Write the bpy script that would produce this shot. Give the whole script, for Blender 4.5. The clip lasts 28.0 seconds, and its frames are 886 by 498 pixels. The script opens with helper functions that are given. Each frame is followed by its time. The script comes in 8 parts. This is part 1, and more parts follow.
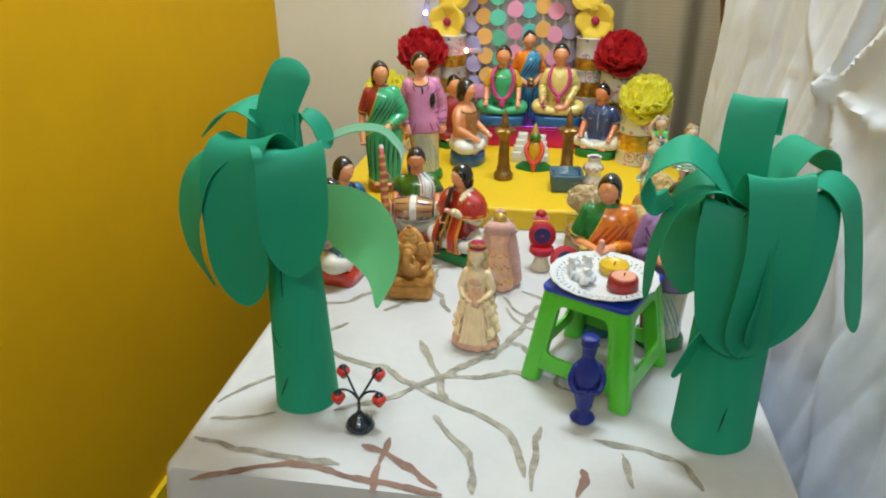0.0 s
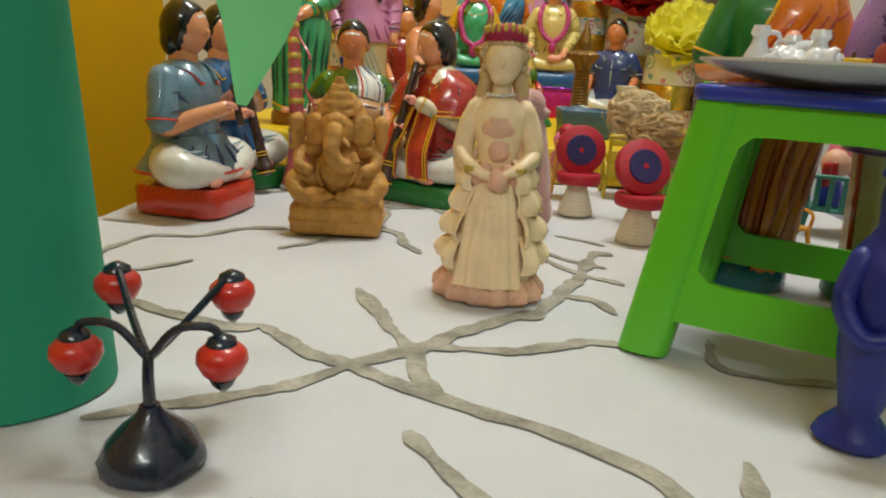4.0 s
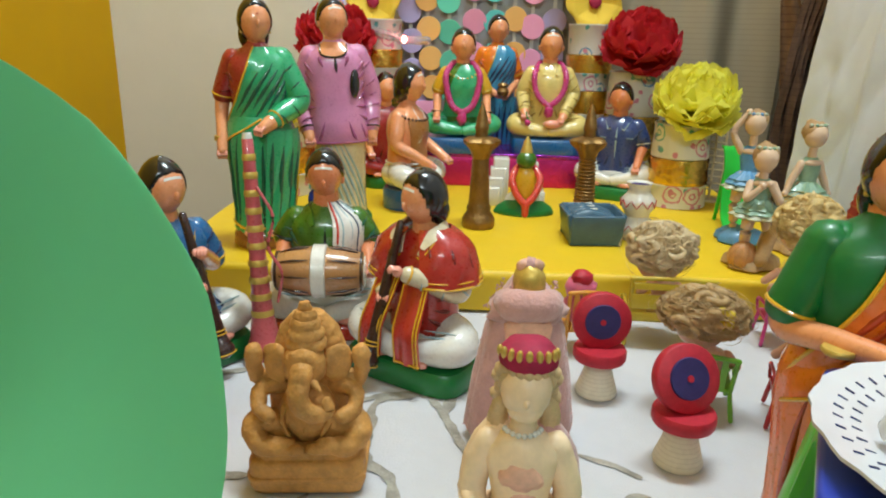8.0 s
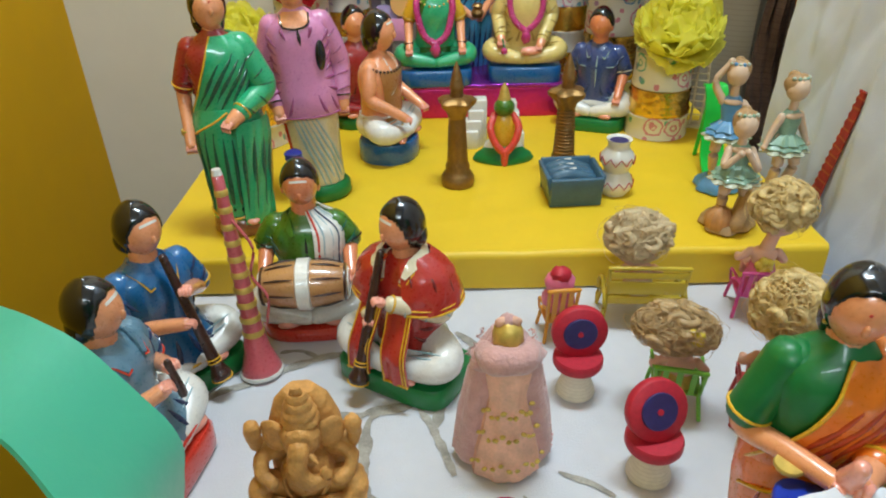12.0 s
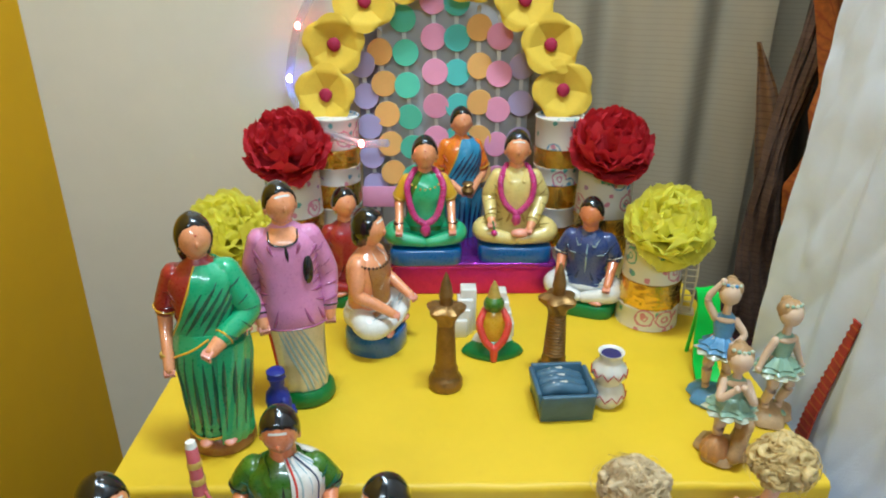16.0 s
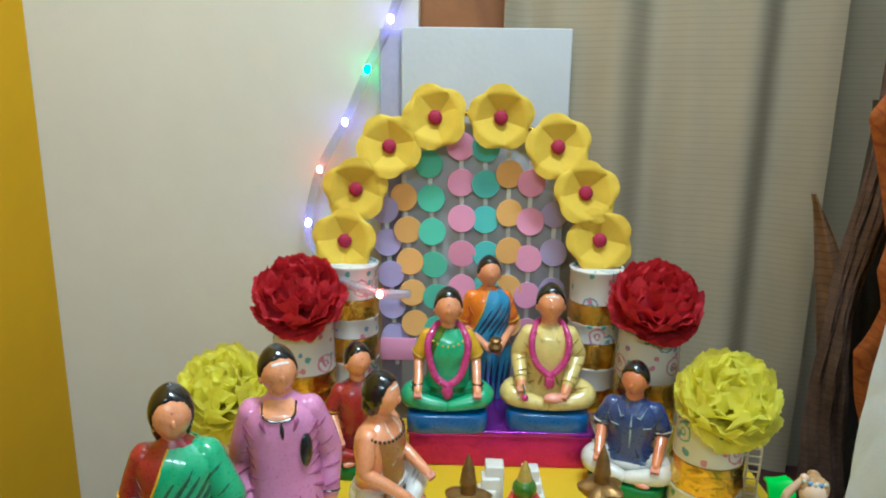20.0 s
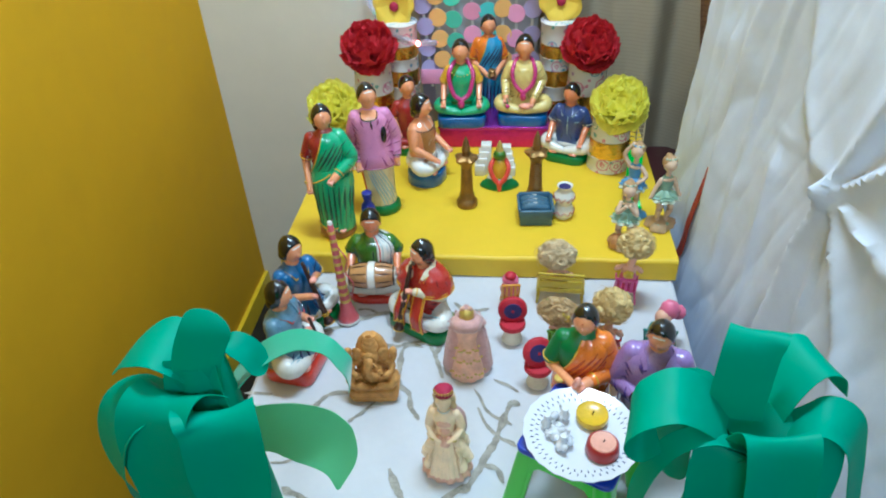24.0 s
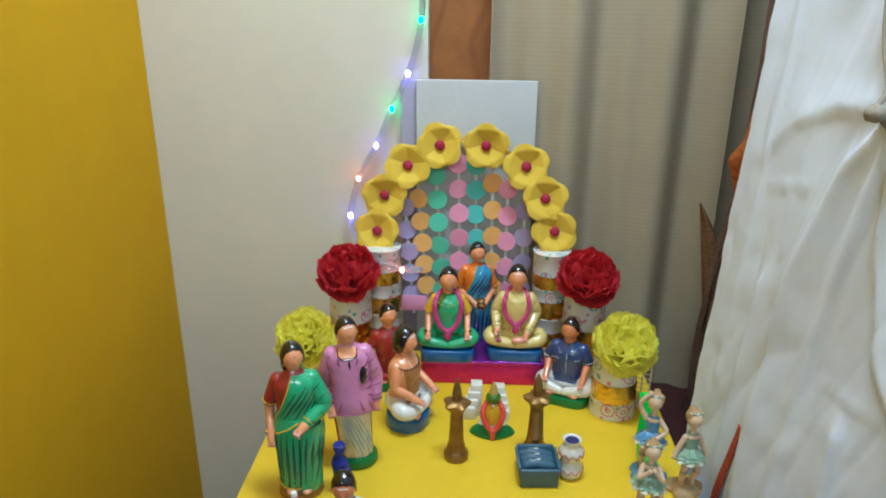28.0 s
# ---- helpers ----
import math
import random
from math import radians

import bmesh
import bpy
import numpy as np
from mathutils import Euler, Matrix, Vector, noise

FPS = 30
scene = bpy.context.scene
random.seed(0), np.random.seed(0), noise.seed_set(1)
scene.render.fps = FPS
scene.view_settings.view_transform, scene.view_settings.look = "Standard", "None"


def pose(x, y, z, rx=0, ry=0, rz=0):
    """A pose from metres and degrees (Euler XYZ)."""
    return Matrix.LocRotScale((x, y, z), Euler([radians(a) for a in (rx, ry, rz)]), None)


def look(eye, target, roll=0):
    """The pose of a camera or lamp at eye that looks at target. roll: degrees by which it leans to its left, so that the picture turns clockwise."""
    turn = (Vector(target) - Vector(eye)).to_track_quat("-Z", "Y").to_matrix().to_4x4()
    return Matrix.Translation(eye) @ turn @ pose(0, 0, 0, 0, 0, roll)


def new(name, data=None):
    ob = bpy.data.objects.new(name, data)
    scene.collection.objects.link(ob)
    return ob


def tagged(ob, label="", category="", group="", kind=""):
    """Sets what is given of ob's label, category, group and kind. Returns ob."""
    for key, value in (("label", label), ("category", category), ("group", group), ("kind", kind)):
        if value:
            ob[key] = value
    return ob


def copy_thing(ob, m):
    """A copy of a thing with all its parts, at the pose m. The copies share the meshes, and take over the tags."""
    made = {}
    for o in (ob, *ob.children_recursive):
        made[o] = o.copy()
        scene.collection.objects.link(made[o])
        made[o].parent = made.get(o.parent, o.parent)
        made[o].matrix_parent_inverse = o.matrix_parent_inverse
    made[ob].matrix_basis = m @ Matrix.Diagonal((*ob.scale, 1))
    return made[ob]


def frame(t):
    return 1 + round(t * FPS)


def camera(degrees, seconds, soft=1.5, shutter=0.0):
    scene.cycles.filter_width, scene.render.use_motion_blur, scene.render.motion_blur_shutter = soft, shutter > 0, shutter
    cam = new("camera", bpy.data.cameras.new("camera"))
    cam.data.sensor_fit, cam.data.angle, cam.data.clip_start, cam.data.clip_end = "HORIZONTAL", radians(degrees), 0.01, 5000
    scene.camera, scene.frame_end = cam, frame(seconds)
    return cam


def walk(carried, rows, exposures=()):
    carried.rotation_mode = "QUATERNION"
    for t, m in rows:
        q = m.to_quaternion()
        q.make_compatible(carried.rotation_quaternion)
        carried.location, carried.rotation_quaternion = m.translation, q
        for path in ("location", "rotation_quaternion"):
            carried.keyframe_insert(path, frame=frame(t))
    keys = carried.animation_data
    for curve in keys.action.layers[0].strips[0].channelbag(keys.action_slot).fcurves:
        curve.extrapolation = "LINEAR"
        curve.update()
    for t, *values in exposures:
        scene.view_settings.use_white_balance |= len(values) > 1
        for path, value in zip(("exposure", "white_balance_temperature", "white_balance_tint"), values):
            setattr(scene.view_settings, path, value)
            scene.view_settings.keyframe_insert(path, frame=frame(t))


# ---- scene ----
cam = camera(65.3, 28.0, soft=2.0)
PATH = [
    (0, (0.187, 0.059, 1.257), (-0.093, 1.845, 0.401), -0.2),
    (0.5, (0.184, 0.087, 1.238), (-0.125, 1.874, 0.395), -0.6),
    (1, (0.203, 0.125, 1.213), (-0.07, 1.917, 0.369), 1.2),
    (1.5, (0.19, 0.152, 1.209), (-0.055, 1.956, 0.383), 0.7),
    (2, (0.149, 0.191, 1.16), (-0.049, 2.045, 0.437), 2.3),
    (2.5, (0.122, 0.271, 1.037), (-0.092, 2.131, 0.334), 1.9),
    (4.5, (0.096, 0.5, 0.879), (0.069, 2.432, 0.363), 2.7),
    (5, (0.094, 0.534, 0.888), (0.086, 2.46, 0.349), 1.5),
    (5.5, (0.092, 0.557, 0.911), (0.034, 2.482, 0.37), 1.7),
    (6, (0.089, 0.573, 0.917), (0.041, 2.503, 0.395), 2.8),
    (6.5, (0.097, 0.584, 0.93), (0.068, 2.52, 0.427), 3.5),
    (7, (0.092, 0.589, 0.955), (0.055, 2.524, 0.45), 2.9),
    (7.5, (0.09, 0.596, 0.983), (0.039, 2.52, 0.438), 1.0),
    (8, (0.081, 0.602, 1.006), (0.037, 2.509, 0.405), 1.5),
    (8.5, (0.084, 0.604, 1.031), (0.047, 2.486, 0.356), 1.9),
    (9, (0.077, 0.602, 1.048), (0.031, 2.461, 0.313), 2.6),
    (9.5, (0.074, 0.609, 1.073), (0.006, 2.461, 0.321), 0.0),
    (10, (0.065, 0.625, 1.097), (-0.003, 2.444, 0.267), 0.7),
    (10.5, (0.066, 0.638, 1.093), (-0.029, 2.443, 0.238), -1.9),
    (11, (0.073, 0.648, 1.089), (0.086, 2.42, 0.162), 1.1),
    (11.5, (0.087, 0.648, 1.122), (0.077, 2.393, 0.145), -1.6),
    (13.5, (0.077, 0.692, 1.144), (0.125, 2.375, 0.065), 0.5),
    (14, (0.072, 0.719, 1.158), (0.145, 2.405, 0.085), 0.7),
    (14.5, (0.065, 0.726, 1.166), (0.125, 2.434, 0.128), 1.3),
    (15, (0.072, 0.726, 1.186), (0.093, 2.453, 0.179), 1.1),
    (15.5, (0.077, 0.731, 1.231), (0.118, 2.502, 0.302), 1.1),
    (16, (0.087, 0.73, 1.246), (0.122, 2.558, 0.434), 0.3),
    (16.5, (0.092, 0.758, 1.234), (0.147, 2.652, 0.595), 2.2),
    (17, (0.089, 0.794, 1.208), (0.106, 2.724, 0.684), 3.1),
    (17.5, (0.096, 0.861, 1.196), (0.171, 2.803, 0.725), 3.4),
    (18, (0.086, 0.914, 1.176), (0.183, 2.87, 0.77), 4.1),
    (18.5, (0.071, 0.931, 1.17), (0.184, 2.881, 0.738), 2.1),
    (19, (0.075, 0.91, 1.188), (0.102, 2.866, 0.775), 1.8),
    (19.5, (0.085, 0.883, 1.207), (0.109, 2.841, 0.8), 1.6),
    (20, (0.091, 0.823, 1.248), (0.044, 2.77, 0.792), 0.8),
    (20.5, (0.113, 0.744, 1.286), (0.094, 2.626, 0.609), -2.7),
    (21, (0.118, 0.666, 1.337), (0.031, 2.499, 0.541), -3.6),
    (21.5, (0.144, 0.585, 1.357), (0.095, 2.382, 0.48), -2.1),
    (23.5, (0.172, 0.348, 1.485), (0.017, 1.981, 0.341), -2.9),
    (24, (0.177, 0.307, 1.492), (-0.006, 1.899, 0.295), -2.8),
    (24.5, (0.186, 0.279, 1.49), (0.028, 1.834, 0.243), -2.2),
    (25, (0.19, 0.277, 1.506), (0.043, 1.864, 0.298), -1.8),
    (25.5, (0.185, 0.293, 1.512), (0.103, 1.978, 0.438), -1.6),
    (26, (0.165, 0.306, 1.536), (0.058, 2.04, 0.544), -1.8),
    (26.5, (0.16, 0.319, 1.546), (0.076, 2.081, 0.604), -0.5),
    (27, (0.155, 0.308, 1.547), (0.033, 2.08, 0.628), 0.5),
    (27.5, (0.165, 0.367, 1.522), (0.012, 2.17, 0.67), 0.7),
    (28, (0.118, 0.469, 1.47), (0.038, 2.346, 0.784), 0.6),
]
EXPOSURES = [(0, 0.02, 6500, 9), (2, -0.02, 6450, 9), (5, -0.33, 7550, 13), (6, -0.14, 7000, 8), (8, -0.04, 6400, 9), (10, 0.04, 5950, 9), (11, -0.14, 6150, 10), (14, -0.08, 5800, 9), (17, 0.02, 5650, 8), (20, -0.08, 5550, 6), (22, -0.04, 5350, 4), (25, 0.02, 5200, 7), (26, -0.16, 5350, 8), (28, -0.28, 5600, 8)]
walk(cam, [(t, look(eye, target, roll)) for t, eye, target, roll in PATH], EXPOSURES)

# ---- light ----
world = bpy.data.worlds.new("room_air")
world.use_nodes = True
world.node_tree.nodes["Background"].inputs[0].default_value = (0.9, 0.95, 1.0, 1)
world.node_tree.nodes["Background"].inputs[1].default_value = 0.05
scene.world = world


def area_lamp(name, eye, target, sx, sy, watts, colour):
    data = bpy.data.lights.new(name, "AREA")
    data.shape, data.size, data.size_y, data.energy, data.color = "RECTANGLE", sx, sy, watts, colour
    ob = new(name, data)
    ob.matrix_world = look(eye, target)
    return ob


area_lamp("ceiling_tube_light", (0.22, 1.18, 2.60), (0.20, 1.1, 0.8), 0.6, 0.16, 29.0, (0.84, 0.97, 1.0))
# added fill from behind the camera, no known fitting of the room
area_lamp("added_fill_light", (0.02, -1.2, 2.45), (0.30, 1.2, 0.9), 1.2, 0.14, 21.0, (0.84, 0.97, 1.0))

# ---- materials ----
MATS = {}


def tree_of(name):
    m = bpy.data.materials.new(name)
    m.use_nodes = True
    nt = m.node_tree
    return m, nt, nt.nodes["Principled BSDF"]


def paint(name, colour, rough=0.5, metal=0.0, vary=0.12, scale=30.0, bump=0.0, bscale=120.0, coat=0.0, lines=None, sheen=0.0, wave=(40.0, 6.0, "X")):
    """A surface with colour drift at two scales, optional relief and optional painted fold lines."""
    if name in MATS:
        return MATS[name]
    m, nt, b = tree_of(name)
    n, l = nt.nodes, nt.links
    co = n.new("ShaderNodeTexCoord")
    big, small = n.new("ShaderNodeTexNoise"), n.new("ShaderNodeTexNoise")
    big.inputs["Scale"].default_value, small.inputs["Scale"].default_value = scale, scale * 7
    big.inputs["Detail"].default_value = 4
    for t in (big, small):
        l.new(co.outputs["Object"], t.inputs["Vector"])
    add = n.new("ShaderNodeMath")
    add.operation = "MULTIPLY_ADD"
    add.inputs[1].default_value = 0.4
    l.new(small.outputs["Fac"], add.inputs[0])
    l.new(big.outputs["Fac"], add.inputs[2])
    ramp = n.new("ShaderNodeMapRange")
    ramp.inputs["From Min"].default_value, ramp.inputs["From Max"].default_value = 0.4, 1.0
    ramp.inputs["To Min"].default_value, ramp.inputs["To Max"].default_value = 1 - vary, 1 + vary * 0.6
    l.new(add.outputs[0], ramp.inputs["Value"])
    mul = n.new("ShaderNodeVectorMath")
    mul.operation = "MULTIPLY"
    mul.inputs[0].default_value = colour
    l.new(ramp.outputs[0], mul.inputs[1])
    out = mul.outputs[0]
    if lines:
        w = n.new("ShaderNodeTexWave")
        w.bands_direction = wave[2]
        w.inputs["Scale"].default_value, w.inputs["Distortion"].default_value = wave[0], wave[1]
        w.inputs["Detail"].default_value, w.inputs["Detail Scale"].default_value = 2, 0.6
        l.new(co.outputs["Object"], w.inputs["Vector"])
        edge = n.new("ShaderNodeMapRange")
        edge.inputs["From Min"].default_value, edge.inputs["From Max"].default_value = 0.86, 1.0
        edge.inputs["To Max"].default_value = 0.6
        l.new(w.outputs["Fac"], edge.inputs["Value"])
        mix = n.new("ShaderNodeMix")
        mix.data_type = "RGBA"
        l.new(edge.outputs[0], mix.inputs["Factor"])
        l.new(out, mix.inputs["A"])
        mix.inputs["B"].default_value = (*lines, 1)
        out = mix.outputs["Result"]
    l.new(out, b.inputs["Base Color"])
    b.inputs["Metallic"].default_value = metal
    rr = n.new("ShaderNodeMapRange")
    rr.inputs["To Min"].default_value, rr.inputs["To Max"].default_value = max(rough - 0.07, 0.02), min(rough + 0.1, 1)
    l.new(small.outputs["Fac"], rr.inputs["Value"])
    l.new(rr.outputs[0], b.inputs["Roughness"])
    b.inputs["Coat Weight"].default_value, b.inputs["Coat Roughness"].default_value = coat, 0.08
    b.inputs["Sheen Weight"].default_value = sheen
    if bump:
        t = n.new("ShaderNodeTexNoise")
        t.inputs["Scale"].default_value, t.inputs["Detail"].default_value = bscale, 5
        l.new(co.outputs["Object"], t.inputs["Vector"])
        bp = n.new("ShaderNodeBump")
        bp.inputs["Strength"].default_value, bp.inputs["Distance"].default_value = bump, 0.002
        l.new(t.outputs["Fac"], bp.inputs["Height"])
        l.new(bp.outputs[0], b.inputs["Normal"])
    MATS[name] = m
    return m


def gloss(name, colour, **kw):
    """Varnished paint on plaster dolls."""
    kw.setdefault("rough", 0.28)
    kw.setdefault("coat", 0.8)
    kw.setdefault("vary", 0.15)
    kw.setdefault("scale", 60)
    kw.setdefault("bump", 0.15)
    return paint(name, colour, **kw)


def printed(name, ground, inks, scale=70.0, size=0.32):
    """White cup paper with small coloured printed motifs."""
    m, nt, b = tree_of(name)
    n, l = nt.nodes, nt.links
    co, vo, ramp, step, mix = (n.new("ShaderNodeTexCoord"), n.new("ShaderNodeTexVoronoi"), n.new("ShaderNodeValToRGB"), n.new("ShaderNodeMath"), n.new("ShaderNodeMix"))
    noi, dis = n.new("ShaderNodeTexNoise"), n.new("ShaderNodeVectorMath")
    noi.inputs["Scale"].default_value = 160
    dis.operation = "MULTIPLY_ADD"
    dis.inputs[1].default_value = (0.006, 0.006, 0.0)
    xyz, turn, arc, flat = n.new("ShaderNodeSeparateXYZ"), n.new("ShaderNodeMath"), n.new("ShaderNodeMath"), n.new("ShaderNodeCombineXYZ")
    info, shift = n.new("ShaderNodeObjectInfo"), n.new("ShaderNodeMath")
    turn.operation, arc.operation, shift.operation = "ARCTAN2", "MULTIPLY_ADD", "MULTIPLY"
    arc.inputs[1].default_value = 0.037
    shift.inputs[1].default_value = 5.0
    l.new(co.outputs["Object"], xyz.inputs[0])
    l.new(xyz.outputs["Y"], turn.inputs[0])
    l.new(xyz.outputs["X"], turn.inputs[1])
    l.new(turn.outputs[0], arc.inputs[0])
    l.new(info.outputs["Random"], shift.inputs[0])
    l.new(shift.outputs[0], arc.inputs[2])
    l.new(arc.outputs[0], flat.inputs[0])
    l.new(xyz.outputs["Z"], flat.inputs[1])
    l.new(flat.outputs[0], noi.inputs["Vector"])
    l.new(noi.outputs["Color"], dis.inputs[0])
    l.new(flat.outputs[0], dis.inputs[2])
    vo.voronoi_dimensions = "2D"
    vo.inputs["Scale"].default_value = scale
    l.new(dis.outputs[0], vo.inputs["Vector"])
    ramp.color_ramp.interpolation = "CONSTANT"
    while len(ramp.color_ramp.elements) < len(inks):
        ramp.color_ramp.elements.new(0.5)
    for i, c in enumerate(inks):
        ramp.color_ramp.elements[i].position = i / len(inks)
        ramp.color_ramp.elements[i].color = (*c, 1)
    l.new(vo.outputs["Color"], ramp.inputs["Fac"])
    step.operation = "LESS_THAN"
    step.inputs[1].default_value = size
    l.new(vo.outputs["Distance"], step.inputs[0])
    mix.data_type = "RGBA"
    l.new(step.outputs[0], mix.inputs["Factor"])
    mix.inputs["A"].default_value = (*ground, 1)
    l.new(ramp.outputs["Color"], mix.inputs["B"])
    big, wave, hit, ring = n.new("ShaderNodeTexVoronoi"), n.new("ShaderNodeMath"), n.new("ShaderNodeMath"), n.new("ShaderNodeMix")
    big.voronoi_dimensions = "2D"
    big.inputs["Scale"].default_value = scale * 0.36
    l.new(dis.outputs[0], big.inputs["Vector"])
    wave.operation = "PINGPONG"
    wave.inputs[1].default_value = 0.085
    l.new(big.outputs["Distance"], wave.inputs[0])
    hit.operation = "GREATER_THAN"
    hit.inputs[1].default_value = 0.058
    l.new(wave.outputs[0], hit.inputs[0])
    near, both = n.new("ShaderNodeMath"), n.new("ShaderNodeMath")
    near.operation, both.operation = "LESS_THAN", "MULTIPLY"
    near.inputs[1].default_value = 0.33
    l.new(big.outputs["Distance"], near.inputs[0])
    l.new(hit.outputs[0], both.inputs[0])
    l.new(near.outputs[0], both.inputs[1])
    tone = n.new("ShaderNodeValToRGB")
    tone.color_ramp.interpolation = "CONSTANT"
    while len(tone.color_ramp.elements) < len(inks):
        tone.color_ramp.elements.new(0.5)
    for i, c in enumerate(inks):
        tone.color_ramp.elements[i].position = i / len(inks)
        tone.color_ramp.elements[i].color = (*c, 1)
    l.new(big.outputs["Color"], tone.inputs["Fac"])
    ring.data_type = "RGBA"
    l.new(both.outputs[0], ring.inputs["Factor"])
    l.new(mix.outputs["Result"], ring.inputs["A"])
    l.new(tone.outputs["Color"], ring.inputs["B"])
    l.new(ring.outputs["Result"], b.inputs["Base Color"])
    b.inputs["Roughness"].default_value = 0.55
    return m


def glow(name, colour, strength):
    m, nt, b = tree_of(name)
    b.inputs["Base Color"].default_value = (*colour, 1)
    b.inputs["Emission Color"].default_value = (*colour, 1)
    b.inputs["Emission Strength"].default_value = strength
    return m


def glassy(name, colour, rough=0.1):
    m, nt, b = tree_of(name)
    b.inputs["Base Color"].default_value = (*colour, 1)
    b.inputs["Roughness"].default_value = rough
    b.inputs["Transmission Weight"].default_value = 0.85
    b.inputs["IOR"].default_value = 1.3
    return m


SKIN = gloss("painted_flesh", (0.84, 0.34, 0.155))
SKIN_PINK = gloss("painted_pink_hand", (0.86, 0.36, 0.26))
SKIN_RED = gloss("painted_ruddy_flesh", (0.72, 0.24, 0.10))
HAIR = gloss("painted_black_hair", (0.006, 0.006, 0.007), rough=0.18)
WHITE_G = gloss("painted_white_cloth", (0.74, 0.72, 0.66))
WHITE_P = gloss("painted_plain_white", (0.78, 0.76, 0.70))
CREAM_G = gloss("painted_cream_cloth", (0.72, 0.62, 0.42))
RED_G = gloss("painted_red_cloth", (0.44, 0.025, 0.016))
MAROON_G = gloss("painted_maroon_cloth", (0.34, 0.020, 0.020))
ORANGE_G = gloss("painted_orange_cloth", (0.82, 0.20, 0.012))
GREEN_G = gloss("painted_sea_green_cloth", (0.035, 0.40, 0.17))
DKGREEN_G = gloss("painted_leaf_green_cloth", (0.05, 0.16, 0.012))
BASEGREEN = gloss("painted_green_base", (0.006, 0.17, 0.035), rough=0.4, coat=0.2)
BLUE_G = gloss("painted_blue_cloth", (0.012, 0.13, 0.34))
DENIM_G = gloss("painted_denim_blue_shirt", (0.03, 0.06, 0.20))
SLATE_G = gloss("painted_slate_blue_shirt", (0.12, 0.24, 0.33))
SKY_G = gloss("painted_sky_blue_saree", (0.05, 0.28, 0.48))
PINK_G = gloss("painted_pink_shirt", (0.66, 0.24, 0.44))
PURPLE_G = gloss("painted_lilac_shirt", (0.34, 0.20, 0.52))
YELLOW_G = gloss("painted_pale_yellow_shirt", (0.76, 0.60, 0.20))
GOLDLINE = gloss("painted_yellow_trim", (0.75, 0.42, 0.02))
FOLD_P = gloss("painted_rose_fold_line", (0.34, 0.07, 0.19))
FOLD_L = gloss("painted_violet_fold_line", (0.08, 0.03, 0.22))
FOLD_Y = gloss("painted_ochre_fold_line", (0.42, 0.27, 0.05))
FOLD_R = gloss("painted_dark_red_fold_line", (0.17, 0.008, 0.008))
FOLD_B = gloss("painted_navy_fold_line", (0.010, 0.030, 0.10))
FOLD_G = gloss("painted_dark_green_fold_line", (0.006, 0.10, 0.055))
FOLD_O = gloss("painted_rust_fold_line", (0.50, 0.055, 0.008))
HORN_P = gloss("painted_rose_horn", (0.56, 0.10, 0.12))
CHEST_B = gloss("painted_brown_chest", (0.40, 0.17, 0.05))
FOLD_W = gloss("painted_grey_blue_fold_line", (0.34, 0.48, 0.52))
RESIN_H = paint("honey_resin", (0.66, 0.46, 0.24), rough=0.5, vary=0.3, scale=90, bump=0.4, bscale=250)
CUSHION = gloss("painted_blue_cushion", (0.006, 0.10, 0.30))
TEALBASE = gloss("painted_teal_base", (0.006, 0.14, 0.20))
REDBASE = gloss("painted_red_base", (0.62, 0.035, 0.015))
BROWNBASE = gloss("painted_brown_base", (0.26, 0.09, 0.035))
GARLAND = gloss("painted_magenta_garland", (0.55, 0.03, 0.20), bump=0.8, bscale=400)
REDGARLAND = gloss("painted_scarlet_garland", (0.70, 0.05, 0.03), bump=0.8, bscale=400)
FLUTE = gloss("painted_dark_brown_wood", (0.035, 0.010, 0.007))
DRUMWOOD = gloss("painted_tan_drum", (0.45, 0.22, 0.08))
CLAY = paint("bare_brown_clay", (0.62, 0.30, 0.075), rough=0.6, vary=0.35, scale=90, bump=1.0, bscale=200)
IVORY = paint("ivory_resin", (0.97, 0.72, 0.46), rough=0.36, vary=0.15, scale=60, bump=0.25, bscale=200)
IVORY_PINK = paint("pink_tinged_resin", (0.84, 0.47, 0.33), rough=0.55, vary=0.3, scale=60, bump=0.3)
PINKNET = paint("pink_felt_dress", (0.60, 0.33, 0.30), rough=0.9, vary=0.2, scale=90, bump=0.6, bscale=400, sheen=0.4)
BRONZE = paint("antique_bronze", (0.30, 0.17, 0.055), rough=0.38, metal=0.75, vary=0.35, scale=50, bump=0.5, bscale=240)
GOLDFOIL = paint("crinkled_gold_foil", (0.95, 0.62, 0.13), rough=0.20, metal=1.0, vary=0.2, scale=60, bump=1.0, bscale=150)
PINKFOIL = paint("crinkled_magenta_foil", (0.62, 0.025, 0.22), rough=0.3, metal=0.6, vary=0.2, scale=40, bump=0.8, bscale=110)
PURPLEFOIL = paint("shiny_purple_foil", (0.40, 0.05, 0.50), rough=0.15, metal=0.8, vary=0.2, scale=40, bump=0.5, bscale=110)
PLATFORM_Y = paint("yellow_craft_paper", (0.72, 0.48, 0.010), rough=0.5, vary=0.08, scale=6, bump=0.12, bscale=60)
WALL_Y = paint("ochre_yellow_wall_paint", (0.62, 0.335, 0.003), rough=0.7, vary=0.10, scale=3, bump=0.12, bscale=90)
WALL_Y.node_tree.nodes["Principled BSDF"].inputs["Specular IOR Level"].default_value = 0.15
WALL_C = paint("cream_wall_paint", (0.70, 0.64, 0.52), rough=0.7, vary=0.06, scale=3, bump=0.12, bscale=90)
WALL_W = paint("white_wall_paint", (0.80, 0.79, 0.76), rough=0.8, vary=0.05, scale=2)
DARK = paint("black_polished_stone", (0.012, 0.011, 0.011), rough=0.35, vary=0.3, scale=12)
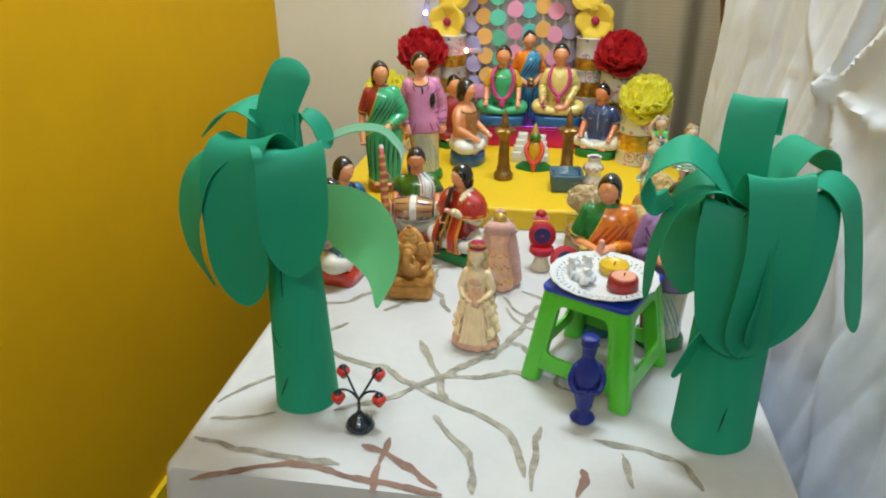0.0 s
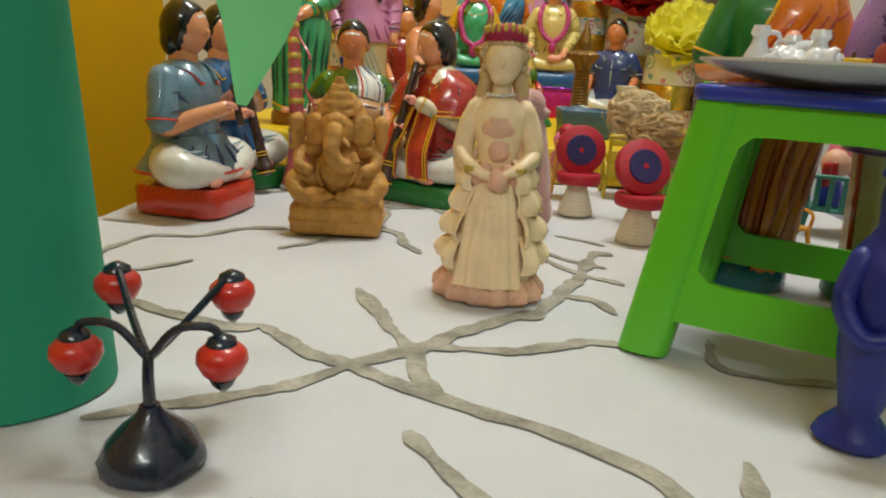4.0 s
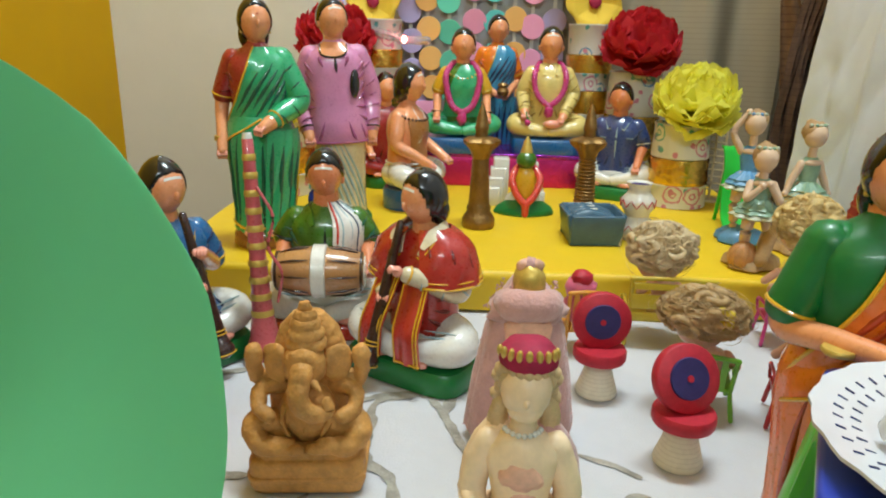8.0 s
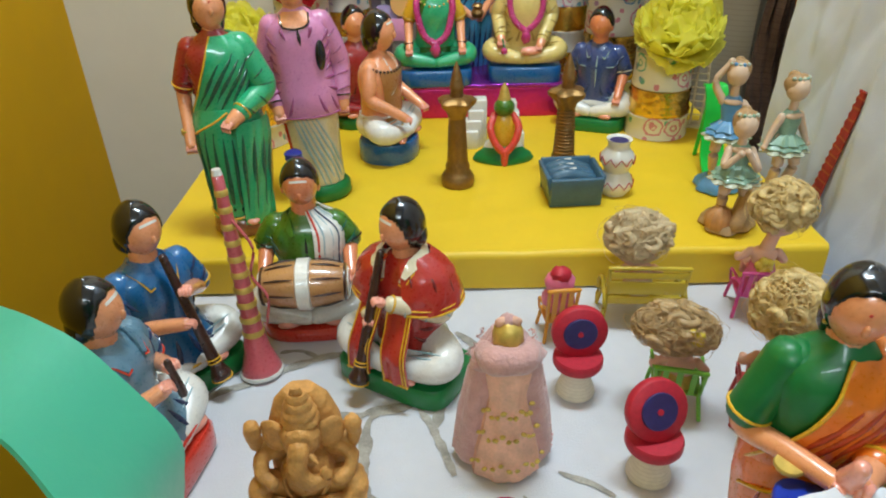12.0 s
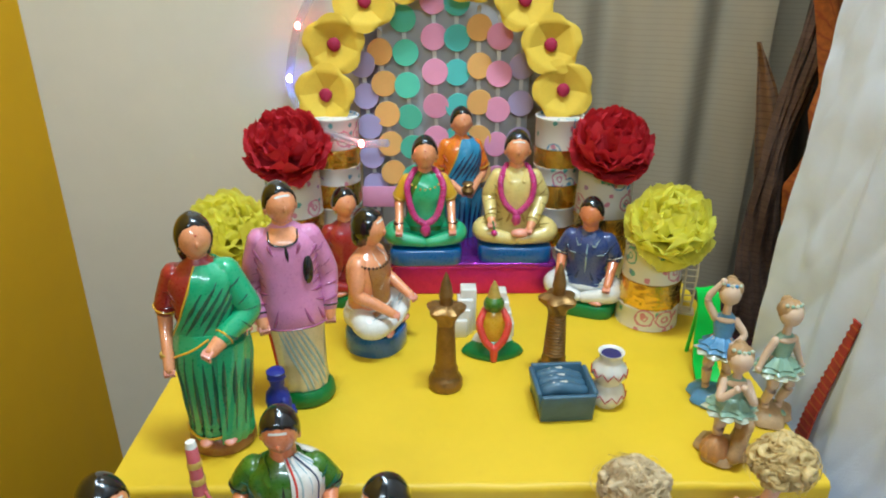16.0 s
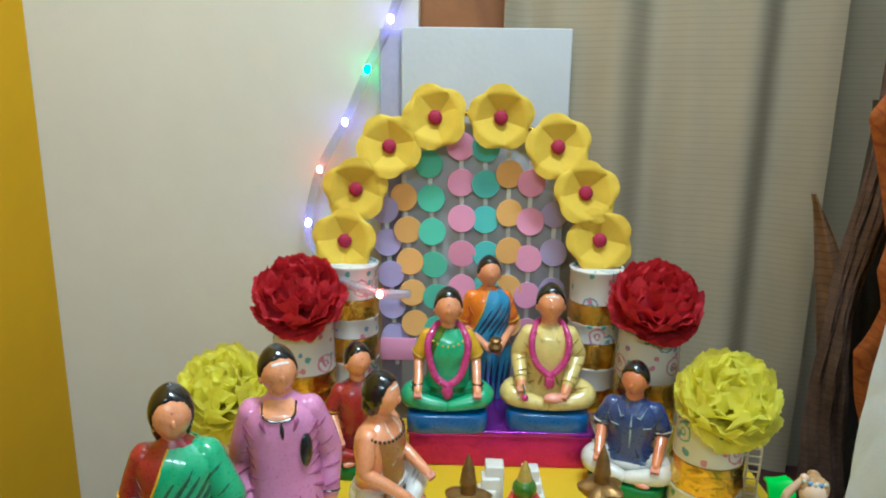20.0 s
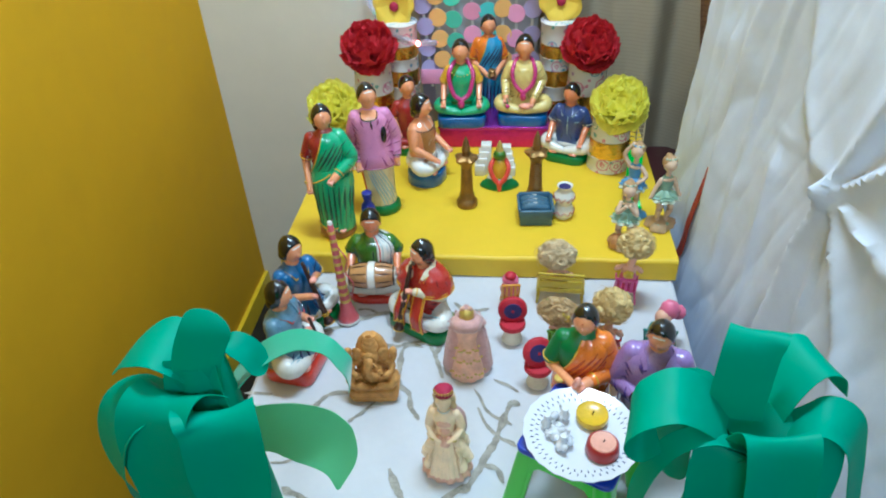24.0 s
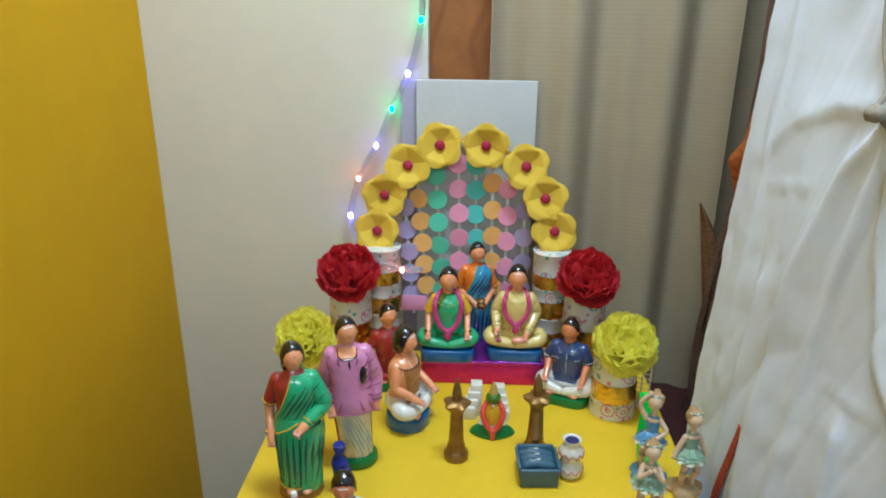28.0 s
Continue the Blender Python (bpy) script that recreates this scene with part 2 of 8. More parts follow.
SKIRT_Y = paint("bright_yellow_enamel", (0.75, 0.50, 0.01), rough=0.35, vary=0.08)
WOOD = paint("varnished_brown_wood", (0.33, 0.12, 0.03), rough=0.4, vary=0.25, scale=18, lines=(0.20, 0.06, 0.015), wave=(3.75, 9, "X"))
CLOTH_W = paint("white_cotton_tablecloth", (0.575, 0.57, 0.595), rough=0.9, vary=0.06, scale=14, bump=0.25, bscale=700)
PRINT_B = paint("printed_grey_brown_branch", (0.36, 0.33, 0.28), rough=0.9, vary=0.6, scale=60)
PRINT_R = paint("printed_red_brown_branch", (0.27, 0.16, 0.13), rough=0.9, vary=0.4, scale=26)
SHEET_W = paint("white_cotton_sheet", (0.68, 0.74, 0.88), rough=0.9, vary=0.08, scale=8, bump=0.2, bscale=500)
CURTAIN_B = paint("beige_checked_curtain", (0.385, 0.315, 0.21), rough=0.9, vary=0.08, scale=10, bump=0.2, bscale=500, lines=(0.30, 0.24, 0.16), wave=(38, 0.3, "Z"))
SAREE_BR = paint("brown_patterned_saree", (0.13, 0.072, 0.045), rough=0.85, vary=0.5, scale=60, bump=0.3, lines=(0.075, 0.035, 0.025), wave=(34, 2, "Z"))
SAREE_CH = paint("checked_amber_saree", (0.24, 0.12, 0.05), rough=0.85, vary=0.3, scale=80, bump=0.3, lines=(0.10, 0.035, 0.02), wave=(30, 1, "Z"))
BACKING_DK = paint("dark_brown_backing", (0.060, 0.042, 0.026), rough=0.9, vary=0.3, scale=60, bump=0.3)
SAREE_O = paint("orange_woven_saree", (0.50, 0.13, 0.015), rough=0.75, vary=0.45, scale=120, bump=0.4, lines=(0.30, 0.04, 0.01), wave=(44, 6, "DIAGONAL"))
MAROON_W = paint("dark_maroon_lacquer", (0.050, 0.012, 0.014), rough=0.4, vary=0.2, scale=20)
BORDER_R = paint("red_saree_border", (0.42, 0.035, 0.02), rough=0.7, vary=0.5, scale=90, lines=(0.55, 0.18, 0.03), wave=(30, 4, "Z"))
LEAFPAPER = paint("green_craft_paper", (0.018, 0.427, 0.275), rough=0.6, vary=0.10, scale=14, bump=0.1, bscale=300)
# paler than the leaf paper: light on the arched strip is in its colour
ARCHPAPER = paint("lit_green_paper_strip", (0.05, 0.46, 0.28), rough=0.45, vary=0.08, scale=14, bump=0.1, bscale=300, sheen=1.0)
SLIT = paint("dark_green_cut_edge", (0.004, 0.05, 0.02), rough=0.8)
# paler leaf paper for one leaf; the light on it is in the colour
LEAFLIT = paint("lit_green_leaf_paper", (0.16, 0.66, 0.38), rough=0.7, vary=0.08, scale=14, bump=0.1, bscale=300)
FOAM_Y = paint("yellow_foam_petal", (0.86, 0.60, 0.055), rough=0.7, vary=0.12, scale=40, bump=0.15)
FOAM_R = paint("crimson_foam_centre", (0.36, 0.008, 0.05), rough=0.7, vary=0.3, scale=200, bump=0.4)
CREPE_R = paint("red_crepe_paper", (0.74, 0.035, 0.055), rough=0.75, vary=0.3, scale=50, bump=0.4, bscale=250)
CREPE_Y = paint("yellow_crepe_paper", (1.0, 0.945, 0.14), rough=0.75, vary=0.10, scale=50, bump=0.4, bscale=250)
BOARD = paint("white_foam_board", (0.50, 0.50, 0.50), rough=0.8, vary=0.06, scale=10, bump=0.2)
BOARD_S = paint("grey_lilac_tape", (0.36, 0.33, 0.42), rough=0.5, vary=0.15, scale=20)
CUPPRINT = printed("printed_paper_cup", (0.74, 0.72, 0.68), [(0.74, 0.72, 0.68), (0.16, 0.34, 0.52), (0.74, 0.72, 0.68), (0.62, 0.24, 0.34), (0.14, 0.42, 0.40), (0.74, 0.72, 0.68), (0.42, 0.26, 0.50)], 66, 0.22)
STOOL_G = paint("lime_green_plastic", (0.10, 0.56, 0.03), rough=0.3, vary=0.06, scale=20, coat=0.2)
STOOL_B = paint("royal_blue_plastic", (0.015, 0.045, 0.42), rough=0.3, vary=0.08, coat=0.2)
BLUE_PL = paint("cobalt_blue_painted_clay", (0.012, 0.022, 0.23), rough=0.42, vary=0.25, scale=80, bump=0.4)
PLATE_W = paint("white_melamine", (0.68, 0.69, 0.73), rough=0.2, vary=0.03, coat=0.3)
PLATE_N = paint("navy_hole_dash", (0.02, 0.03, 0.12), rough=0.25)
WAX_R = paint("dark_red_wax", (0.33, 0.014, 0.012), rough=0.35, vary=0.2, coat=0.2)
WAX_P = paint("pale_pink_wax", (0.75, 0.35, 0.25), rough=0.4, vary=0.2)
WAX_Y = paint("yellow_wax_cup", (0.72, 0.46, 0.02), rough=0.3, vary=0.2, coat=0.2)
LAMP_N = paint("dark_navy_bead", (0.010, 0.016, 0.035), rough=0.25, coat=0.4)
LAMP_R = paint("coral_red_bead", (0.62, 0.03, 0.02), rough=0.3, coat=0.3)
QUILL_R = paint("crimson_quilled_paper", (0.46, 0.012, 0.03), rough=0.55, vary=0.2, scale=300)
QUILL_N = paint("navy_quilled_paper", (0.025, 0.02, 0.12), rough=0.55, vary=0.3, scale=300)
QUILL_C = paint("cream_quilled_paper", (0.74, 0.66, 0.50), rough=0.6, vary=0.1, scale=300, lines=(0.55, 0.46, 0.32), wave=(110, 0.4, "Z"))
SLATEPOT = paint("blue_grey_painted_clay", (0.055, 0.125, 0.19), rough=0.35, vary=0.25, scale=60, bump=0.2)
POT_W = paint("white_glazed_pot", (0.74, 0.72, 0.66), rough=0.3, vary=0.08, coat=0.4)
POT_R = paint("thin_red_pot_line", (0.40, 0.02, 0.03), rough=0.4)
BLOND = paint("blond_doll_hair", (0.62, 0.42, 0.20), rough=0.28, vary=0.35, scale=150, bump=0.6, bscale=500)
BLOND_GOLD = paint("golden_blond_doll_hair", (0.84, 0.63, 0.27), rough=0.26, vary=0.3, scale=150, bump=0.6, bscale=500)
BLONDE_PALE = paint("pale_blond_doll_hair", (0.80, 0.62, 0.36), rough=0.30, vary=0.3, scale=150, bump=0.6, bscale=500)
for thin_mat, tint, share in ((ARCHPAPER, (0.18, 0.72, 0.42), 0.38), (LEAFPAPER, (0.06, 0.54, 0.27), 0.36), (LEAFLIT, (0.54, 0.95, 0.66), 0.60), (CREPE_R, (0.70, 0.03, 0.04), 0.35), (CREPE_Y, (1.0, 0.97, 0.20), 0.46), (BLOND, (0.62, 0.42, 0.18), 0.25), (BLOND_GOLD, (0.80, 0.58, 0.20), 0.25), (BLONDE_PALE, (0.75, 0.62, 0.40), 0.25), (FOAM_Y, (0.9, 0.62, 0.05), 0.2)):
    lt = thin_mat.node_tree
    thin, blend = lt.nodes.new("ShaderNodeBsdfTranslucent"), lt.nodes.new("ShaderNodeMixShader")
    thin.inputs[0].default_value = (*tint, 1)
    blend.inputs[0].default_value = share
    lt.links.new(lt.nodes["Principled BSDF"].outputs[0], blend.inputs[1])
    lt.links.new(thin.outputs[0], blend.inputs[2])
    lt.links.new(blend.outputs[0], lt.nodes["Material Output"].inputs[0])
BOW_Y = paint("shiny_yellow_satin_bow", (0.78, 0.58, 0.06), rough=0.25, vary=0.2, scale=90, coat=0.3)
DOLLSKIN = paint("vinyl_doll_flesh", (0.74, 0.42, 0.29), rough=0.45, vary=0.06)
PORCELAIN = paint("bisque_porcelain_flesh", (0.68, 0.48, 0.33), rough=0.45, vary=0.1, coat=0.2)
PORC_G = paint("pale_green_porcelain_dress", (0.24, 0.38, 0.27), rough=0.4, vary=0.25, scale=80, coat=0.2)
PORC_B = paint("pale_blue_porcelain_dress", (0.10, 0.28, 0.50), rough=0.4, vary=0.25, scale=80, coat=0.2)
PORC_H = paint("auburn_porcelain_hair", (0.42, 0.25, 0.11), rough=0.5, vary=0.3, scale=120)
PORC_T = paint("cream_green_porcelain_frill", (0.50, 0.52, 0.38), rough=0.4, vary=0.25, scale=90, coat=0.2)
PORC_O = paint("orange_tan_porcelain", (0.55, 0.27, 0.10), rough=0.45, vary=0.3, scale=120, bump=0.3)
PORC_S = paint("tan_porcelain_rock", (0.46, 0.30, 0.15), rough=0.6, vary=0.3, scale=80, bump=0.4)
TOY_Y = paint("mustard_toy_plastic", (0.55, 0.40, 0.02), rough=0.35, vary=0.06)
TOY_O = paint("amber_toy_plastic", (0.66, 0.28, 0.02), rough=0.35, vary=0.06)
TOY_G = paint("green_toy_plastic", (0.16, 0.44, 0.03), rough=0.35, vary=0.06)
TOY_R = paint("red_toy_plastic", (0.46, 0.02, 0.025), rough=0.35, vary=0.06)
TOY_P = paint("hot_pink_toy_plastic", (0.62, 0.06, 0.25), rough=0.35, vary=0.06)
TOY_T = paint("teal_toy_plastic", (0.01, 0.18, 0.14), rough=0.35, vary=0.06)
TOY_LG = paint("bright_green_toy_plastic", (0.02, 0.55, 0.05), rough=0.35, vary=0.06)
TOY_C = paint("cream_toy_plastic", (0.70, 0.58, 0.36), rough=0.45, vary=0.1)
PINKSATIN = paint("pink_satin", (0.72, 0.16, 0.28), rough=0.35, vary=0.2, scale=60)
GOLDLEAF = paint("gold_brocade", (0.66, 0.46, 0.10), rough=0.4, metal=0.4, vary=0.3, scale=150)
CORD = paint("twisted_jute_cord", (0.30, 0.26, 0.20), rough=0.9, vary=0.3, scale=200, bump=0.5)
TUBE = glassy("clear_plastic_tube", (0.85, 0.86, 0.88), 0.15)
DISC_C = {
    "lilac": paint("lilac_card", (0.50, 0.42, 0.68), rough=0.8, vary=0.05),
    "orange": paint("peach_orange_card", (0.90, 0.48, 0.14), rough=0.8, vary=0.05),
    "green": paint("mint_green_card", (0.14, 0.62, 0.42), rough=0.8, vary=0.05),
    "pink": paint("rose_pink_card", (0.88, 0.36, 0.54), rough=0.8, vary=0.05),
    "teal": paint("turquoise_card", (0.13, 0.58, 0.54), rough=0.8, vary=0.05),
}
THREAD = paint("white_thread_strip", (0.78, 0.77, 0.74), rough=0.8)


# ---- mesh tools ----
def vec(*a):
    return Vector(a)


def spline(pts, steps=6):
    """Points along a smooth curve through pts (Catmull-Rom)."""
    pts = [Vector(p) for p in pts]
    ext = [2 * pts[0] - pts[1]] + pts + [2 * pts[-1] - pts[-2]]
    out = []
    for i in range(1, len(ext) - 2):
        p0, p1, p2, p3 = ext[i - 1], ext[i], ext[i + 1], ext[i + 2]
        for k in range(steps):
            t = k / steps
            out.append(0.5 * (2 * p1 + (p2 - p0) * t + (2 * p0 - 5 * p1 + 4 * p2 - p3) * t * t + (3 * p1 - p0 - 3 * p2 + p3) * t ** 3))
    out.append(pts[-1])
    return out


def lerp_list(vals, n):
    """n values read evenly off a list."""
    out = []
    for i in range(n):
        s = i / (n - 1) * (len(vals) - 1)
        k = min(int(s), len(vals) - 2)
        out.append(vals[k] + (vals[k + 1] - vals[k]) * (s - k))
    return out


class Shape:
    """Collects lofts, ellipsoids and tubes, each with its material, into one mesh."""

    def __init__(self):
        self.v, self.f, self.m, self.mats = [], [], [], []

    def slot(self, mat):
        if mat not in self.mats:
            self.mats.append(mat)
        return self.mats.index(mat)

    def add(self, verts, faces, mat):
        o, s = len(self.v), self.slot(mat)
        self.v += [tuple(p) for p in verts]
        self.f += [tuple(i + o for i in f) for f in faces]
        self.m += [s] * len(faces)
        return self

    def rings(self, rings, mat, caps=True):
        n, verts, faces = len(rings[0]), [], []
        for r in rings:
            verts += r
        for i in range(len(rings) - 1):
            for k in range(n):
                a, b = i * n + k, i * n + (k + 1) % n
                faces.append((a, b, b + n, a + n))
        if caps:
            faces.append(tuple(range(n - 1, -1, -1)))
            faces.append(tuple((len(rings) - 1) * n + k for k in range(n)))
        return self.add(verts, faces, mat)

    def column(self, profile, mat, c=(0, 0, 0), n=24, power=2.0, wob=None, rz=0.0, lean=(0, 0)):
        """Stacked rings: profile rows (z, rx, ry); power above 2 squares the plan."""
        rows = []
        ca, sa = math.cos(radians(rz)), math.sin(radians(rz))
        for z, rx, ry in profile:
            ring = []
            for k in range(n):
                a = 2 * math.pi * k / n
                x, y = math.cos(a), math.sin(a)
                if power != 2.0:
                    q = (abs(x) ** power + abs(y) ** power) ** (-1 / power)
                    x, y = x * q, y * q
                g = 1 + (wob(a, z) if wob else 0)
                x, y = x * rx * g, y * ry * g
                ring.append(vec(c[0] + x * ca - y * sa + lean[0] * z, c[1] + x * sa + y * ca + lean[1] * z, c[2] + z))
            rows.append(ring)
        return self.rings(rows, mat)

    def slab(self, c, sx, sy, h, mat, rz=0.0, r=0.003, power=8.0, n=32, corner=None):
        """A block with rounded corners and edges, standing on c; a low power gives rounder corners."""
        k = corner if corner is not None else (min(sx, sy) * 0.5 * min(1.0, 2.4 / power) if power < 12 else r * 1.5)
        ca, sa = math.cos(radians(rz)), math.sin(radians(rz))
        rows = []
        for z, inset in ((0, r), (r * 0.3, r * 0.3), (r, 0), (h - r, 0), (h - r * 0.3, r * 0.3), (h, r)):
            ring = []
            for q, (ux, uy) in enumerate(((1, 1), (-1, 1), (-1, -1), (1, -1))):
                for g in range(5):
                    a = math.pi / 2 * (q + g / 4)
                    x = ux * (sx / 2 - k) + math.cos(a) * (k - inset)
                    y = uy * (sy / 2 - k) + math.sin(a) * (k - inset)
                    ring.append(vec(c[0] + x * ca - y * sa, c[1] + x * sa + y * ca, c[2] + z))
            rows.append(ring)
        return self.rings(rows, mat)

    def ball(self, c, r, mat, rot=(0, 0, 0), u=16, v=10, rough=0.0):
        r = (r, r, r) if isinstance(r, (int, float)) else r
        e = Euler([radians(a) for a in rot]).to_matrix()
        rows = []
        for j in range(v + 1):
            th = math.pi * (j + 0.02 if j == 0 else (j - 0.02 if j == v else j)) / v
            ring = []
            for k in range(u):
                a = 2 * math.pi * k / u
                p = vec(math.sin(th) * math.cos(a) * r[0], math.sin(th) * math.sin(a) * r[1], -math.cos(th) * r[2])
                if rough:
                    p *= 1 + rough * noise.noise(p * (3.0 / max(r)) + Vector(c) * 50)
                ring.append(e @ p + Vector(c))
            rows.append(ring)
        return self.rings(rows, mat)

    def limb(self, pts, radii, mat, n=10, steps=5, flat=1.0):
        """A tube with round ends along a smooth curve."""
        path = spline(pts, steps) if len(pts) > 2 else [Vector(pts[0]).lerp(Vector(pts[-1]), i / 3) for i in range(4)]
        rad = lerp_list(list(radii) if len(radii) > 1 else [radii[0]] * 2, len(path))
        first, last = path[0], path[-1]
        d0, d1 = (path[0] - path[1]).normalized(), (path[-1] - path[-2]).normalized()
        path = [first + d0 * rad[0] * 0.8, first + d0 * rad[0] * 0.5] + path + [last + d1 * rad[-1] * 0.5, last + d1 * rad[-1] * 0.8]
        rad = [rad[0] * 0.4, rad[0] * 0.82] + rad + [rad[-1] * 0.82, rad[-1] * 0.4]
        rows, up = [], vec(0, 0, 1)
        for i, p in enumerate(path):
            d = (path[min(i + 1, len(path) - 1)] - path[max(i - 1, 0)]).normalized()
            side = d.cross(up)
            side = side.normalized() if side.length > 0.05 else vec(1, 0, 0)
            top = side.cross(d)
            rows.append([p + side * (math.cos(2 * math.pi * k / n) * rad[i]) + top * (math.sin(2 * math.pi * k / n) * rad[i] * flat) for k in range(n)])
        return self.rings(rows, mat)

    def ribbon(self, pts, widths, side, mat, thick=0.0007, steps=8, cup=0.0):
        """A strip of paper along a smooth curve: side is its width's direction, widths run along it."""
        path = spline(pts, steps)
        wid = lerp_list(widths, len(path))
        side0 = Vector(side).normalized()
        rows = []
        for i, p in enumerate(path):
            d = (path[min(i + 1, len(path) - 1)] - path[max(i - 1, 0)]).normalized()
            s = (side0 - d * side0.dot(d)).normalized()
            up = s.cross(d)
            w, ring = wid[i] / 2, []
            for q in (-1, -0.5, 0, 0.5, 1):
                ring.append(p + s * (w * q) + up * (thick + cup * w * (1 - q * q)))
            for q in (1, 0.5, 0, -0.5, -1):
                ring.append(p + s * (w * q) + up * (-thick + cup * w * (1 - q * q)))
            rows.append(ring)
        self.rings(rows, mat)
        return self

    def sheet(self, f, nu, nv, mat, thick=0.0):
        """A grid sheet from f(u, v), u and v from 0 to 1; with a thickness it gets a second skin."""
        pts = [[Vector(f(i / nu, j / nv)) for j in range(nv + 1)] for i in range(nu + 1)]
        verts = [p for row in pts for p in row]
        idx = lambda i, j: i * (nv + 1) + j
        faces = [(idx(i, j), idx(i + 1, j), idx(i + 1, j + 1), idx(i, j + 1)) for i in range(nu) for j in range(nv)]
        if thick:
            o = len(verts)
            back = []
            for i in range(nu + 1):
                for j in range(nv + 1):
                    du = pts[min(i + 1, nu)][j] - pts[max(i - 1, 0)][j]
                    dv = pts[i][min(j + 1, nv)] - pts[i][max(j - 1, 0)]
                    back.append(pts[i][j] - du.cross(dv).normalized() * thick)
            verts = verts + back
            faces += [(d + o, c + o, b + o, a + o) for a, b, c, d in list(faces)]
            rim = [idx(i, 0) for i in range(nu + 1)] + [idx(nu, j) for j in range(1, nv + 1)] + [idx(i, nv) for i in range(nu - 1, -1, -1)] + [idx(0, j) for j in range(nv - 1, 0, -1)]
            faces += [(b, a, a + o, b + o) for a, b in zip(rim, rim[1:] + rim[:1])]
        return self.add(verts, faces, mat)

    def scaled(self, x, y, z, jitter=0.0, grain=120.0):
        """Scales all the points, with a little uneven relief."""
        out = []
        for p in self.v:
            q = vec(p[0] * x, p[1] * y, p[2] * z)
            if jitter:
                q += noise.noise_vector(q * grain) * jitter
                q.z = max(q.z, 0.0)
            out.append(tuple(q))
        self.v = out
        return self

    def mesh(self, name, flat=False):
        me = bpy.data.meshes.new(name)
        me.from_pydata(self.v, [], self.f)
        for m in self.mats:
            me.materials.append(m)
        me.polygons.foreach_set("material_index", self.m)
        me.polygons.foreach_set("use_smooth", [not flat] * len(self.f))
        me.update()
        bm = bmesh.new()
        bm.from_mesh(me)
        bmesh.ops.recalc_face_normals(bm, faces=bm.faces)
        bm.to_mesh(me)
        bm.free()
        if not flat:
            me.set_sharp_from_angle(angle=radians(50))
        return me


def thing(name, shape, loc, rz=0.0, label="", category="", group="", kind="", flat=False, rx=0.0, ry=0.0):
    ob = new(name, shape.mesh(name, flat) if shape else None)
    ob.matrix_world = pose(*loc, rx, ry, rz)
    return tagged(ob, label, category, group, kind)


def part(name, shape, parent, label="", loc=(0, 0, 0), flat=False, mesh=None, rot=(0, 0, 0), kind=""):
    ob = new(name, mesh or shape.mesh(name, flat))
    ob.parent = parent
    ob.matrix_basis = pose(*loc, *rot)
    return tagged(ob, label, kind=kind)


# ---- room ----
TABLE, STAGE, FLOOR = 0.75, 0.79, 0.22


def panel(name, size, centre, mat, label="", category="wall"):
    s = Shape()
    sx, sy, sz = (q / 2 for q in size)
    v = [(x, y, z) for x in (-sx, sx) for y in (-sy, sy) for z in (-sz, sz)]
    s.add(v, [(0, 1, 3, 2), (4, 6, 7, 5), (0, 4, 5, 1), (2, 3, 7, 6), (0, 2, 6, 4), (1, 5, 7, 3)], mat)
    return thing(name, s, centre, 0, label, category, kind="structure", flat=True)


panel("floor", (4.2, 5.0, 0.1), (1.3, -0.5, FLOOR - 0.05), DARK, "black polished stone floor under the table", "floor")
panel("wall_yellow", (0.1, 4.6, 2.6), (-0.56, -0.5, FLOOR + 1.3), WALL_Y, "ochre yellow painted plaster wall beside the table", "wall")
panel("wall_cream", (0.54, 0.1, 2.6), (-0.24, 1.85, FLOOR + 1.3), WALL_C, "cream painted plaster wall behind the doll display", "wall")
panel("wall_north", (3.2, 0.1, 2.6), (1.75, 1.97, FLOOR + 1.3), WALL_C, "cream wall behind the beige curtain", "wall")
# two unseen white walls and the ceiling, added to bounce the lamps' light
panel("wall_east", (0.1, 5.0, 2.6), (3.35, -0.5, FLOOR + 1.3), WALL_W, "unseen plain white wall added to bounce light", "wall")
panel("wall_south", (4.2, 0.1, 2.6), (1.3, -2.85, FLOOR + 1.3), WALL_W, "unseen plain white wall added to bounce light", "wall")
panel("ceiling", (4.2, 5.0, 0.1), (1.3, -0.5, FLOOR + 2.65), WALL_W, "unseen plain white ceiling added to bounce light", "ceiling")
panel("baseboard", (0.012, 4.6, 0.06), (-0.505, -0.5, FLOOR + 0.03), SKIRT_Y, "bright yellow enamel baseboard along the ochre wall", "baseboard")
panel("door_frame_post", (0.14, 0.08, 2.4), (0.10, 1.88, FLOOR + 1.2), WOOD, "varnished brown wooden door frame post behind the board", "door frame")


# ---- curtains ----
def beige(u, v):
    x = 0.145 + u * 0.452
    fold = 0.023 * math.sin(x * 36 + 1.0 * math.sin(v * 2.2)) + 0.010 * math.sin(x * 71 + 2)
    return (x, 1.800 + fold * (0.55 + 0.45 * v), FLOOR + 0.02 + (1 - v) * 2.4)


def beige_second(u, v):
    x = 0.575 + u * 0.78
    fold = 0.014 * math.sin(x * 40 + 0.7 * math.sin(v * 3.0)) + 0.006 * math.sin(x * 83)
    return (x, 1.862 + fold, FLOOR + 0.02 + (1 - v) * 2.4)


for hang, steps in ((beige, 80), (beige_second, 90)):
    thing("beige_curtain", Shape().sheet(hang, steps, 40, CURTAIN_B, 0.003), (0, 0, 0), 0, "beige checked cotton curtain hanging in soft folds", "curtain", "beige curtains")


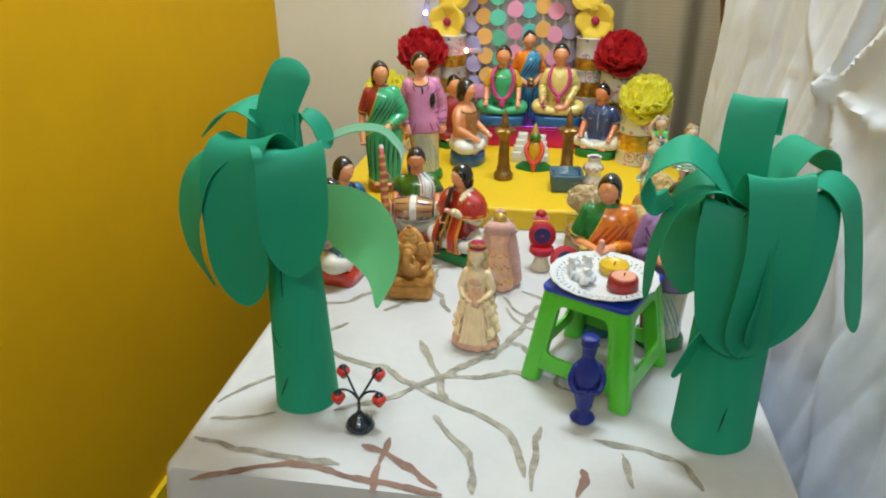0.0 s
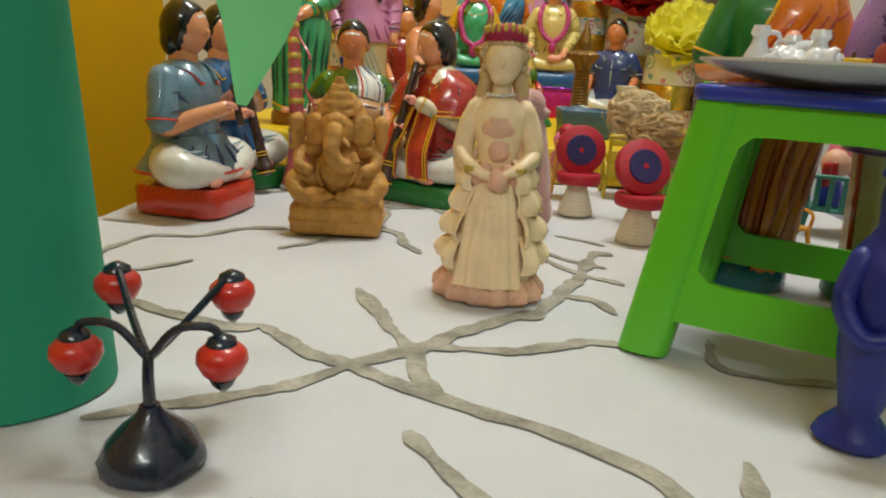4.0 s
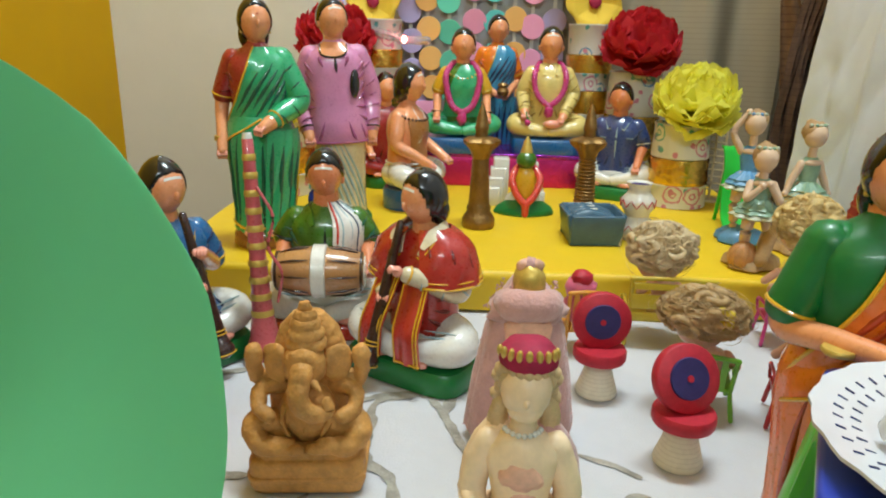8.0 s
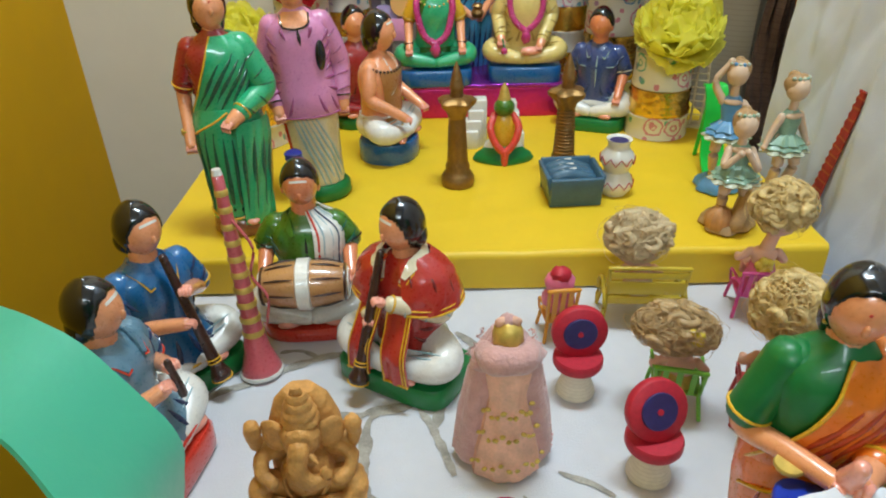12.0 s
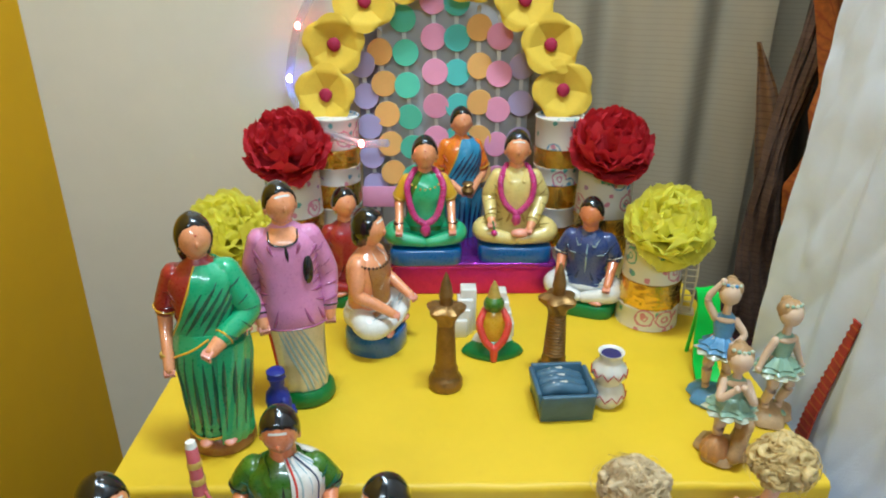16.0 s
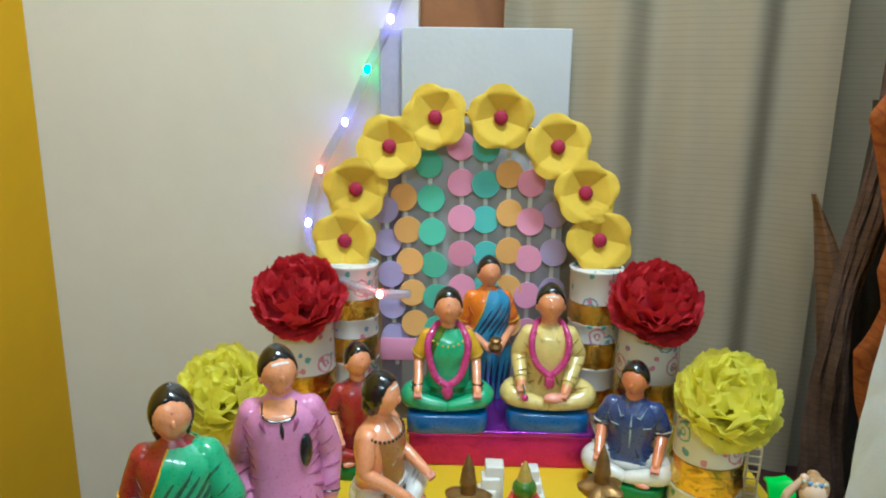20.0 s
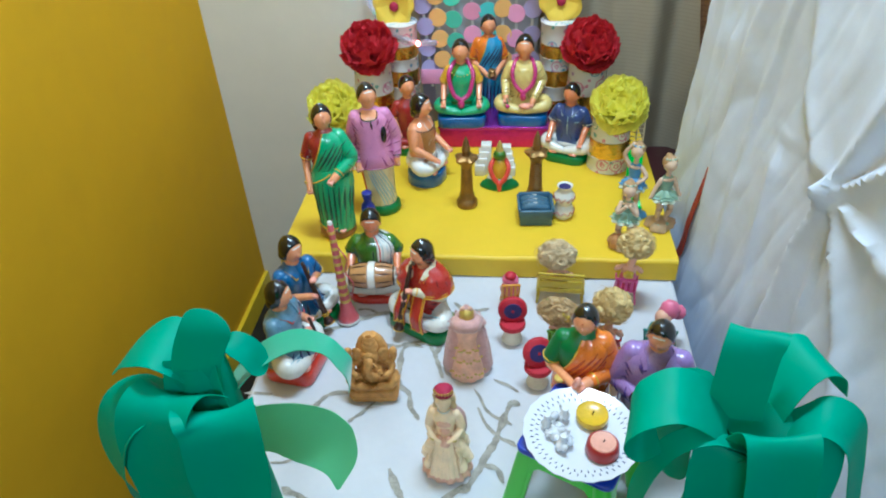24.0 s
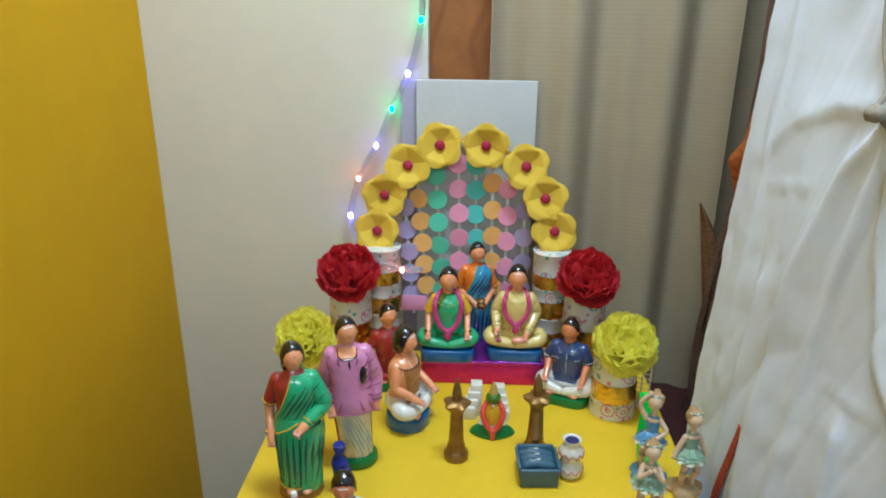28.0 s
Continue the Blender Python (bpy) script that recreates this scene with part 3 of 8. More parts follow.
def near_line(y, z, line):
    """The distance from a fold line, its side and the share of its length."""
    best, at, side, total = 9.0, 0.0, 1.0, len(line) - 1
    for i in range(total):
        (y0, z0), (y1, z1) = line[i], line[i + 1]
        dy, dz = y1 - y0, z1 - z0
        t = min(max(((y - y0) * dy + (z - z0) * dz) / (dy * dy + dz * dz), 0.0), 1.0)
        d = math.hypot(y - y0 - t * dy, z - z0 - t * dz)
        if d < best:
            best, at, side = d, (i + t) / total, 1.0 if dy * (z - z0) - dz * (y - y0) > 0 else -1.0
    return best, at, side


# each fold: its line in y and z, its height, its width at the start and at the end; a negative height turns the steep side over
KNOT, TIE = (0.990, 1.068), (1.151, 1.369)
FOLDS = (
    ((TIE, (1.210, 1.303), (1.264, 1.152), (1.283, 0.923), (1.290, 0.55)), 0.018, 0.012, 0.030),
    ((TIE, (1.172, 1.250), (1.205, 1.090), (1.215, 0.880), (1.220, 0.55)), -0.010, 0.010, 0.022),
    ((TIE, (1.140, 1.230), (1.105, 1.120), (1.050, 1.070), KNOT), 0.010, 0.010, 0.016),
    ((TIE, (1.250, 1.360), (1.330, 1.330), (1.400, 1.270)), -0.006, 0.010, 0.020),
    ((TIE, (1.185, 1.470), (1.215, 1.700), (1.225, 2.3)), 0.016, 0.010, 0.028),
    ((TIE, (1.130, 1.500), (1.120, 1.800), (1.110, 2.3)), -0.012, 0.010, 0.026),
    ((TIE, (1.070, 1.450), (0.990, 1.620), (0.940, 2.3)), 0.016, 0.012, 0.034),
    ((TIE, (1.090, 1.352), (1.009, 1.358), (0.850, 1.410), (0.60, 1.52)), 0.011, 0.009, 0.020),
    ((KNOT, (0.942, 1.219), (0.905, 1.360), (0.860, 1.650)), 0.022, 0.012, 0.034),
    ((KNOT, (0.908, 1.148), (0.830, 1.240), (0.740, 1.370), (0.60, 1.60)), -0.018, 0.009, 0.026),
    ((KNOT, (1.021, 0.973), (1.046, 0.803), (1.060, 0.55)), 0.020, 0.011, 0.026),
    ((KNOT, (0.978, 0.940), (0.968, 0.800), (0.955, 0.55)), -0.011, 0.007, 0.016),
    ((KNOT, (0.911, 0.940), (0.850, 0.820), (0.800, 0.55)), 0.015, 0.009, 0.024),
    ((KNOT, (0.880, 1.050), (0.750, 1.080), (0.560, 1.130)), -0.013, 0.010, 0.028),
    (((1.372, 1.240), (1.275, 1.262)), 0.003, 0.004, 0.004),
    (((1.178, 1.056), (1.052, 1.071)), 0.003, 0.004, 0.004),
    (((1.372, 1.480), (1.376, 1.250), (1.390, 1.000), (1.400, 0.55)), -0.007, 0.012, 0.020),
    (((1.330, 1.120), (1.345, 0.920), (1.360, 0.55)), 0.007, 0.008, 0.020),
    (((1.130, 1.020), (1.125, 0.850), (1.140, 0.55)), -0.009, 0.010, 0.022),
    (((0.760, 1.000), (0.720, 0.850), (0.690, 0.55)), 0.012, 0.012, 0.028),
    (((0.660, 1.250), (0.600, 1.000), (0.560, 0.55)), -0.014, 0.014, 0.030),
)


def sheet_x(y, z):
    """How far the sheet's surface stands out at y and z."""
    x = 0.488 + 0.126 * (1.44 - y) + 0.10 * max(0.0, 0.6 - y) + 0.034 * (z - 1.06)
    rise = 0.0
    for line, height, w0, w1 in FOLDS:
        d, at, side = near_line(y, z, line)
        w = (w0 + (w1 - w0) * at) * (0.45 if side * height > 0 else 1.5)
        if d < 4 * w:
            here = abs(height) * (1.0 - 0.4 * at) * math.exp(-(d / w) ** 1.3)
            rise = max(rise, here) + 0.10 * min(rise, here)
    x -= rise * (1.0 - 0.7 * min(max((y - 1.32) / 0.08, 0.0), 1.0))
    x -= 0.010 * math.exp(-(math.hypot(y - KNOT[0], z - KNOT[1]) / 0.018) ** 2)
    drop = min(max((1.05 - z) / 0.3, 0.0), 1.0)
    wander = 0.03 * noise.noise(vec(y * 2.2, z * 1.6, 8))
    for f, depth, seed in ((6.5, 0.0035, 21), (13.0, 0.0020, 33), (26.0, 0.0010, 47)):
        crease = abs(noise.noise(vec(y * f + z * f * 0.30, z * f * 0.20, seed)))
        x += depth * max(0.0, 1.0 - crease / 0.18) ** 1.5
    x -= (0.0020 * drop + 0.0006) * math.sin((y + wander + 0.16 * z) * 88) + 0.005 * noise.noise(vec(y * 3, z * 2, 2)) + 0.0020 * noise.noise(vec(y * 13, z * 8, 5)) + 0.0010 * noise.noise(vec(y * 34, z * 26, 5))
    if z < 0.80:
        x = max(x, 0.462 + 0.01 * math.sin(y * 40))
    return x


def white_hang(u, v):
    z = 2.35 - v * 1.98
    edge = 1.442 - 0.018 * (z - 1.06) + 0.004 * noise.noise(vec(z * 9, 4, 1))
    y = edge - 1.95 * u ** 1.4
    return (sheet_x(y, z), y, z)


thing("white_sheet_curtain", Shape().sheet(white_hang, 380, 240, SHEET_W, 0.002), (0, 0, 0), 0, "white cotton sheet hung as a side curtain, gathered at tied knots", "curtain")
cord = Shape()


def on_sheet(y, z, out=0.004):
    return (sheet_x(y, z) - out, y, z)


cord.limb([on_sheet(y, z) for y, z in ((1.262, 1.62), (1.230, 1.52), (1.202, 1.436), (1.170, 1.392), (1.151, 1.369), (1.122, 1.354), (1.090, 1.349), (1.050, 1.351), (1.009, 1.358), (0.930, 1.385), (0.840, 1.42))], [0.0030], CORD, 8)
cord.ball(on_sheet(1.151, 1.369, 0.006), (0.009, 0.012, 0.009), CORD, (0, 0, 0), 12, 9, 0.2)
cord.limb([on_sheet(y, z) for y, z in ((1.151, 1.366), (1.140, 1.340), (1.135, 1.312))], [0.0030, 0.0018], CORD, 6)
cord.limb([on_sheet(y, z) for y, z in ((1.009, 1.358), (1.004, 1.340), (1.009, 1.322))], [0.0026, 0.0014], CORD, 6)
thing("tie_cord", cord, (0, 0, 0), 0, "twisted jute cord that ties the white sheet", "cord")


def along(z, table):
    """The value at height z of a table of (height, value), highest first."""
    for (z0, a), (z1, b) in zip(table, table[1:]):
        if z >= z1:
            t = min(max((z0 - z) / (z0 - z1), 0.0), 1.0)
            return a + (b - a) * t
    return table[-1][1]


BUNCH_X = ((1.95, 0.72), (1.40, 0.622), (1.173, 0.598), (1.076, 0.588), (0.981, 0.574), (0.907, 0.572), (0.813, 0.578), (0.50, 0.600))
BUNCH_W = ((1.95, 0.16), (1.40, 0.066), (1.173, 0.036), (1.076, 0.027), (0.981, 0.028), (0.907, 0.036), (0.813, 0.060), (0.50, 0.110))


def pleat_of(share, wide, back, turn):
    def f(u, v):
        z = 1.95 - v * 1.45
        w = along(z, BUNCH_W)
        x = along(z, BUNCH_X) + (share - 0.5 + (u - 0.5) * wide + 0.10 * math.sin(z * 11 + turn)) * w
        return (x, 1.668 + back - 0.010 * math.sin(math.pi * u) + 0.004 * math.sin(z * 31 + turn) + 0.003 * math.sin(u * 13 + z * 20), z)
    return f


bunch = thing("brown_saree_drape", None, (0, 0, 0), 0, "brown patterned saree cloth hanging in a twisted bunch", "drape")
for share, wide, back, turn in ((0.16, 0.42, 0.004, 0.0), (0.50, 0.46, -0.004, 1.4), (0.84, 0.42, 0.006, 2.6)):
    part("pleat", Shape().sheet(pleat_of(share, wide, back, turn), 12, 90, SAREE_BR, 0.0016), bunch)


def flap(u, v):
    z = 1.125 - v * 0.23
    w = 0.045 * math.sin(math.pi * min(v * 0.72 + 0.02, 1.0)) ** 0.9
    return (0.527 + 0.036 * v + u * w, 1.684 + 0.004 * math.sin(u * 9), z)


# a darker sheet that backs the pleats, wider towards the bottom
def dark_backing(u, v):
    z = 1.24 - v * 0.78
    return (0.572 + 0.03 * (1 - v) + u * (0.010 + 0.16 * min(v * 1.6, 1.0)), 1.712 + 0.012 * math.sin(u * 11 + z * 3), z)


part("checked_flap", Shape().sheet(flap, 14, 50, SAREE_CH, 0.0012), bunch, "brown and amber checked flap")
part("dark_backing", Shape().sheet(dark_backing, 24, 40, BACKING_DK, 0.0016), bunch, "dark brown sheet behind the pleats")

BAND_X = ((1.95, 0.610), (1.32, 0.565), (1.255, 0.556), (1.224, 0.536), (1.180, 0.553), (1.147, 0.563), (1.085, 0.578), (1.050, 0.570), (1.007, 0.582), (0.972, 0.572), (0.950, 0.560), (0.893, 0.571), (0.838, 0.588), (0.55, 0.610))


def border(u, v):
    z = 1.95 - v * 1.35
    return (along(z, BAND_X) + u * 0.034, 1.606 - 0.006 * math.sin(u * 3.14) + 0.004 * math.sin(z * 23), z)


def edging(u, v):
    z = 1.95 - v * 1.30
    teeth = 0.003 * abs(((z * 110) % 1.0) - 0.5) * 2
    return (along(z, BAND_X) + 0.032 + u * (0.011 + teeth), 1.598 + 0.004 * math.sin(u * 3 + z * 9), z)


thing("orange_saree_drape", Shape().sheet(border, 10, 150, SAREE_O, 0.002), (0, 0, 0), 0, "orange woven saree cloth hanging in a narrow fold", "drape")
thing("red_border_drape", Shape().sheet(edging, 6, 300, BORDER_R, 0.002), (0, 0, 0), 0, "red toothed saree border hanging beside the sheet", "drape")


def sash(u, v):
    tooth = 0.003 * abs(((v * 34) % 1.0) - 0.5) * 2 * u
    y, z = 1.352 + (u - 0.5) * (0.030 - 0.021 * v) - v * 0.052 + tooth, 0.615 + v * 0.30
    return (sheet_x(1.352 - v * 0.052, z) - 0.005, y, z)


thing("red_ribbon_border", Shape().sheet(sash, 6, 140, BORDER_R, 0.002), (0, 0, 0), 0, "dark red toothed ribbon hanging down past the table", "ribbon")
chest = Shape().slab((0, 0, 0), 0.34, 0.24, 0.46, MAROON_W, 0, 0.01)
thing("maroon_wooden_stand", chest, (0.62, 1.70, FLOOR), 0, "dark maroon wooden stand half hidden behind the curtain", "stand")

# ---- table and cloth ----
table = thing("table", None, (0.13, 1.15, FLOOR), 0, "low table hidden under a printed white cloth", "table")
part("tabletop", Shape().slab((0, 0, TABLE - FLOOR - 0.034), 0.60, 1.18, 0.03, WOOD, 0, 0.004, 14, 48), table)
for lx in (-0.25, 0.25):
    for ly in (-0.52, 0.52):
        part("leg", Shape().column([(0, 0.02, 0.02), (TABLE - FLOOR - 0.034, 0.025, 0.025)], WOOD, (lx, ly, 0), 12, 6), table)


def cloth_xy(u, v):
    """From the middle of the cloth out over the edge and down."""
    hx, hy = 0.310, 0.586
    px, py = (u - 0.5) * 2, (v - 0.5) * 2
    ex, ey = px * 0.50, py * 0.83
    ox, oy = max(0.0, abs(ex) - hx), max(0.0, abs(ey) - hy)
    over = math.hypot(ox, oy)
    x, y = max(-hx, min(hx, ex)), max(-hy, min(hy, ey))
    out = min(over, 0.010) * 0.8 + max(0.0, over - 0.01) * 0.10
    if over > 0:
        x += math.copysign(out * ox / over, ex)
        y += math.copysign(out * oy / over, ey)
        wavy = 0.012 * min(over * 8, 1) * (math.sin(y * 34) if ox > oy else math.sin(x * 30 + 1))
        if ox > oy:
            x += math.copysign(abs(wavy) * 0.7, ex)
        else:
            y += math.copysign(abs(wavy) * 0.7, ey)
    z = -max(0.0, over - 0.006) * 0.97
    if over == 0:
        z += 0.0016 * noise.noise(vec(x * 9, y * 9, 0)) + 0.0008 * noise.noise(vec(x * 26, y * 26, 3)) - 0.0012
    return (x, y, z)


cloth = thing("tablecloth", Shape().sheet(cloth_xy, 150, 190, CLOTH_W, 0.0015), (0.134, 1.152, TABLE), 0, "white cotton tablecloth printed with grey brown branches", "tablecloth")
PRINT = {False: Shape(), True: Shape()}


def branch(*pts, w=0.0085, red=False):
    """One printed twig: a thin uneven strip with forked, knobbly outline."""
    path = spline([(x - 0.134, y - 1.152, 0) for x, y in pts], 10) if len(pts) > 2 else [vec(pts[0][0] - 0.134, pts[0][1] - 1.152, 0).lerp(vec(pts[1][0] - 0.134, pts[1][1] - 1.152, 0), i / 10) for i in range(11)]
    left, right = [], []
    for i, p in enumerate(path):
        d = (path[min(i + 1, len(path) - 1)] - path[max(i - 1, 0)]).normalized()
        s = vec(-d.y, d.x, 0)
        k = w * 0.5 * (0.86 + 0.55 * noise.noise(p * 48) + 0.40 * noise.noise(p * 150 + vec(3, 1, 0)))
        k *= min(1.0, 0.35 + i / 4.0, 0.45 + (len(path) - 1 - i) / 4.0)
        c = p + s * 0.003 * noise.noise(p * 45 + vec(0, 7, 2))
        zz = 0.0009 + 0.0016 * noise.noise(vec(c.x * 9, c.y * 9, 0)) + 0.0008 * noise.noise(vec(c.x * 26, c.y * 26, 3)) - 0.0012
        left.append(c + s * k + vec(0, 0, zz))
        right.append(c - s * k + vec(0, 0, zz))
    n = len(path)
    PRINT[red].add(left + right, [(i, i + 1, n + i + 1, n + i) for i in range(n - 1)], PRINT_R if red else PRINT_B)


branch((0.179, 0.817), (0.171, 0.836), (0.158, 0.841), (0.152, 0.843))
branch((0.142, 0.935), (0.153, 0.909), (0.172, 0.887), (0.195, 0.874), w=0.0065)
branch((0.200, 0.943), (0.186, 0.944), (0.169, 0.887), (0.152, 0.848), (0.136, 0.813), (0.119, 0.800), (0.090, 0.772), (0.076, 0.757), (0.059, 0.740), (0.049, 0.732), w=0.0105)
branch((0.034, 0.830), (0.054, 0.789), (0.070, 0.757), (0.081, 0.724), (0.088, 0.708), w=0.0100)
branch((-0.075, 0.783), (-0.016, 0.766), (-0.001, 0.767), (0.014, 0.755), (0.031, 0.740), (0.049, 0.732), (0.088, 0.708), (0.161, 0.666), (0.186, 0.598), w=0.0095)
branch((0.078, 0.755), (0.100, 0.759), (0.121, 0.760), (0.144, 0.769), (0.156, 0.776), (0.174, 0.777))
branch((0.049, 0.732), (0.033, 0.714), (0.016, 0.700), (-0.037, 0.672))
branch((-0.096, 0.794), (-0.077, 0.787), (-0.055, 0.778))
branch((0.080, 0.680), (0.097, 0.653), (0.127, 0.617), (0.135, 0.567))
branch((0.198, 0.678), (0.195, 0.641), (0.192, 0.579))
branch((0.243, 0.618), (0.245, 0.603), (0.237, 0.578), red=True)
branch((0.256, 0.663), (0.315, 0.654), (0.347, 0.638), (0.358, 0.604))
branch((0.285, 0.646), (0.292, 0.598))
branch((-0.174, 0.606), (-0.126, 0.595), (-0.068, 0.591), (-0.005, 0.587))
branch((-0.149, 0.544), (-0.117, 0.560), (-0.052, 0.582), (0.011, 0.571), (0.070, 0.567), (0.106, 0.560), red=True)
branch((-0.171, 0.637), (-0.129, 0.645), (-0.100, 0.658), w=0.006)
branch((-0.176, 0.665), (-0.158, 0.697), (-0.126, 0.726), w=0.006)
branch((0.038, 0.635), (0.035, 0.595), (0.037, 0.552), red=True)
branch((0.010, 0.619), (0.050, 0.606), (0.099, 0.569), red=True)
branch((-0.135, 0.857), (-0.131, 0.880), (-0.122, 0.909), (-0.098, 0.911), (-0.082, 0.927), (-0.068, 0.947), (-0.040, 0.953), w=0.0075)
branch((-0.119, 0.831), (-0.101, 0.834), (-0.085, 0.845), (-0.073, 0.859), w=0.0060)
branch((-0.031, 0.900), (-0.022, 0.912), (0.000, 0.937), w=0.0065)
branch((0.010, 0.985), (0.030, 0.968), (0.044, 0.955), (0.050, 0.931), (0.063, 0.908))
branch((-0.191, 0.945), (-0.169, 0.944), (-0.150, 0.944), w=0.0060)
branch((0.163, 0.989), (0.181, 0.978), (0.198, 0.966), w=0.0060)
branch((0.136, 0.968), (0.158, 0.926), (0.190, 0.910), w=0.0050)
branch((-0.035, 1.053), (-0.010, 1.050), (0.014, 1.046), (0.030, 1.052), (0.062, 1.058), w=0.0095)
branch((0.030, 1.052), (0.024, 1.034), (0.026, 0.985), (0.031, 0.960))
branch((-0.115, 1.066), (-0.083, 1.086), (-0.056, 1.102), (-0.024, 1.118), (0.000, 1.124), w=0.0095)
branch((-0.024, 1.118), (-0.040, 1.128), (-0.060, 1.126), w=0.0060)
branch((0.095, 1.152), (0.113, 1.131), (0.151, 1.137), w=0.0085)
branch((0.113, 1.131), (0.098, 1.122), (0.086, 1.120), w=0.0075)
branch((0.076, 1.030), (0.083, 1.060), (0.097, 1.087), (0.109, 1.112))
branch((0.062, 1.058), (0.078, 1.020), (0.090, 0.985), w=0.0075)
branch((0.219, 0.791), (0.218, 0.758), (0.237, 0.749), (0.267, 0.748), w=0.006)
for dark, shape in PRINT.items():
    part("branch_print", shape, cloth, "red brown printed twigs" if dark else "grey brown printed twigs", kind="stuff")

stage = thing("yellow_platform", None, (0.1235, 1.470, TABLE + 0.001), 0, "low display platform wrapped in bright yellow paper", "platform")
part("board", Shape().slab((0, 0, 0), 0.663, 0.498, STAGE - TABLE - 0.002, PLATFORM_Y, 0, 0.004, 22, 96), stage)


def paper_over(u, v):
    """The wrapping paper: over the top, round the front edge and down to an uneven hem."""
    x = (u - 0.5) * 0.665
    run = v * 0.545
    dip = 0.0007 * noise.noise(vec(x * 14, run * 14, 4)) + 0.0004 * noise.noise(vec(x * 40, run * 40, 4))
    if run < 0.498:
        return (x, 0.250 - run, STAGE - TABLE - 0.001 + dip)
    a = min((run - 0.498) / 0.006, 1.0)
    down = max(0.0, run - 0.504)
    hem = 0.0016 * noise.noise(vec(x * 9, 0, 7)) * (down / 0.041)
    return (x, -0.248 - 0.0032 * a + dip - 0.0012 * noise.noise(vec(x * 5, 2, 7)) * (down / 0.041), STAGE - TABLE - 0.001 - 0.0025 * a - down * 0.88 + hem)


part("wrapping_paper", Shape().sheet(paper_over, 90, 150, PLATFORM_Y, 0.0006), stage, "bright yellow craft paper with a folded front edge")


# ---- dolls ----
INK = {}


def ink_of(mat):
    """The dark brush colour that marks the folds on a doll's cloth."""
    return INK.get(mat)


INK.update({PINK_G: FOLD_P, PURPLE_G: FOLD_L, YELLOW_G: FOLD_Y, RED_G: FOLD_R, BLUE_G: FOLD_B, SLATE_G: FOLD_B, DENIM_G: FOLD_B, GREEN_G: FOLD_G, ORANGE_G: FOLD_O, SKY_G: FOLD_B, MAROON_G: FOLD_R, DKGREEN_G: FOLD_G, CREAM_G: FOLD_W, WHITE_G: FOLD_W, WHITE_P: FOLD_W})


class Body:
    """A lofted torso or skirt whose surface can be asked for by angle from the front and height."""

    def __init__(self, profile, power=2.4, c=(0.0, 0.0)):
        self.profile, self.power, self.c = profile, power, c

    def at(self, th, z, off=0.0):
        rows = self.profile
        z = min(max(z, rows[0][0]), rows[-1][0])
        k = 0
        while k < len(rows) - 2 and z > rows[k + 1][0]:
            k += 1
        (z0, a0, b0), (z1, a1, b1) = rows[k], rows[k + 1]
        g = (z - z0) / (z1 - z0) if z1 > z0 else 0.0
        a, b = a0 + (a1 - a0) * g + off, b0 + (b1 - b0) * g + off
        x, y = math.sin(radians(th)), -math.cos(radians(th))
        q = (abs(x) ** self.power + abs(y) ** self.power) ** (-1 / self.power)
        return vec(self.c[0] + x * q * a, self.c[1] + y * q * b, z)

    def loft(self, s, mat, n=32, wob=None):
        return s.column(self.profile, mat, (self.c[0], self.c[1], 0), n, self.power, wob)

    def stroke(self, s, mat, pts, r=0.0007, off=0.0):
        """A tapering brush stroke through (angle, height) points."""
        path = [self.at(p[0], p[1], off - r * 0.25) for p in spline([(th, z, 0) for th, z in pts], 4)]
        s.limb(path, [r * 0.35, r * 1.3, r * 1.7, r * 1.2, r * 0.3], mat, 8, 1)

    def cloth(self, s, mat, left, right, z_top, z_low, off=0.0015, nu=16, nv=16, ripple=0.0, waves=6.0):
        """A cloth on the surface: left and right give the edge angles as functions of the way down (0 to 1)."""
        def f(u, v):
            th = left(v) + (right(v) - left(v)) * u
            return self.at(th, z_top + (z_low - z_top) * v, off + ripple * math.sin((u * waves + v * 1.5) * 2 * math.pi))
        return s.sheet(f, nu, nv, mat, 0.001)


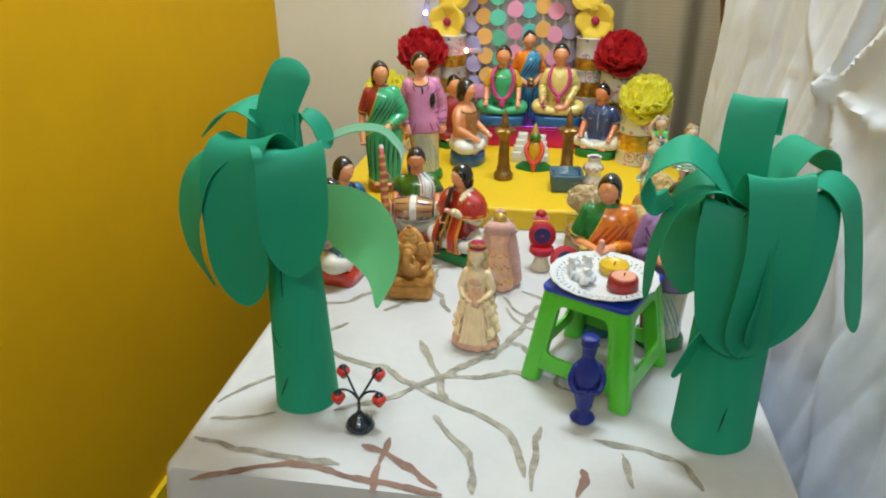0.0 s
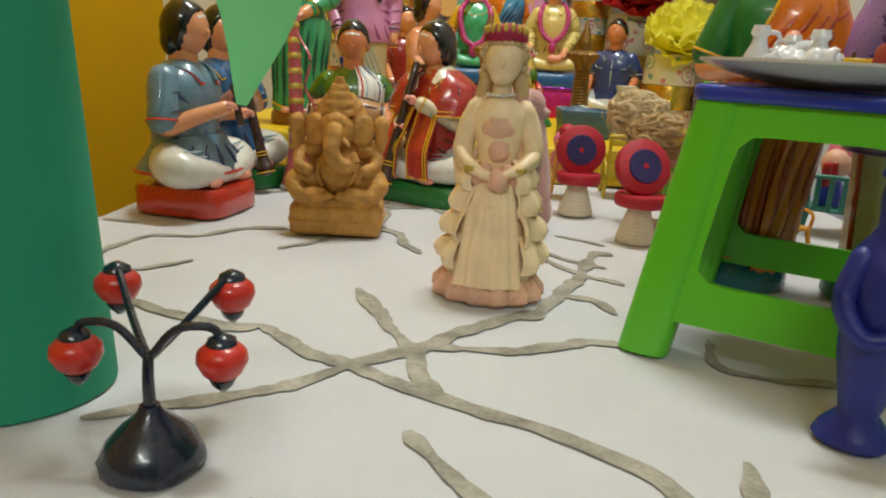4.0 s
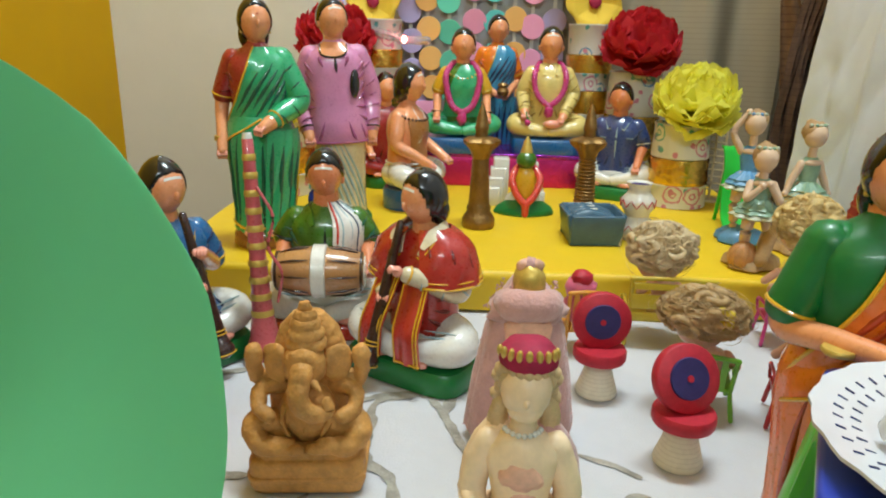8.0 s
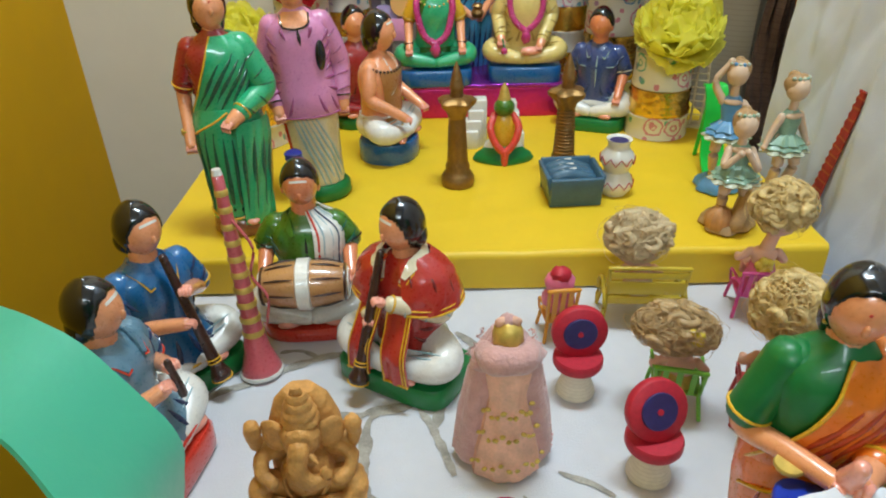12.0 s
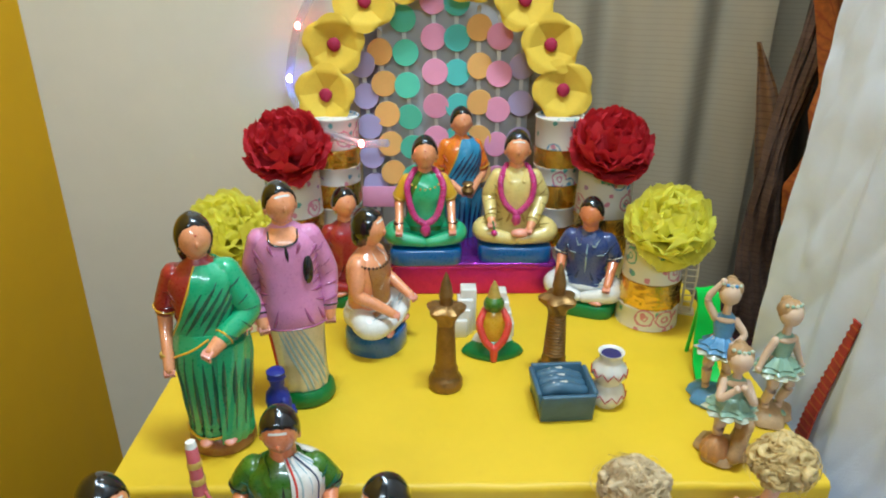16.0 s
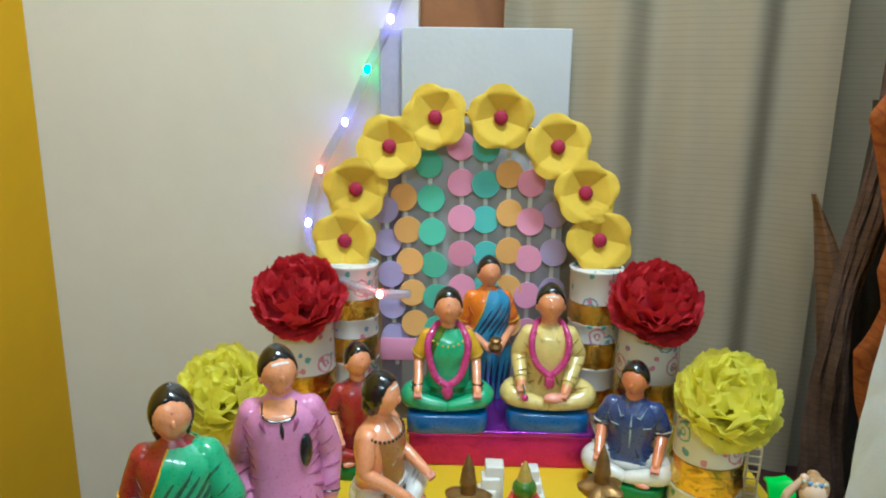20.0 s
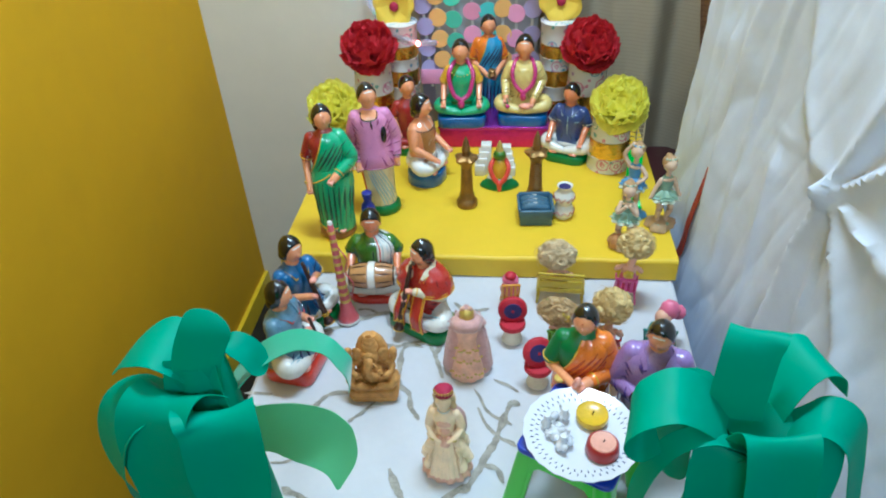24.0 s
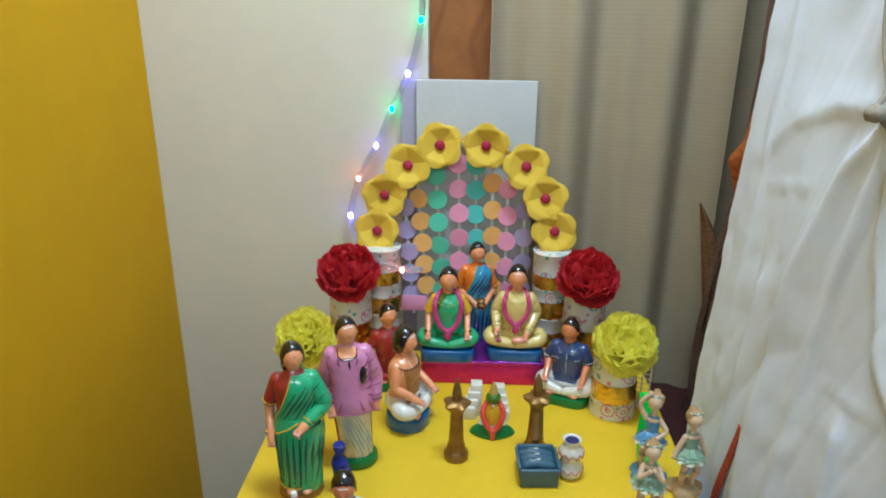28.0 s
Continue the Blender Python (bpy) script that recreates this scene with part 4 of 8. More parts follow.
def head(s, c, H, skin, hair, turn=0.0, nod=0.0, mark=None, spot=False, gem=False):
    """A plain smooth head with a painted cap of hair; c is its middle and H its height."""
    e = Euler((radians(nod), 0, radians(turn)), "XYZ").to_matrix()
    c = Vector(c)

    def skull(az, el, g=1.0):
        ce = math.cos(radians(el))
        d = vec(math.sin(radians(az)) * ce, -math.cos(radians(az)) * ce, math.sin(radians(el)))
        jaw = 1.0 - 0.30 * max(0.0, -d.z) ** 1.6
        flat = 1.0 + (0.05 * max(0.0, -d.y) * max(0.0, 0.5 - abs(d.z)))
        return c + e @ vec(0.370 * H * d.x * jaw * g, 0.415 * H * d.y * flat * g * (1.0 - 0.10 * max(0.0, -d.z)), 0.50 * H * d.z * g)

    def shell(mat, radius, nu=32, nv=22):
        rows = []
        for j in range(nv + 1):
            el = -89.0 + 178.0 * j / nv
            rows.append([skull(360.0 * k / nu, el, radius(abs((360.0 * k / nu + 180) % 360 - 180), el)) for k in range(nu)])
        s.rings(rows, mat)

    shell(skin, lambda az, el: 1.0)
    low = {"short": -26, "bun": -36, "bob": -62, "long": -70}[hair]

    def line(az):
        rows = ((0, 46), (14, 42), (40, 37), (58, 22), (72, 0), (86, -18), (108, low * 0.8), (180, low)) if hair in ("short", "bun") else ((0, 46), (14, 42), (40, 36), (56, 18), (68, -16), (82, -46), (108, low * 0.95), (180, low))
        for (a0, e0), (a1, e1) in zip(rows, rows[1:]):
            if az <= a1:
                return e0 + (e1 - e0) * (az - a0) / (a1 - a0)
        return low

    def cap(az, el):
        t = min(max((el - line(az) + 3.5) / 7.0, 0.0), 1.0)
        full = 0.06 if hair in ("short", "bun") else 0.10
        return 0.90 + (0.155 + full * max(0.0, az / 180 - 0.25) + 0.02 * max(0.0, el / 90)) * t * t * (3 - 2 * t)

    shell(HAIR, cap, 44, 34)
    if hair == "bob":
        s.ball(c + e @ vec(0, 0.17 * H, -0.20 * H), (0.375 * H, 0.26 * H, 0.33 * H), HAIR, (nod, 0, turn), 20, 14)
    elif hair == "long":
        s.ball(c + e @ vec(0, 0.20 * H, -0.28 * H), (0.36 * H, 0.23 * H, 0.46 * H), HAIR, (nod, 0, turn), 20, 14)
        s.ball(c + e @ vec(0, 0.30 * H, -0.62 * H), (0.25 * H, 0.14 * H, 0.42 * H), HAIR, (nod, 0, turn), 16, 12)
    elif hair == "bun":
        s.ball(c + e @ vec(0, 0.46 * H, -0.10 * H), (0.24 * H, 0.20 * H, 0.22 * H), HAIR, (nod, 0, turn), 14, 10)
    s.ball(skull(0, -4, 1.0), (0.045 * H, 0.055 * H, 0.095 * H), skin, (nod + 14, 0, turn), 10, 8)
    for q in (-1, 1):
        if hair in ("short", "bun"):
            s.ball(skull(q * 84, -10, 1.0), (0.045 * H, 0.075 * H, 0.105 * H), skin, (nod, 0, turn), 10, 8)
        if gem:
            s.ball(skull(q * 80, -26, 1.06), 0.036 * H, GOLDLEAF, (0, 0, 0), 8, 6)
    if mark:
        s.sheet(lambda u, v: skull(-32 + 64 * u, 30.5 + 6 * v - 4 * (2 * u - 1) ** 2, 1.006), 12, 3, mark, 0.0003)
    if spot:
        s.ball(skull(0, 20, 1.0), (0.022 * H, 0.012 * H, 0.022 * H), REDBASE, (0, 0, turn), 8, 6)


def palm_shape(s, hd, way, r, mat, side=None):
    """A closed hand: the palm and four folded fingers along the way it points, and a thumb."""
    way = way.normalized()
    side = (side or way.cross(vec(0, 0, 1))).normalized() if (side or way.cross(vec(0, 0, 1))).length > 0.01 else vec(1, 0, 0)
    s.ball(hd, (r * 0.95, r * 0.85, r * 0.95), mat, (0, 0, 0), 12, 9)
    up = side.cross(way).normalized()
    for k in range(4):
        o = side * ((k - 1.5) * r * 0.46)
        s.limb([hd + o + way * r * 0.3 + up * r * 0.35, hd + o + way * r * 1.15 + up * r * 0.15, hd + o * 0.95 + way * r * 1.30 - up * r * 0.45], [r * 0.30, r * 0.29, r * 0.22], mat, 7, 3)
    s.limb([hd + side * r * 0.7, hd + side * r * 0.9 + way * r * 0.8], [r * 0.30, r * 0.22], mat, 7)


def arm(s, q, w, sh, elbow, hd, skin, cloth=None, cover=0.5, hem=None, fold=True, palm=True, thick=0.27):
    """One arm from the shoulder over the elbow to the palm; cover is the share of it in a sleeve."""
    sh, elbow, hd = Vector(sh), Vector(elbow), Vector(hd)
    sh, elbow = vec(sh.x * 0.84, sh.y, sh.z - w * 0.04), vec(elbow.x * 0.88, elbow.y, elbow.z)
    path = spline([sh, sh.lerp(elbow, 0.55) + vec(q * w * 0.05, 0, 0), elbow, elbow.lerp(hd, 0.5), hd], 6)
    n = len(path)
    r0 = w * thick
    if cloth:
        k = max(3, min(n, int(n * cover)))
        s.ball(sh + vec(-q * w * 0.10, 0, -w * 0.02), (r0 * 1.22, r0 * 1.26, r0 * 1.16), cloth, (0, q * 35, 0), 16, 12)
        s.limb(path[:k], [r0 * 1.28, r0 * 1.22, r0 * (1.24 if cover < 0.7 else 0.86)], cloth, 14, 2)
        if hem:
            d = (path[k - 1] - path[k - 2]).normalized()
            a = d.cross(vec(0.3, 1, 0.2)).normalized()
            b = d.cross(a)
            rr = r0 * (1.24 if cover < 0.7 else 0.86)
            s.limb([path[k - 1] - d * 0.0006 + (a * math.cos(g * math.pi / 8) + b * math.sin(g * math.pi / 8)) * rr for g in range(17)], [w * 0.030], hem, 6, 1)
        if cover < 0.95:
            s.limb(path[k - 2:], [r0 * (0.92 if cover < 0.7 else 0.62), r0 * 0.70, r0 * 0.58], skin, 12, 2)
        ink = ink_of(cloth)
        if ink and fold:
            for j in range(max(2, k // 4)):
                p = path[min(k - 2, 3 + j * 4)]
                d = (path[min(k - 1, 4 + j * 4)] - p).normalized()
                a, b = d.cross(vec(0, 1, 0.2)).normalized(), d.cross(d.cross(vec(0, 1, 0.2))).normalized()
                rr = r0 * 1.27 if cover < 0.7 else r0 * (1.27 - 0.35 * (3 + j * 4) / n)
                s.limb([p + (a * math.cos(t) + b * math.sin(t)) * rr + d * (t - 1.2) * r0 * 0.35 for t in (0.3, 0.9, 1.5, 2.1)], [w * 0.008, w * 0.034, w * 0.026, w * 0.006], ink, 6, 4)
    else:
        s.ball(sh + vec(-q * w * 0.05, 0, 0), (r0 * 1.16, r0 * 1.18, r0 * 1.12), skin, (0, q * 30, 0), 16, 12)
        s.limb(path, [r0 * 1.12, r0 * 1.0, r0 * 0.88, r0 * 0.74, r0 * 0.58], skin, 12, 2)
    if palm:
        palm_shape(s, hd, hd - path[-3], r0 * 0.60, SKIN_PINK)


def bangle(s, p, r, mat=FLUTE):
    s.column([(-0.0012, r, r), (-0.0004, r * 1.08, r * 1.08), (0.0006, r * 1.08, r * 1.08), (0.0014, r, r)], mat, p, 14)


def torso(s, zw, zs, w, mat, depth=0.62, hem=None, flare=0.86, lean=0.0):
    """The trunk from the hips up to the neck; returns its surface."""
    h, d = zs - zw, w * depth
    body = Body([(zw - 0.12 * h, flare * w, flare * d * 1.12), (zw + 0.10 * h, 0.84 * w, 0.98 * d), (zw + 0.35 * h, 0.80 * w, 0.95 * d), (zw + 0.60 * h, 0.88 * w, 1.04 * d), (zw + 0.78 * h, 0.92 * w, 0.96 * d), (zw + 0.90 * h, 0.84 * w, 0.82 * d), (zw + 0.98 * h, 0.60 * w, 0.62 * d), (zs + 0.05 * h, 0.36 * w, 0.46 * d), (zs + 0.10 * h, 0.26 * w, 0.36 * d)], 2.3, (0.0, lean))
    body.loft(s, mat, 32)
    ink = ink_of(mat)
    if ink:
        for q in (-1, 1):
            for k, (a0, f0, a1, f1) in enumerate(((72, 0.74, 44, 0.58), (78, 0.58, 52, 0.44), (80, 0.36, 50, 0.30), (76, 0.16, 44, 0.20), (60, 0.00, 34, 0.10), (26, 0.02, 16, 0.22))):
                body.stroke(s, ink, [(q * a0, zw + f0 * h), (q * (a0 * 0.6 + a1 * 0.4), zw + (f0 * 0.7 + f1 * 0.3) * h), (q * a1, zw + f1 * h)], w * 0.034)
    if hem:
        z = zw - 0.11 * h
        ring = [body.at(12 * k, z, w * 0.012) for k in range(31)]
        s.limb(ring, [w * 0.035], hem, 6, 2)
    return body


def collar_flaps(s, body, zs, h, mat, trim=None, open_to=0.16):
    """Two pointed shirt collars and the slit between them."""
    for q in (-1, 1):
        pts = [body.at(q * 150, zs + 0.02 * h, 0.0012), body.at(q * 80, zs + 0.03 * h, 0.0018), body.at(q * 34, zs - 0.02 * h, 0.0022), body.at(q * 16, zs - open_to * h, 0.0018)]
        s.ribbon(pts, [0.004, 0.006, 0.0075, 0.004], (q * 0.75, -0.15, -0.65), mat, 0.0007, 6, 0.05)
        if trim:
            low = [p + vec(q * 0.0026, -0.0006, -0.0026) for p in pts[1:]]
            s.limb(low, [0.0007], trim, 6, 5)
            s.limb([low[-1], pts[-1] + vec(-q * 0.001, -0.001, -0.001)], [0.0007], trim, 6)


def standing_base(s, base, rx=0.031, ry=0.028):
    s.column([(0, rx * 0.97, ry * 0.97), (0.003, rx * 1.04, ry * 1.04), (0.013, rx * 1.02, ry * 1.02), (0.018, rx * 0.90, ry * 0.90)], base, (0, 0, 0), 32)


def skirt(s, h, r, mat, folds=0, ink=None, top=0.55):
    body = Body([(0.013, r * 0.86, r * 0.76), (0.020, r * 0.96, r * 0.84), (0.16 * h, r * 0.94, r * 0.80), (0.30 * h, r * 1.00, r * 0.86), (0.42 * h, r * 1.10, r * 0.95), (0.49 * h, r * 1.08, r * 0.92), (top * h, r * 0.94, r * 0.80)], 2.2)
    body.loft(s, mat, 56, (lambda a, z: 0.035 * math.sin(a * folds) * (1.2 - z / (0.55 * h))) if folds else None)
    return body


def saree_lady(h, cloth, blouse, base, hands_at, trim=GOLDLINE, w=0.032, r=0.031, hair="long", turn=0.0, nod=0.0, arm_in_cloth=True, spread=0.0):
    """A standing lady doll; her saree runs over the shoulder on the +x side."""
    s = Shape()
    standing_base(s, base)
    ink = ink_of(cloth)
    zw, zs = 0.50 * h, 0.808 * h
    H = 0.172 * h
    low = skirt(s, h, r, cloth, 13)
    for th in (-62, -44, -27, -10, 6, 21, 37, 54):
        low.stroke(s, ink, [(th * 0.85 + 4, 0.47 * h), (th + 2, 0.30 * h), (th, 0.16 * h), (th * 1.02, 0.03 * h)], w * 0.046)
    low.cloth(s, cloth, lambda v: 16 - 10 * v, lambda v: 95 - 26 * v, 0.50 * h, 0.055 * h, 0.0030, 14, 16, 0.0008, 4)
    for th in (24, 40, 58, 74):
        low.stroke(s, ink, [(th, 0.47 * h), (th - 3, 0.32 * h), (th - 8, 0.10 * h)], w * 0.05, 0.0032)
    s.limb([low.at(95 - 26 * v, (0.50 - 0.445 * v) * h, 0.0042) for v in (0, 0.33, 0.66, 1.0)], [0.0010], trim, 6)
    s.limb([low.at(-80 + 20 * k, 0.024 + 0.003 * math.cos(k), 0.0012) for k in range(9)], [0.0013], trim, 6)
    body = torso(s, zw, zs, w, blouse, 0.66)
    t = zs - zw
    left = lambda v: -4 - 26 * v - 62 * v * v
    body.cloth(s, cloth, left, lambda v: 150 - 30 * v, zs + 0.03 * t, zw - 0.11 * t, 0.0022, 22, 18, 0.0006, 5)
    s.limb([body.at(left(v), zs + 0.03 * t + (zw - 0.14 * t - zs) * v, 0.0032) for v in (0, 0.2, 0.4, 0.6, 0.8, 1.0)], [0.0011], trim, 6)
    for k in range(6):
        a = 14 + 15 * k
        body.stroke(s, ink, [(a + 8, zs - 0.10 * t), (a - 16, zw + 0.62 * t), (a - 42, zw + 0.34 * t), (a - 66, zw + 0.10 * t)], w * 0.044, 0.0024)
    s.limb([low.at(-74, 0.43 * h, 0.0008), low.at(-44, 0.47 * h, 0.0014), low.at(-14, 0.51 * h, 0.0030), low.at(8, 0.545 * h, 0.0036)], [0.0011], trim, 6)
    hc = vec(0, -0.002, h - H * 0.5)
    s.limb([(0, 0, zs - 0.02 * h), hc - vec(0, -0.003, H * 0.3)], [w * 0.30, w * 0.27], SKIN, 14)
    head(s, hc, H, SKIN, hair, turn, nod, None, True, True)
    for k in range(9):
        a = radians(-70 + 17.5 * k)
        s.ball((w * 0.36 * math.sin(a), -w * 0.42 * math.cos(a) - 0.004, zs - 0.006 - 0.012 * math.cos(a)), (0.0022, 0.0016, 0.0020), GOLDLEAF, (0, 0, 0), 7, 6)
    (e0, p0), (e1, p1) = hands_at
    arm(s, -1, w, (-w * 0.80, 0, zs - 0.10 * t), e0, p0, SKIN, blouse, 0.40, trim)
    if arm_in_cloth:
        arm(s, 1, w, (w * 0.80, 0, zs - 0.10 * t), e1, p1, SKIN, cloth, 0.86, trim, True, True, 0.33)
    else:
        arm(s, 1, w, (w * 0.80, 0, zs - 0.10 * t), e1, p1, SKIN, blouse, 0.40, trim)
    return s


def shirt_man(h, wrap, shirt, base, hands_at, w=0.034, r=0.027, turn=0.0, nod=0.0, hair="short", open_neck=True, hem_z=0.40, sash=REDBASE):
    """A standing man doll in a long shirt over a wrapped cloth."""
    s = Shape()
    standing_base(s, base)
    zw, zs = 0.50 * h, 0.808 * h
    H = 0.172 * h
    low = skirt(s, h, r, wrap, 11)
    ink = ink_of(wrap)
    for k in range(6):
        low.stroke(s, ink, [(-40 + 9 * k, 0.42 * h), (-22 + 12 * k, 0.28 * h), (4 + 13 * k, 0.14 * h), (16 + 13 * k, 0.04 * h)], w * 0.030)
    s.limb([low.at(-66, 0.42 * h, 0.001), low.at(-64, 0.2 * h, 0.001), low.at(-60, 0.03 * h, 0.001)], [0.0016], sash, 6)
    t = zs - zw
    body = Body([(hem_z * h, r * 1.26, r * 1.10), ((hem_z + 0.012) * h, r * 1.30, r * 1.14), (0.50 * h, r * 1.22, r * 1.06), (zw + 0.30 * t, w * 0.86, w * 0.68), (zw + 0.60 * t, w * 0.92, w * 0.70), (zw + 0.80 * t, w * 0.95, w * 0.64), (zw + 0.91 * t, w * 0.84, w * 0.54), (zw + 0.98 * t, w * 0.60, w * 0.42), (zs + 0.05 * t, w * 0.38, w * 0.31), (zs + 0.09 * t, w * 0.28, w * 0.25)], 2.4)
    body.loft(s, shirt, 40)
    ink = ink_of(shirt)
    for q in (-1, 1):
        for a0, f0, a1, f1 in ((74, 0.80, 40, 0.62), (80, 0.68, 46, 0.52), (82, 0.52, 50, 0.38), (82, 0.34, 46, 0.26), (78, 0.16, 40, 0.18), (74, -0.02, 44, 0.06), (34, -0.28, 22, -0.02), (58, -0.28, 46, -0.06), (30, 0.86, 20, 0.72)):
            body.stroke(s, ink, [(q * a0, zw + f0 * t), (q * (a0 * 0.6 + a1 * 0.4), zw + (f0 * 0.75 + f1 * 0.25) * t), (q * a1, zw + f1 * t)], w * 0.036)
    s.limb([body.at(12 * k, (hem_z + 0.006) * h, 0.0006) for k in range(31)], [0.0009], ink, 6, 2)
    if open_neck:
        s.sheet(lambda u, v: body.at(-46 + 92 * u, zs + 0.05 * t - 0.20 * t * v * (1 - (2 * u - 1) ** 2 * 0.8), 0.0007), 14, 6, SKIN, 0.0004)
        s.limb([body.at(-46 + 92 * u, zs + 0.05 * t - 0.20 * t * (1 - (2 * u - 1) ** 2 * 0.8), 0.0010) for u in (0, 0.25, 0.5, 0.75, 1)], [0.0011], HAIR, 6, 5)
    body.stroke(s, HAIR, [(3, zs - 0.15 * t), (4, zs - 0.26 * t), (5, zs - 0.36 * t)], 0.0012)
    hc = vec(0, -0.002, h - H * 0.5)
    s.limb([(0, 0, zs - 0.02 * h), hc - vec(0, -0.003, H * 0.3)], [w * 0.32, w * 0.29], SKIN, 14)
    head(s, hc, H, SKIN, hair, turn, nod, WHITE_P)
    for q, (e, p) in zip((-1, 1), hands_at):
        arm(s, q, w, (q * w * 0.82, 0, zs - 0.11 * t), e, p, SKIN, shirt, 0.90, HAIR, True, True, 0.29)
    return s, body


def lap(s, h, base, base_h, base_r, legs, w, knee, square=3.0, feet=True, hollow=0.0):
    """The painted base and the crossed legs of a seated doll; returns the height of the seat."""
    bx, by = base_r
    s.column([(0, bx * 0.98, by * 0.98), (0.002, bx, by), (base_h - 0.003, bx, by), (base_h, bx * 0.96, by * 0.95)], base, (0, -0.008, 0), 40, square)
    z0, t = base_h - 0.002, h - base_h
    s.ball((0, 0.004, z0 + 0.12 * t), (w * 0.98, w * 0.82, 0.14 * t), legs, (0, 0, 0), 26, 14)
    for q in (-1, 1):
        pts = [(q * w * 0.30, 0.006, z0 + 0.15 * t), (q * knee * 0.95, -0.010, z0 + 0.14 * t), (q * knee * 0.95, -0.026, z0 + 0.115 * t), (q * w * 0.10, -0.034, z0 + 0.075 * t)]
        s.limb(pts, [w * 0.46, w * 0.45, w * 0.44, w * 0.34, w * 0.22], legs, 16, 6)
        ink = ink_of(legs)
        if ink:
            for k in range(5):
                a = 0.35 + 0.42 * k
                c = vec(q * knee * 0.95, -0.018, z0 + 0.125 * t)
                s.limb([c + vec(q * w * (0.18 - 0.05 * g) * math.cos(a) - q * 0.007 * g, -w * 0.455 * math.sin(a * 0.8 + 0.2 + 0.08 * g), w * 0.45 * math.cos(a * 0.8 + 0.2 + 0.08 * g)) for g in range(4)], [0.0003, 0.0009, 0.0007, 0.0002], ink, 5, 4)
        if feet:
            s.ball((-q * w * 0.55, -0.036, z0 + 0.045 * t), (w * 0.34, w * 0.15, w * 0.13), SKIN_PINK, (0, 0, q * 16), 12, 8)
    return z0, t


def sitter(h, base, base_h, legs, shirt, hands_at, w=0.033, base_r=(0.045, 0.036), knee=0.036, skin=SKIN, cover=0.45, sleeve=None, hem=None, hair="short", turn=0.0, nod=0.0, mark=WHITE_P, square=3.0, bare=False, collar=None, trim=None, skirted=False, thick=0.27, spot=False, feet=True, lean=0.0, head_at=(0.0, 0.0)):
    """A cross-legged doll facing -y."""
    s = Shape()
    z0, t = lap(s, h, base, base_h, base_r, legs, w, knee, square, feet)
    zw, zs = z0 + 0.20 * t, z0 + 0.665 * t
    H = 0.265 * h
    body = torso(s, zw, zs, w, skin if bare else shirt, 0.68, None, 0.86, lean)
    tt = zs - zw
    if skirted:
        hip = Body([(zw - 0.26 * tt, w * 1.22, w * 1.02), (zw - 0.22 * tt, w * 1.24, w * 1.04), (zw - 0.02 * tt, w * 0.98, w * 0.84), (zw + 0.20 * tt, w * 0.80, w * 0.62)], 2.6, (0, lean - 0.004))
        hip.loft(s, shirt, 40)
        s.limb([hip.at(12 * k, zw - 0.235 * tt, 0.0006) for k in range(31)], [0.0014], trim or hem or GOLDLINE, 6, 2)
        for a in (-64, -38, -14, 14, 40, 66):
            hip.stroke(s, ink_of(shirt), [(a, zw - 0.19 * tt), (a * 0.9, zw - 0.05 * tt), (a * 0.75, zw + 0.10 * tt)], w * 0.04)
    hc = vec(head_at[0], head_at[1] - 0.003 + lean, h - H * 0.5)
    s.limb([(0, lean, zs - 0.02 * h), hc - vec(0, -0.003, H * 0.3)], [w * 0.33, w * 0.30], skin, 14)
    head(s, hc, H, skin, hair, turn, nod, mark, spot, spot)
    if collar:
        collar_flaps(s, body, zs, tt, collar, trim)
    for q, pair in zip((-1, 1), hands_at):
        if pair:
            arm(s, q, w, (q * w * 0.84, lean, zs - 0.12 * tt), pair[0], pair[1], skin, None if bare else (sleeve or shirt), cover, hem, True, True, thick)
    return s, body, zw, zs


def pipe(s, a, b, bell=0.0085, mat=FLUTE):
    a, b = Vector(a), Vector(b)
    d = (b - a).normalized()
    s.limb([a, a.lerp(b, 0.5), b], [0.0030, 0.0040, 0.0050], mat, 12)
    s.limb([b, b + d * 0.004, b + d * 0.009], [0.0052, 0.0064, bell], mat, 14)
    side = d.cross(vec(0, 1, 0)).normalized()
    up = side.cross(d)
    for f, r in ((-0.003, 0.0056), (-0.006, 0.0054), (0.0125, bell * 0.98)):
        s.limb([b + d * f + (side * math.cos(k * math.pi / 6) + up * math.sin(k * math.pi / 6)) * r for k in range(13)], [0.0006], GOLDLINE, 5, 1)


# concert party on the table
mus, body, zw, zs = sitter(0.158, BASEGREEN, 0.018, WHITE_G, RED_G, [((-0.037, -0.004, 0.070), (-0.013, -0.036, 0.068)), ((0.038, -0.006, 0.072), (0.003, -0.040, 0.091))], 0.033, (0.052, 0.034), 0.041, hair="bob", turn=-20, nod=8, cover=0.95, sleeve=CREAM_G, hem=GOLDLINE, collar=CREAM_G, trim=GOLDLINE, square=5.0, thick=0.23)
pipe(mus, (-0.008, -0.021, 0.121), (-0.014, -0.050, 0.030))
shawl = Body([(0.074, 0.0450, 0.0320), (0.078, 0.0455, 0.0320), (0.092, 0.0425, 0.0290), (0.104, 0.0375, 0.0245), (0.112, 0.0285, 0.0190), (0.118, 0.0165, 0.0140)], 2.2)
shawl.cloth(mus, RED_G, lambda v: 14 + 8 * v, lambda v: 346 - 8 * v, 0.1165, 0.078, 0.0004, 40, 12, 0.0007, 9)
for k in range(12):
    a = 26 + 28 * k
    shawl.stroke(mus, FOLD_R, [(a, 0.114), (a + 4, 0.100), (a + 6, 0.082)], 0.0010)
